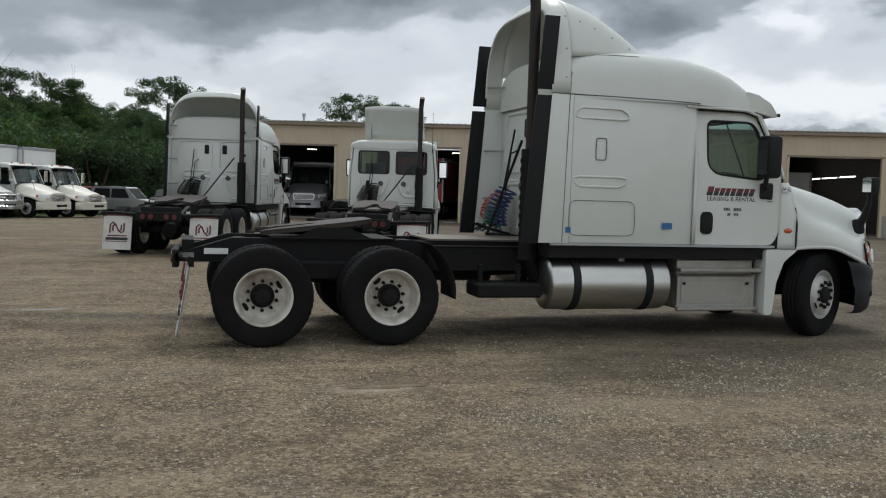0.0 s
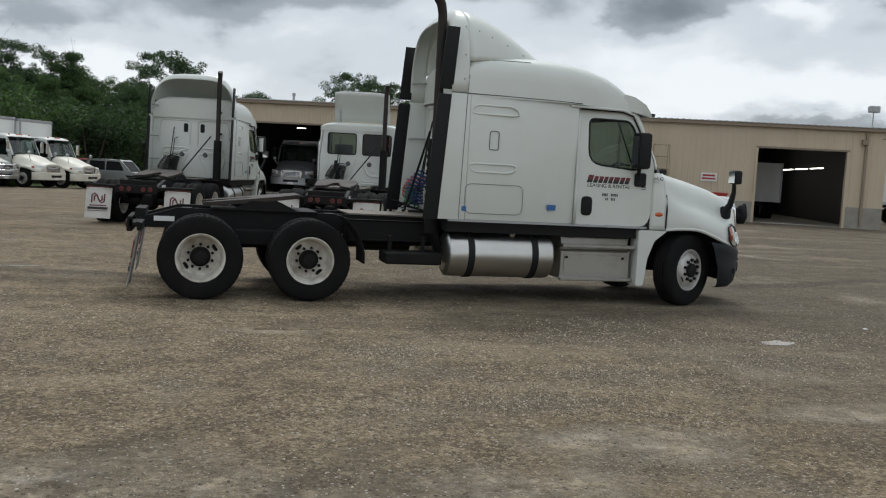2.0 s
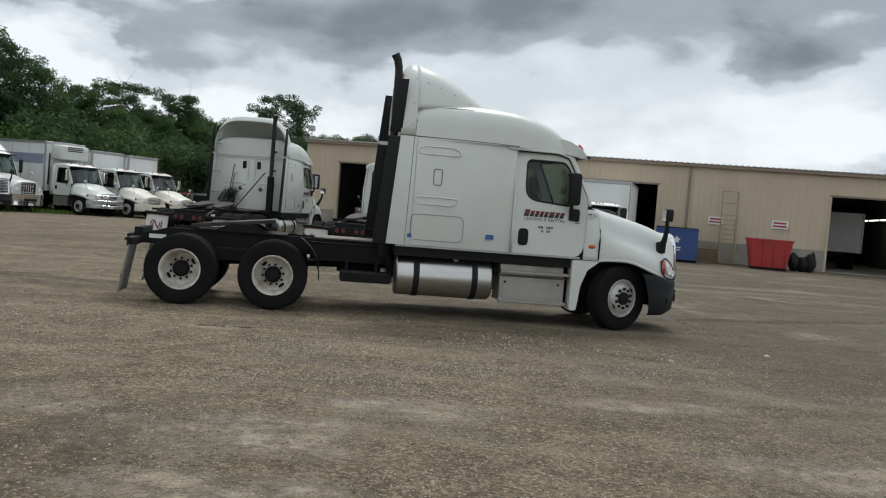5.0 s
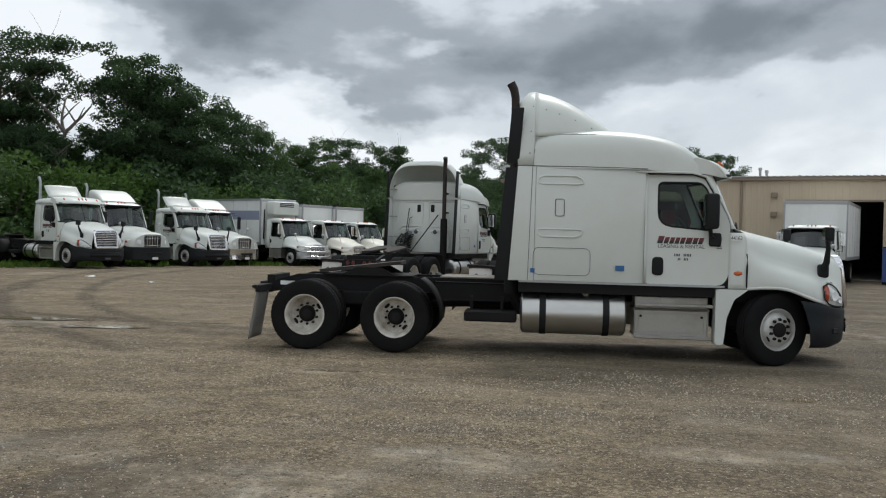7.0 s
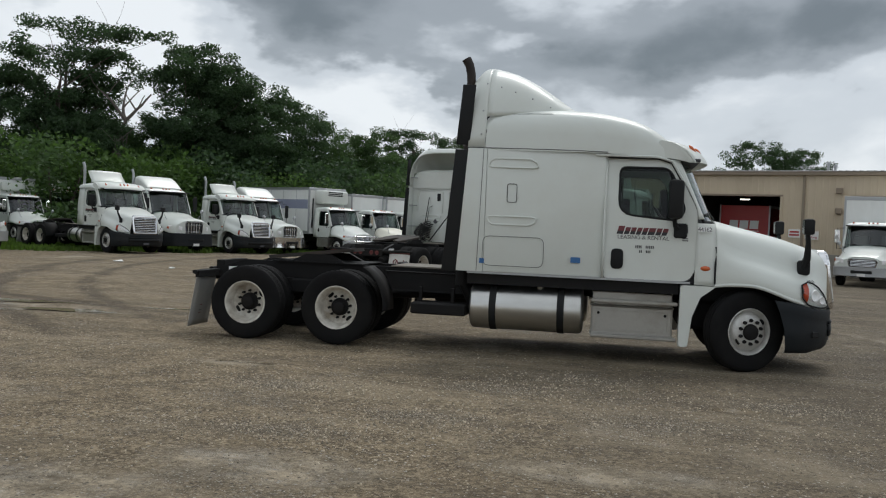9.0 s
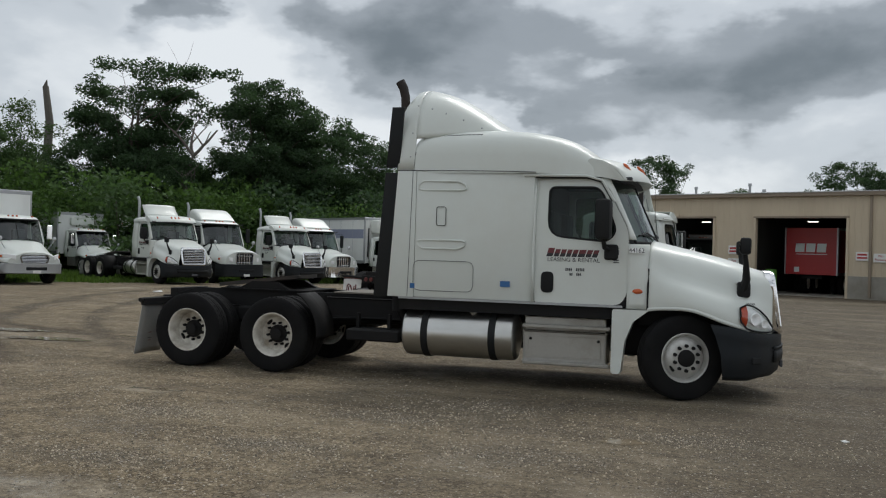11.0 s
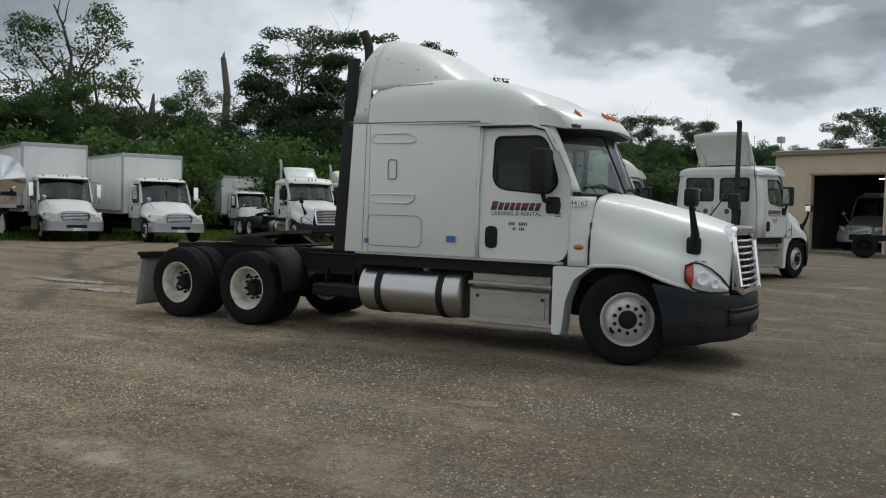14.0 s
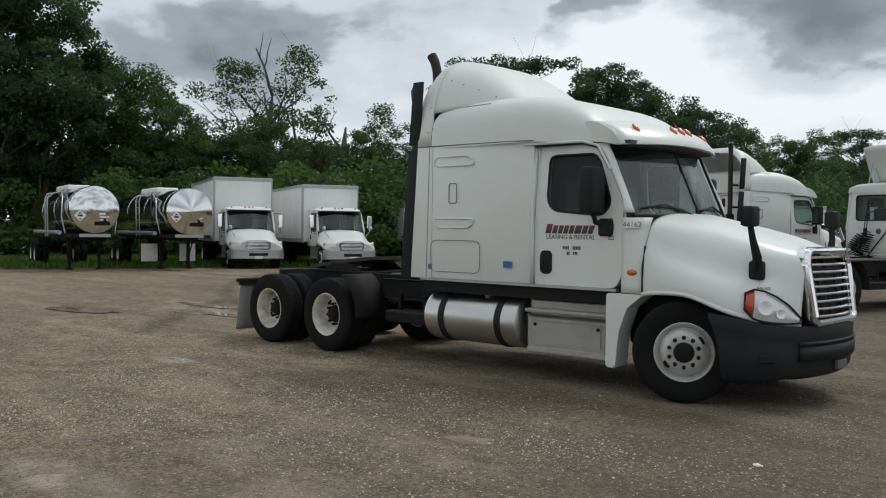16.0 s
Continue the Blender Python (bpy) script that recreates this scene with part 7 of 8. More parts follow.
def parked_car(m, paint, suv=True, label=""):
    root = thing("car", m, label, "car")
    h = 1.72 if suv else 1.45
    low = [(-2.2, 0.35), (-2.25, 0.70), (-2.15, 0.98), (1.0, 1.0), (2.05, 0.86), (2.2, 0.6), (2.15, 0.32)]
    bm = B()
    prism(bm, round_poly(low, 0.12), -0.88, 0.88, "y", 0.05)
    part("body", bm, paint, root)
    up = [(-2.05, 0.97), (-1.92 if suv else -1.5, h - 0.05), (-1.4, h), (0.25, h - 0.02), (0.95, 0.98)]
    bm = B()
    rows = [[(x, s, z) for x, z in round_poly(up, 0.10)] for s in (-0.78, 0.78)]
    loft(bm, [[Vector(p) for p in r] for r in rows], True, True)
    part("cabin", bm, paint, root)
    for s in (-1, 1):
        for x0, x1 in ((-1.78, -0.75), (-0.68, 0.50)):
            bm = B()
            prism(bm, round_poly([(x0, 1.04), (x1, 1.04), (x1 - (0.3 if x1 > 0 else 0), h - 0.13), (x0 + 0.06, h - 0.13)], 0.05), s * 0.782, s * 0.79, "y")
            part("side_window", bm, BLACK, root)
        for a in (-1.35, 1.35):
            add_wheel(root, "front", a, s * 0.80, 0.36, s > 0, 0, 0.36)
        bm = B()
        box(bm, -2.27, -2.18, s * 0.7 - 0.1, s * 0.7 + 0.1, 0.75, 1.0, 0.02)
        part("tail_lamp", bm, REDLENS, root)
    bm = B()
    box(bm, -2.06, -1.99, -0.6, 0.6, 1.1, h - 0.16, 0.02, Matrix.Identity(4))
    part("rear_window", bm, BLACK, root)
    bm = B()
    slope = Vector((h - 1.0, 0, 0.70)).normalized() * 0.012
    loft(bm, [[Vector((0.90, -0.68, 1.02)) + slope, Vector((0.90, 0.68, 1.02)) + slope, Vector((0.36, 0.64, h - 0.10)) + slope, Vector((0.36, -0.64, h - 0.10)) + slope],
              [Vector((0.88, -0.68, 1.01)), Vector((0.88, 0.68, 1.01)), Vector((0.34, 0.64, h - 0.11)), Vector((0.34, -0.64, h - 0.11))]], True, True)
    part("windscreen", bm, BLACK, root)
    for s in (-1, 1):
        bm = B()
        box(bm, 2.06, 2.17, s * 0.62 - 0.16, s * 0.62 + 0.16, 0.66, 0.80, 0.03)
        part("headlamp", bm, REFLECTOR, root)
    bm = B()
    box(bm, 2.12, 2.20, -0.42, 0.42, 0.52, 0.76, 0.02)
    part("grille", bm, BLACK, root)
    return root


# ---- building ----
BM = pose(2.0, 48.5, 0, 0, 0, -23.5)
LEN, DEEP, EAVE, DOOR = 34.3, 26.0, 4.80, 3.75
BAYS = [(1.99, 5.80), (7.90, 12.28), (15.45, 19.85), (28.15, 32.50)]
bld = thing("workshop_building", BM, "long tan metal-clad workshop with open bay doors", "building", kind="structure")


def ribbed(bm, s0, s1, y, z0, z1, pitch=0.30):
    """Ribbed cladding between two stations, ribs proud towards -y."""
    xs = [s0]
    x = math.ceil(s0 / pitch) * pitch
    prof = []
    while x < s1 - 0.02:
        for dx, d in ((-0.045, 0.0), (-0.022, 0.011), (0.022, 0.011), (0.045, 0.0)):
            if s0 < x + dx < s1:
                prof.append((x + dx, d))
        x += pitch
    prof = [(s0, 0.0)] + prof + [(s1, 0.0)]
    loft(bm, [[Vector((a, y - d, z0)) for a, d in prof], [Vector((a, y - d, z1)) for a, d in prof]], False, False)


edges = [0.0] + [v for b in BAYS for v in b] + [LEN]
for i in range(0, len(edges), 2):
    s0, s1 = edges[i], edges[i + 1]
    bm = B()
    ribbed(bm, s0, s1, 0.0, 1.05, EAVE)
    part("wall_panel", bm, TAN, bld, "", 20)
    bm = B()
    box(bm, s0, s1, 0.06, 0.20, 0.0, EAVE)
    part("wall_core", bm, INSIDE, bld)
    bm = B()
    box(bm, s0, s1, -0.05, 0.06, -0.05, 1.05, 0.01)
    part("concrete_plinth", bm, CONCRETE, bld)
for s0, s1 in BAYS:
    bm = B()
    ribbed(bm, s0, s1, 0.0, DOOR, EAVE)
    part("wall_panel", bm, TAN, bld, "", 20)
    bm = B()
    box(bm, s0, s1, 0.06, 0.20, DOOR, EAVE)
    part("wall_core", bm, INSIDE, bld)
    for x in (s0, s1):
        bm = B()
        box(bm, x - 0.06, x + 0.06, -0.065, 0.22, 0.0, DOOR + 0.06, 0.008)
        part("door_jamb", bm, TAN, bld)
    bm = B()
    box(bm, s0 - 0.06, s1 + 0.06, -0.07, 0.22, DOOR - 0.004, DOOR + 0.09, 0.008)
    part("door_head", bm, TRIMBROWN, bld)
    bm = B()
    for k in range(4):
        box(bm, s0 + 0.05, s1 - 0.05, 0.3 + k * 0.62, 0.88 + k * 0.62, DOOR + 0.10, DOOR + 0.14)
    part("raised_door", bm, GALV, bld)
bm = B()
box(bm, -0.10, LEN + 0.10, -0.22, 0.02, EAVE - 0.02, EAVE + 0.16, 0.01)
part("eave_trim", bm, TRIMBROWN, bld, "brown metal eave trim")
bm = B()
prof = []
for i in range(int(LEN / 0.30)):
    x = i * 0.30
    for dx, d in ((0.0, 0.0), (0.12, 0.0), (0.145, 0.045), (0.185, 0.045), (0.21, 0.0)):
        prof.append((x + dx, d))
loft(bm, [[Vector((a, -0.26, EAVE + 0.165 + d)) for a, d in prof], [Vector((a, DEEP / 2, EAVE + 0.9 + d)) for a, d in prof], [Vector((a, DEEP, EAVE + 0.165 + d)) for a, d in prof]], False, False)
solid(part("roof", bm, ROOFMETAL, bld, "ribbed grey metal roof", 20), 0.01)
bm = B()
box(bm, -0.02, 0.18, 0.02, DEEP, 0.0, EAVE)
box(bm, LEN - 0.18, LEN + 0.02, 0.02, DEEP, 0.0, EAVE)
part("end_wall", bm, TAN, bld)
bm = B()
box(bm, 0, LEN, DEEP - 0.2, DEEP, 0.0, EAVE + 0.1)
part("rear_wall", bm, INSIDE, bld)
bm = B()
box(bm, 0.2, LEN - 0.2, 0.2, DEEP - 0.2, 0.0, 0.03)
part("shop_floor", bm, CONCRETE, bld)
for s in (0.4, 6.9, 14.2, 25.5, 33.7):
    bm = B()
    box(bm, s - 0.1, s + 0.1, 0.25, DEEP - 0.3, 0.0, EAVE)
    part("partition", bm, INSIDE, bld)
for s in (21.36, 33.3, 13.3):
    bm = B()
    box(bm, s - 0.06, s + 0.06, -0.11, -0.03, 0.1, EAVE - 0.02, 0.01)
    part("downpipe", bm, TRIMBROWN, bld)
for s, yy in ((3.1, 5.0), (5.0, 5.5), (3.9, 9.0), (9.2, 4.5), (11.4, 5.5)):
    bm = B()
    box(bm, s - 0.25, s + 0.25, yy, yy + 0.12, DOOR + 0.0, DOOR + 0.05)
    part("strip_lamp", bm, LAMPGLOW, bld, "lit fluorescent ceiling lamp")
for k in range(4):
    bm = B()
    box(bm, 32.1, 32.2, 3.0 + k * 3.2, 5.4 + k * 3.2, 2.95, 3.01)
    part("strip_lamp", bm, LAMPGLOW, bld, "lit fluorescent strip lamp")
for s, yy, h in ((2.9, 4.0, 0.5), (5.8, 4.5, 0.65), (6.4, 5.0, 0.35), (13.1, 6.0, 0.7), (13.45, 6.0, 0.55), (15.2, 6.0, 0.25)):
    bm = B()
    cyl(bm, (s, yy, EAVE + 0.2), (s, yy, EAVE + 0.3 + h), 0.07, 0.07, 12)
    cyl(bm, (s, yy, EAVE + 0.28 + h), (s, yy, EAVE + 0.42 + h), 0.11, 0.09, 12)
    part("roof_vent", bm, GALV, bld)
for s, up, wide in ((0.05, 0.66, 0.17), (33.6, 0.95, 0.26)):
    bm = B()
    tube(bm, [(s, 0.35, EAVE + 0.1), (s, 0.35, EAVE + up)], 0.03, 8)
    box(bm, s - wide, s + wide, 0.15, 0.47, EAVE + up, EAVE + up + 0.33, 0.04)
    part("flood_lamp", bm, GALV, bld, "grey flood lamp on a short mast")
for s, z in ((14.9, 4.05), (31.0 + 2.2, 4.25), (14.9, 3.1)):
    bm = B()
    box(bm, s - 0.15, s + 0.15, -0.22, -0.03, z - 0.14, z + 0.14, 0.03)
    part("wall_fixture", bm, TRIMBROWN, bld)
bm = B()
tube(bm, [(LEN - 0.3, -0.1, EAVE - 0.35), (LEN + 12, -3.0, EAVE + 0.1), (LEN + 40, -12, EAVE + 1.3)], 0.015, 5)
part("service_cable", bm, BLACK, bld)


def wall_sign(s, z, w, h, red=True, words=""):
    r = thing("wall_sign", BM @ pose(s, -0.075, z), "white sign with red print on the wall", "sign", "signs on the workshop wall")
    bm = B()
    box(bm, -w / 2, w / 2, 0.0, 0.02, -h / 2, h / 2, 0.004)
    part("sign_board", bm, WHITEDECAL, r)
    if words:
        for k, wd in enumerate(words.split("|")):
            text_mesh("sign_text", wd, h * 0.42, HOSE_R, on_right(0, -0.003, h * (0.22 - 0.44 * k)), r)
    else:
        part("print_bar", flat([rect(-w * 0.38, h * 0.08, w * 0.76, h * 0.22), rect(-w * 0.42, -h * 0.28, w * 0.84, h * 0.2)], on_right(0, -0.001, 0), 0.003), HOSE_R, r, "", 0)


wall_sign(6.9, 1.52, 0.62, 0.42, words="No|Parking")
wall_sign(6.9, 2.16, 0.60, 0.42)
wall_sign(22.79, 2.13, 0.72, 0.40)
wall_sign(25.9, 2.16, 0.80, 0.42)
wall_sign(12.95, 1.98, 0.55, 0.40)
wall_sign(13.75, 1.92, 0.62, 0.40, words="No|Parking")


def W(s, y, z=0.0, rz=0.0):
    return BM @ pose(s, y, z, 0, 0, rz)


def waste_bin(m, mat, w, d, h, taper, label, logo=False):
    r = thing("waste_bin", m, label, "waste bin")
    bm = B()
    k = taper
    ring = lambda z, g: [Vector((-w / 2 + g, -d / 2 + g * 0.3, z)), Vector((w / 2 - g, -d / 2 + g * 0.3, z)), Vector((w / 2 - g, d / 2, z)), Vector((-w / 2 + g, d / 2, z))]
    loft(bm, [ring(0.12, k), ring(h, 0.0)], True, True)
    b = part("bin_body", bm, mat, r)
    bm = B()
    box(bm, -w / 2 - 0.03, w / 2 + 0.03, -d / 2 - 0.03, d / 2 + 0.03, h - 0.08, h + 0.0, 0.01)
    part("rim_channel", bm, mat, b)
    for i in range(4):
        x = lerp(-w / 2 + 0.25, w / 2 - 0.25, i / 3)
        bm = B()
        prism(bm, [(x - 0.04, 0.15), (x + 0.04, 0.15), (x + 0.04, h - 0.08), (x - 0.04, h - 0.08)], -d / 2 - 0.02, -d / 2 + 0.03, "y")
        if not logo:
            part("stiffener", bm, mat, b)
        else:
            bm.free()
    bm = B()
    box(bm, -w / 2 + k, w / 2 - k, -d / 2 + 0.1, d / 2 - 0.1, 0.0, 0.12)
    part("skid", bm, FRAME, r)
    if logo:
        bm = B()
        box(bm, -w / 2, w / 2, -d / 2, d / 2, h, h + 0.06, 0.02)
        part("lid", bm, BLACK, r, "black plastic lid")
        star = []
        for i in range(10):
            a, q = math.pi / 2 + i * math.pi / 5, 0.20 if i % 2 == 0 else 0.10
            star.append((q * math.cos(a), 0.18 + q * math.sin(a)))
        part("star_mark", flat([star, rect(-0.22, -0.22, 0.44, 0.06), rect(-0.18, -0.33, 0.36, 0.05)], on_right(0, -d / 2 - 0.002, h * 0.55)), WHITEDECAL, r, "", 0)
    return r


waste_bin(W(21.0, -3.2), BINBLUE, 1.95, 1.7, 1.58, 0.0, "blue steel waste bin with black lid", True)
waste_bin(W(25.2, -3.2), BINRED, 2.0, 1.7, 1.42, 0.22, "open red steel waste bin with sloped sides")
for dx, h in ((0, 1.15), (0.55, 1.0), (1.0, 1.2)):
    bm = B()
    bmesh.ops.create_icosphere(bm, subdivisions=3, radius=0.5)
    for v in bm.verts:
        q = 1 + 0.25 * noise.noise(v.co * 2.2 + Vector((dx * 5, 0, 0)))
        v.co = Vector((v.co.x * 0.75 * q, v.co.y * 0.8 * q, (v.co.z + 0.5) * h * q if v.co.z > -0.4 else 0.0))
    o = part("rubbish_sack", bm, BLACK)
    o.matrix_basis = W(26.45 + dx * 0.7, -2.6) @ Matrix.Scale(0.75, 4)
    tagged(o, "full black rubbish sack on the ground by the wall", "rubbish sack", "sacks by the red bin")
# pallets
for j in range(5):
    pr = thing("pallet", W(22.5, -1.2, 0.142 * j, random.Random(j).uniform(-4, 4)), "weathered wooden pallet in a low stack", "pallet", "stacked pallets")
    for i in range(6):
        bm = B()
        box(bm, -0.5 + i * 0.18, -0.40 + i * 0.18, -0.5, 0.5, 0.115, 0.14)
        part("board", bm, WOODOLD, pr)
    for y in (-0.45, 0.0, 0.45):
        bm = B()
        box(bm, -0.5, 0.5, y - 0.04, y + 0.04, 0.0, 0.115)
        part("bearer", bm, WOODOLD, pr)
# rolling ladder
lad = thing("rolling_ladder", W(23.4, -1.3), "tall faded yellow rolling warehouse ladder", "ladder")
for s in (-1, 1):
    bm = B()
    tube(bm, [(s * 0.36, -0.75, 0.05), (s * 0.36, 0.35, 2.45)], 0.025, 6)
    tube(bm, [(s * 0.36, 0.35, 3.65), (s * 0.36, 0.85, 3.65), (s * 0.36, 0.85, 0.05), (s * 0.36, -0.75, 0.05)], 0.022, 6)
    tube(bm, [(s * 0.38, -0.72, 0.9), (s * 0.38, 0.35, 3.3), (s * 0.38, 0.35, 3.65)], 0.020, 6)
    tube(bm, [(s * 0.36, 0.35, 2.4), (s * 0.36, 0.85, 0.6)], 0.016, 6)
    part("ladder_side", bm, LADDERY, lad)
for k in range(10):
    t = (k + 1) / 10
    bm = B()
    box(bm, -0.36, 0.36, -0.80 + 1.1 * t, -0.62 + 1.1 * t, 0.05 + 2.4 * t - 0.03, 0.05 + 2.4 * t)
    part("tread", bm, LADDERY, lad)
for z in (3.05, 3.63):
    bm = B()
    tube(bm, [(-0.36, 0.85, z), (0.36, 0.85, z)], 0.02, 6)
    part("guard_rail", bm, LADDERY, lad)

# vehicles in and by the bays
med_truck(W(17.55, -8.2, 0, -90), "m2", "box", WHITE, "white box truck half out of a workshop bay", "box_truck", 6.0, 3.5, 0.96)
med_truck(W(3.5, 2.9, 0.03, -84), "m2", "box", GREYTRUCK, "grey lorry inside a dim workshop bay", "box_truck", 5.0, 3.0, 1.12)
rt = semi_trailer(W(9.75, 9.2, 0.03, 90), 13.0, TRAILRED, "red box trailer backed into a workshop bay", 0.98, 3.35)
mk = on_rear(-6.52, 0.0, 2.02)
part("white_logo_block", flat([rect(-0.78, 0.10, 0.45, 0.44, 0.03), rect(-0.25, 0.10, 0.45, 0.44, 0.03), rect(0.28, 0.10, 0.45, 0.44, 0.03)], mk), WHITEDECAL, rt, "", 0)
part("white_print_bar", flat([rect(-0.72, -0.02, 1.5, 0.035), rect(-0.82, -0.92, 0.26, 0.26)], mk), WHITEDECAL, rt, "", 0)
semi_trailer(W(29.5, 12.5, 0, 90), 13.0, WHITE2, "pale box trailer standing inside a dark bay", 1.0, 3.2)
cc = thing("cab_chassis", W(8.5, -2.6, 0, 206), "bare lorry chassis standing against the workshop wall", "truck chassis")
bm = B()
for s in (-1, 1):
    box(bm, -0.7, 2.6, s * 0.38, s * 0.46, 0.72, 0.96)
for x in (-0.6, 0.5, 1.4, 2.4):
    box(bm, x, x + 0.1, -0.4, 0.4, 0.75, 0.95)
box(bm, -0.4, 0.6, -0.45, 0.45, 0.96, 1.12, 0.03)
cyl(bm, (0, -0.9, 0.5), (0, 0.9, 0.5), 0.09, 0.09, 10)
part("frame_rail", bm, FRAME, cc)
for s in (-1, 1):
    for a in (0.0, 1.95):
        add_wheel(cc, "dark", a, s * 1.05, 0.50, s > 0)
        add_wheel(cc, "dark", a, s * 0.73, 0.50, s < 0)
dr = thing("drum", W(8.3, 1.2, 0.03), "green plastic drum just inside the bay", "drum")
bm = B()
lathe(bm, [(0.0, 0.0), (0.30, 0.0), (0.31, 0.3), (0.30, 0.6), (0.31, 0.9), (0.28, 1.2), (0.0, 1.22)], (0, 0, 0), "z", 20)
part("drum_shell", bm, GREENBAG, dr)

# white trailer beyond the workshop
et = semi_trailer(pose(48.4, 41.1, 0, 0, 0, -24), 16.2, WHITE2, "long white box trailer with dark brush-script mark", 1.2, 4.05)
mk = on_right(-6.3, -1.295, 2.7)
part("dark_logo_block", flat([rect(-0.35, -0.75, 0.75, 1.6)], mk), SEATMAT, et, "", 0)
part("white_logo_letter", flat([rect(-0.15, -0.5, 0.16, 1.1), rect(-0.15, -0.5, 0.42, 0.18)], mk, 0.006), WHITEDECAL, et, "", 0)
bm = B()
for i, (x, h) in enumerate(((0.9, 0.9), (1.3, 0.6), (1.55, 0.75), (1.8, 0.6), (2.15, 0.45), (2.5, 0.75), (2.85, 0.45), (3.2, 0.45), (3.9, 0.95), (4.3, 0.45), (4.7, 0.6), (5.1, 0.6), (5.5, 0.45), (5.8, 0.7), (6.1, 0.7))):
    tube(bm, [Vector((-6.3 + x, -1.30, 2.45)), Vector((-6.3 + x + 0.04, -1.30, 2.45 + h * 0.6)), Vector((-6.3 + x + 0.12, -1.30, 2.45 + h))], 0.035, 5)
part("brush_script_bar", bm, INK, et)
part("small_print_bar", flat([rect(0.9, -0.95, 2.2, 0.16), rect(3.4, -0.95, 1.2, 0.16)], mk), SEATMAT, et, "", 0)
lp = thing("light_pole", pose(47.5, 46.5, 0), "tall slim yard light pole with two heads", "light pole")
bm = B()
cyl(bm, (0, 0, 0), (0, 0, 8.6), 0.14, 0.09, 12)
part("pole", bm, FRAME, lp)
for s in (-1, 1):
    bm = B()
    tube(bm, [(0, 0, 8.5), (s * 0.5, 0, 8.6)], 0.04, 8)
    box(bm, s * 0.75 - 0.3, s * 0.75 + 0.3, -0.2, 0.2, 8.6, 8.85, 0.06)
    part("lamp_head", bm, GALV, lp)

# ---- tractors behind ----
tractor(pose(-0.09, 20.41, 0.08, 0, 0, 72.5), True, 0.0, "white sleeper tractor seen from behind, weathered deck", True, True)
c_truck = tractor(pose(3.88, 18.89, 0.08, 0, 0, 72), False, 0.0, "white day cab tractor parked before the workshop", True, True)

# ---- parked row along the trees ----
RD = -28.0


def row_day_cab(m, label):
    """A day cab with a lower roof plate and a bright stack."""
    o = copy_thing(c_truck, m @ pose(-5.77, 0, 0))
    for c in o.children:
        if c.name.startswith("roof_deflector"):
            c.matrix_basis = Matrix.Translation((0, 0, 2.80)) @ Matrix.Diagonal((1, 1, 0.62, 1)) @ Matrix.Translation((0, 0, -2.80))
        elif c.name.startswith("exhaust_pipe"):
            c.data = BRIGHT_STACK
            c["label"] = "bright galvanised exhaust stack with bent tip"
    return tagged(o, label, "truck", "day cab tractors in the row")


BRIGHT_STACK = next(c for c in c_truck.children if c.name.startswith("exhaust_pipe")).data.copy()
BRIGHT_STACK.materials[0] = GALV
for v in BRIGHT_STACK.vertices:
    v.co.z = 0.9 + (v.co.z - 0.9) * 0.94
day_lab = "white day cab tractor parked in a row by the trees"
fa = lambda x, y, rz=RD: pose(x, y, relief(x, y), 0, 0, rz)
for x, y in ((-13.75, 30.7), (-11.85, 37.9)):
    row_day_cab(fa(x, y), day_lab)
row_day_cab(fa(-24.0, 42.2), "white day cab tractor parked behind the row")
med_truck(fa(-13.6, 34.35), "intl", "day", WHITE, "white conventional tractor with rounded roof deflector", "day_cab_truck")
med_truck(fa(-11.7, 41.0), "intl", "day_chrome", WHITE, "white conventional tractor with chrome bumper", "day_cab_truck")
mr = med_truck(fa(-8.45, 43.9, -33), "m2", "reefer", WHITE, "white refrigerated box truck with a grey side stripe", "box_truck", 7.2, 3.58)
bull_bar(mr)
med_truck(fa(-6.65, 46.15), "hino", "box", WHITE, "white box truck with cream bonnet", "box_truck", 6.6, 3.4)
med_truck(fa(-5.2, 48.3), "hino", "box", WHITE, "white box truck with cream bonnet", "box_truck", 6.6, 3.4)
med_truck(fa(-9.6, 76.0), "intl", "day", BLUETRUCK, "light blue conventional tractor at the row's end", "day_cab_truck")
med_truck(fa(-19.8, 22.9, -24), "m2", "box", WHITE, "white box truck parked on the grass verge", "box_truck", 7.0, 3.84)
med_truck(fa(-17.2, 25.65, -24), "m2", "box", WHITE, "white box truck parked on the grass verge", "box_truck", 7.0, 3.56)
med_truck(fa(-23.1, 37.5, -24), "m2", "cap", WHITE, "white box truck with a cooling unit on its nose", "box_truck", 5.6, 3.14, 0.9)
tank_trailer(fa(-22.0, 16.75, -15) @ Matrix.Scale(0.87, 4), False, "polished steel tank trailer standing on its legs")
tank_trailer(fa(-20.85, 19.9, -15) @ Matrix.Scale(0.87, 4), True, "polished steel tank trailer with conical front end")
parked_car(pose(-3.5, 58.2, relief(-3.5, 58.2), 0, 0, -22), GALV, True, "silver estate car parked by the trees")
parked_car(pose(-5.8, 59.5, relief(-5.8, 59.5), 0, 0, -110), CARRED, True, "dark red car parked by the trees")
parked_car(pose(-1.0, 58.6, relief(-1.0, 58.6), 0, 0, -100), BLACK, False, "dark car parked by the trees")


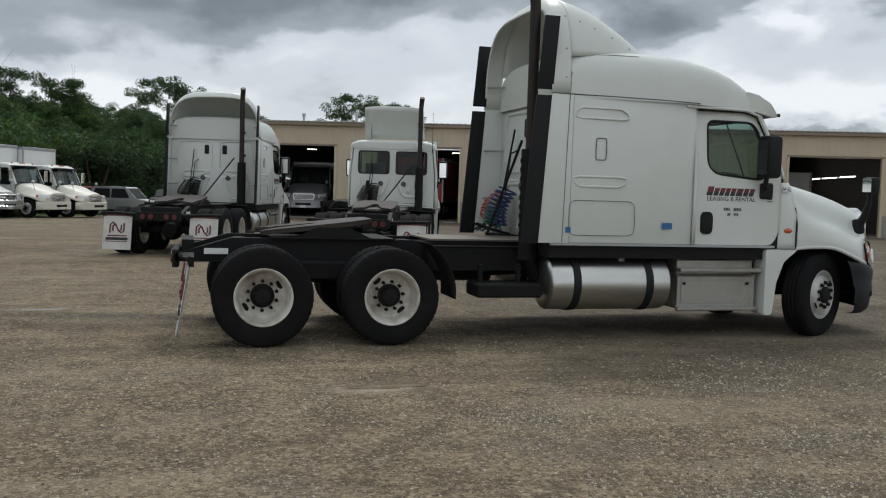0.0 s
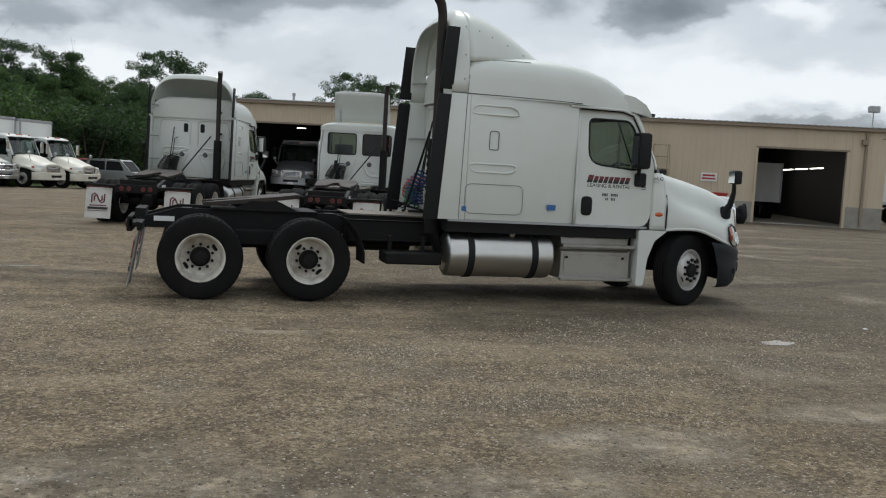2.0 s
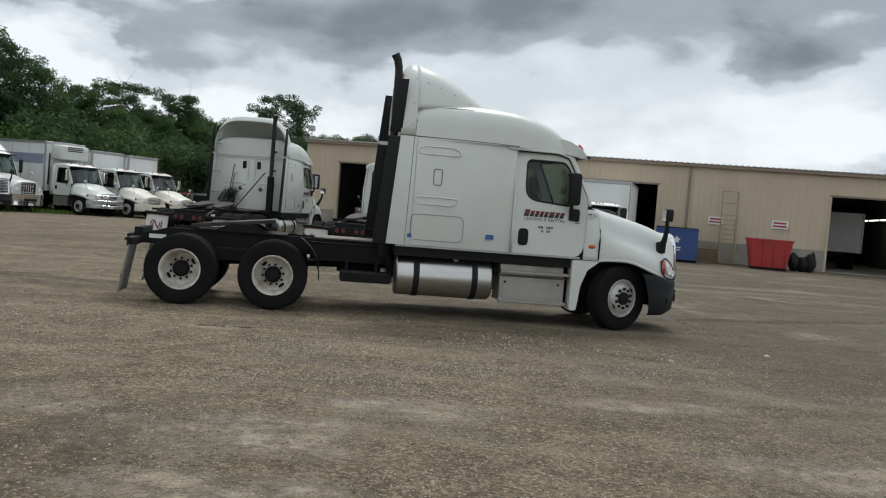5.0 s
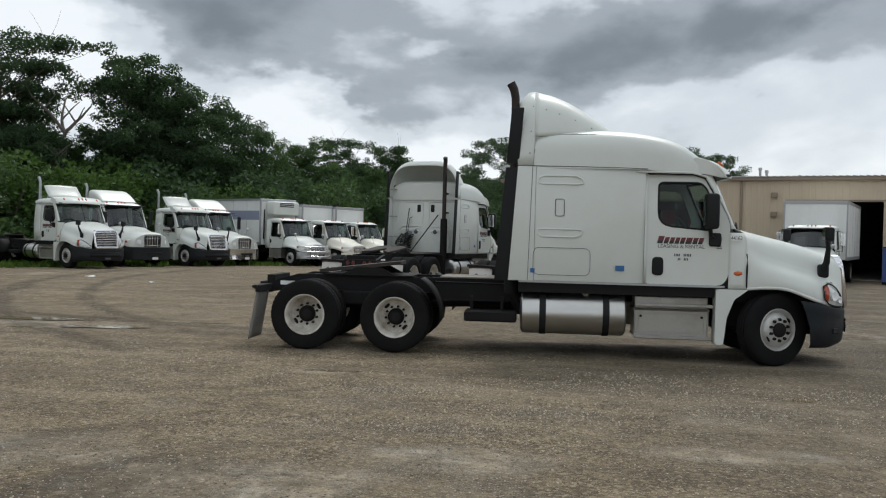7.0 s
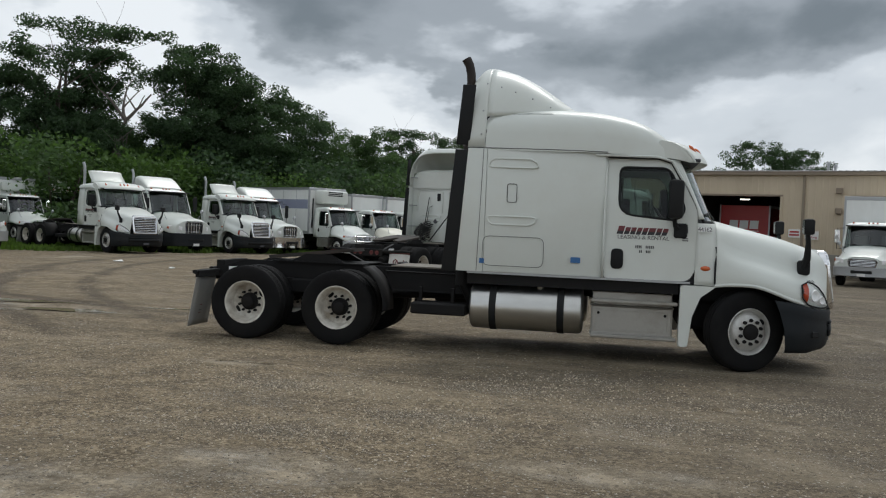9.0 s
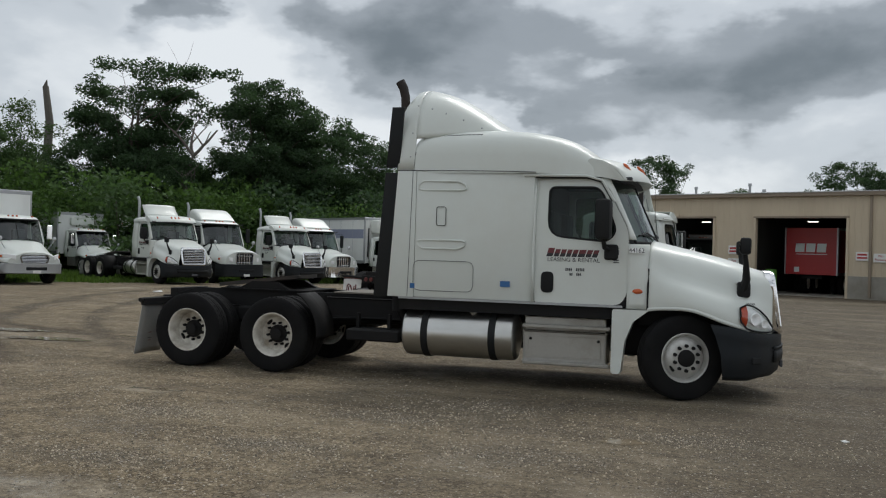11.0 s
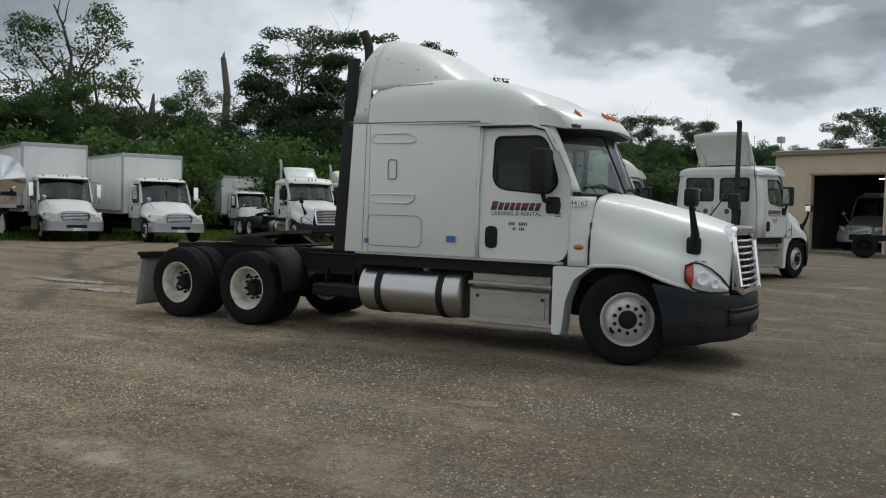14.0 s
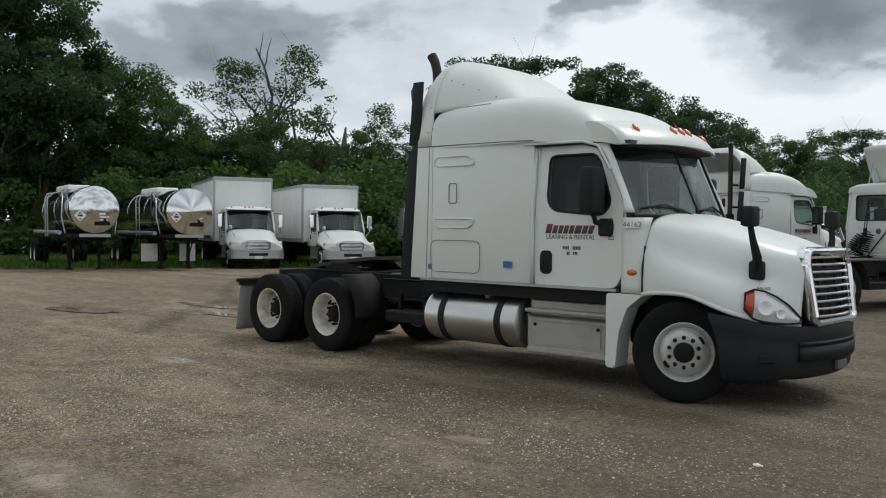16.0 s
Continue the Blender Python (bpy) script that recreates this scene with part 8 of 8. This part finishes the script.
# ---- trees, shrubs, grass ----
def limb(bm, p0, d, length, r0, rng, depth, tips, seg=7):
    p = Vector(p0)
    d = Vector(d).normalized()
    pts, rs = [p.copy()], [r0]
    n = 5
    for i in range(n):
        d = (d + Vector((rng.uniform(-0.22, 0.22), rng.uniform(-0.22, 0.22), rng.uniform(-0.05, 0.16)))).normalized()
        p = p + d * length / n
        pts.append(p.copy())
        rs.append(r0 * (1 - 0.62 * (i + 1) / n))
    tube(bm, pts, rs, seg)
    tips.append(p.copy())
    if depth > 0:
        for k in range(2 + (depth > 1)):
            j = rng.randint(2, n)
            a = rng.uniform(0, 6.28)
            nd = (d * 0.7 + Vector((math.cos(a), math.sin(a), rng.uniform(0.0, 0.5))) * 0.9).normalized()
            limb(bm, pts[j], nd, length * rng.uniform(0.5, 0.75), rs[j] * 0.7, rng, depth - 1, tips, 5)


def leaf_cloud(centers, rng, per, leaf):
    """Small bent leaf sprays gathered round clump centres."""
    v, f = [], []
    for c, r in centers:
        for _ in range(int(per * r * r)):
            a, u = rng.uniform(0, 6.283), rng.uniform(-1, 1)
            q = math.sqrt(1 - u * u)
            k = r * rng.uniform(0.12, 1.0) ** 0.5 * (1 + 0.28 * noise.noise((c.x * 3 + q * math.cos(a) * 1.7, c.y * 3 + q * math.sin(a) * 1.7, u * 1.7)))
            p = c + Vector((q * math.cos(a) * k, q * math.sin(a) * k, u * k * 0.62))
            d1 = Vector((rng.gauss(0, 1), rng.gauss(0, 1), rng.gauss(0, 0.6))).normalized()
            d2 = d1.cross(Vector((rng.gauss(0, 1), rng.gauss(0, 1), rng.gauss(0, 1)))).normalized()
            s = leaf * rng.uniform(0.6, 1.3)
            n = len(v)
            v += [p - d1 * s, p + d2 * s * 0.55 + Vector((0, 0, s * 0.15)), p + d1 * s, p - d2 * s * 0.55 - Vector((0, 0, s * 0.1))]
            f += [(n, n + 1, n + 2, n + 3)]
    return v, f


def tree_meshes(seed, height, spread_, base, leaf_mat, clumps=46, per=70, open_=0.35, bark=None):
    rng = random.Random(seed)
    bm = B()
    tips = []
    trunk_h = height * base
    lean = Vector((rng.uniform(-0.06, 0.06), rng.uniform(-0.06, 0.06), 1))
    pts = [Vector((0, 0, -0.1)) + lean * (trunk_h * k / 4) + Vector((rng.uniform(-0.1, 0.1), rng.uniform(-0.1, 0.1), 0)) * (k > 0) for k in range(5)]
    r0 = height * 0.016
    tube(bm, pts, [r0 * 1.25, r0, r0 * 0.9, r0 * 0.82, r0 * 0.75], 9)
    for k in range(6):
        a = k * 1.05 + rng.uniform(-0.3, 0.3)
        limb(bm, pts[rng.randint(2, 4)], (math.cos(a) * 0.8, math.sin(a) * 0.8, rng.uniform(0.6, 1.4)), height * rng.uniform(0.22, 0.36), r0 * 0.42, rng, 2, tips)
    limb(bm, pts[-1], lean, height * 0.42, r0 * 0.7, rng, 2, tips)
    tme = bpy.data.meshes.new("trunk")
    bm.to_mesh(tme)
    bm.free()
    tme.materials.append(bark or BARK)
    tme.shade_smooth()
    cs = []
    zc, rz = height * (base + 1) / 2, height * (1 - base) / 2
    for _ in range(clumps):
        if tips and rng.random() < open_:
            p = rng.choice(tips) + Vector((rng.uniform(-0.6, 0.6), rng.uniform(-0.6, 0.6), rng.uniform(-0.3, 0.6)))
        else:
            a, u = rng.uniform(0, 6.283), rng.uniform(-0.9, 1.0)
            q = math.sqrt(max(0.0, 1 - u * u)) * (1.0 if u > -0.2 else 0.8)
            k = rng.uniform(0.45, 1.0)
            p = Vector((q * math.cos(a) * spread_ * k, q * math.sin(a) * spread_ * k, zc + u * rz * lerp(0.7, 1.0, k)))
        if p.z > height:
            p.z = height - rng.uniform(0, 0.6)
        cs.append((p, rng.uniform(0.42, 1.05) * height / 13))
    v, f = leaf_cloud(cs, rng, per * 4.6, 0.088 * height / 13 + 0.01)
    cme = bpy.data.meshes.new("crown")
    cme.from_pydata([tuple(p) for p in v], [], f)
    cme.materials.append(leaf_mat)
    return tme, cme


KINDS = [
    tree_meshes(1, 16.0, 4.6, 0.22, LEAF_DARK, 185, 66, 0.55),
    tree_meshes(2, 14.0, 4.0, 0.08, LEAF_MID, 190, 66, 0.15),
    tree_meshes(3, 15.0, 4.5, 0.46, LEAF_DARK, 105, 64, 0.8),
    tree_meshes(4, 12.0, 4.4, 0.03, LEAF_DARK, 200, 66, 0.05),
    tree_meshes(5, 10.0, 1.75, 0.30, LEAF_PALE, 90, 62, 0.4),
    tree_meshes(6, 13.0, 4.6, 0.15, LEAF_DARK, 220, 66, 0.2),
]
LABELS = ["tall dark green broadleaf tree at the yard's edge", "dense green broadleaf tree at the yard's edge", "thin-crowned green tree with gaps showing sky", "low dense dark green tree", "slender pale green tree", "spreading dark green tree above the roofs"]


def tree(kind, x, y, h, rz=0.0):
    base = (16.0, 14.0, 15.0, 12.0, 10.0, 13.0)[kind]
    r = thing("tree", pose(x, y, 0, 0, 0, rz) @ Matrix.Scale(h / base, 4), LABELS[kind], "tree", "trees along the yard")
    for nm, me in zip(("trunk", "crown"), KINDS[kind]):
        o = new(nm, me)
        o.parent = r
    return r


def polar(cx, cy, bearing, d):
    a = radians(bearing)
    return cx + d * math.sin(a), cy + d * math.cos(a)


# outstanding crowns of the skyline: kind, place, height
for kind, x, y, h in ((2, -28.5, 48.4, 13.3), (2, -29.0, 48.1, 11.6), (0, -22.4, 52.8, 13.2), (0, -21.0, 53.8, 12.2), (5, -19.8, 56.0, 11.2), (5, -18.9, 60.4, 10.6), (1, -17.2, 63.1, 9.5), (1, -16.7, 69.5, 9.1),
                      (1, -14.5, 70.1, 9.4), (2, -13.6, 78.5, 9.9), (2, -11.1, 81.0, 9.7), (3, -9.0, 83.4, 8.8), (0, -40.0, 22.8, 15.8), (1, -38.9, 26.2, 11.4), (0, -39.5, 19.5, 16.5), (1, -38.2, 28.0, 11.2), (1, -37.8, 30.3, 9.0),
                      (3, -37.2, 33.0, 7.6), (4, -38.9, 35.2, 12.7), (4, -37.3, 39.2, 13.8), (1, -34.9, 34.8, 8.6), (4, -31.8, 41.3, 9.9), (3, -30.0, 45.0, 8.2), (3, -26.5, 48.5, 8.0), (1, -9.5, 80.5, 9.4), (1, -8.3, 91.7, 8.9), (1, -6.9, 96.8, 9.3), (3, -5.3, 97.0, 8.7), (3, 6.0, 147.0, 12.4), (3, 10.6, 147.0, 13.0)):
    tree(kind, x, y, h, x * 37)
for kind, b, d, h in ((5, -2.75, 173, 20.9), (3, -4.5, 100, 9.0), (5, 8.4, 153, 17.6), (5, 10.9, 156, 16.6), (3, 6.6, 150, 12.0), (3, 22.0, 155, 12.5), (3, 17.0, 160, 11.5)):
    x, y = polar(4, -3, b, d)
    tree(kind, x, y, h, b * 37)
trng = random.Random(11)
# the wood behind, filling the gaps low down
for i in range(96):
    along_ = lerp(-34, 96, i / 95) + trng.uniform(-1, 1)
    deep = trng.choice((50.5, 54.0, 59.0)) + trng.uniform(-1.5, 1.5)
    x, y = -0.78 * deep + 0.62 * along_, 0.62 * deep + 0.78 * along_
    tree(trng.choice((1, 3, 3, 1, 3)), x, y, trng.uniform(6.0, 8.2), trng.uniform(0, 360))
# dead trees
for x, y, h, sd, stump in ((-37.75, 50.0, 12.5, 3, True), (-35.0, 40.6, 11.0, 8, False), (-38.4, 36.9, 13.6, 4, False), (-24.9, 47.9, 9.4, 6, False)):
    rng = random.Random(sd)
    r = thing("dead_tree", pose(x, y, 0), "bare grey dead tree trunk" if stump else "bare grey dead tree with broken limbs", "tree")
    bm = B()
    tips = []
    pts = [Vector((0.1 * k * rng.uniform(-1, 1), 0.12 * k, h * (1 if stump else 0.78) * k / 5)) for k in range(6)]
    tube(bm, pts, [0.42, 0.38, 0.34, 0.31, 0.27, 0.21 if stump else 0.06], 9)
    if stump:
        tube(bm, [pts[-1], pts[-1] + Vector((0.1, 0, 0.5))], [0.16, 0.02], 6)
        limb(bm, pts[3], (0.9, 0.3, 0.5), 2.0, 0.10, rng, 1, tips)
    else:
        for k in range(5):
            a = k * 1.3
            limb(bm, pts[rng.randint(2, 5)], (math.cos(a), math.sin(a), 1.1), h * 0.24, 0.12, rng, 1, tips)
    part("trunk", bm, DEADWOOD, r)

# shrub belt in front of the wood
SHRUBS = []
for sd in range(4):
    rng = random.Random(40 + sd)
    cs = [(Vector((rng.uniform(-1.6, 1.6), rng.uniform(-1.4, 1.4), rng.uniform(0.3, 2.9) * (1 - 0.1 * k / 14))), rng.uniform(0.5, 0.95)) for k in range(20)]
    v, f = leaf_cloud(cs, rng, 330, 0.085)
    v = [Vector((p.x, p.y, max(p.z, 0.02))) for p in v]
    me = bpy.data.meshes.new("foliage")
    me.from_pydata([tuple(p) for p in v], [], f)
    me.materials.append((LEAF_SHRUB, LEAF_MID, LEAF_SHRUB, LEAF_DARK)[sd])
    bm = B()
    for k in range(5):
        a = k * 1.25
        tube(bm, [(0.1 * math.cos(a), 0.1 * math.sin(a), -0.05), (0.5 * math.cos(a), 0.5 * math.sin(a), 1.0), (0.8 * math.cos(a), 0.8 * math.sin(a), 2.0)], [0.05, 0.035, 0.015], 5)
    sm = bpy.data.meshes.new("stem")
    bm.to_mesh(sm)
    bm.free()
    sm.materials.append(BARK)
    SHRUBS.append((me, sm))
for i in range(84):
    along_ = lerp(-32, 88, i / 83) + trng.uniform(-0.8, 0.8)
    deep = trng.choice((44.5, 47.0)) + trng.uniform(-1.2, 1.2) + max(0, (along_ - 40) * 0.04)
    x, y = -0.78 * deep + 0.62 * along_, 0.62 * deep + 0.78 * along_
    s = trng.uniform(1.3, 2.0)
    r = thing("shrub", pose(x, y, 0, 0, 0, trng.uniform(0, 360)) @ Matrix.Scale(s, 4), "bushy green shrub at the foot of the wood", "shrub", "shrub belt along the wood")
    me, sm = SHRUBS[trng.choice((0, 0, 1, 2, 3)) if along_ < 34 else trng.choice((1, 3, 3))]
    for nm, d in (("stem", sm), ("foliage", me)):
        o = new(nm, d)
        o.parent = r

# verge grass
grng = random.Random(9)
gv2, gf2 = [], []
for _ in range(60000):
    x, y = grng.uniform(-36, -8), grng.uniform(8, 52)
    if -0.916 * x + 0.448 * y + 2.2 * noise.noise((x * 0.25, y * 0.25, 2.0)) + 1.6 * noise.noise((x * 0.9, y * 0.9, 5.0)) < 28.2 or -0.78 * x + 0.62 * y > 45:
        continue
    zg = relief(x, y)
    a, hh = grng.uniform(0, 6.28), zg + grng.uniform(0.06, 0.22)
    dx, dy = math.cos(a) * 0.05, math.sin(a) * 0.05
    n = len(gv2)
    ox, oy = grng.uniform(-0.08, 0.08), grng.uniform(-0.08, 0.08)
    gv2 += [(x - dx, y - dy, zg - 0.02), (x + dx, y + dy, zg - 0.02), (x + ox + dx * 0.3, y + oy + dy * 0.3, hh), (x + ox - dx * 0.3, y + oy - dy * 0.3, hh)]
    gf2.append((n, n + 1, n + 2, n + 3))
gme2 = bpy.data.meshes.new("verge_grass")
gme2.from_pydata(gv2, [], gf2)
gme2.materials.append(GRASS)
tagged(new("verge_grass", gme2), "patchy green grass and weeds along the verge", "grass", kind="stuff")
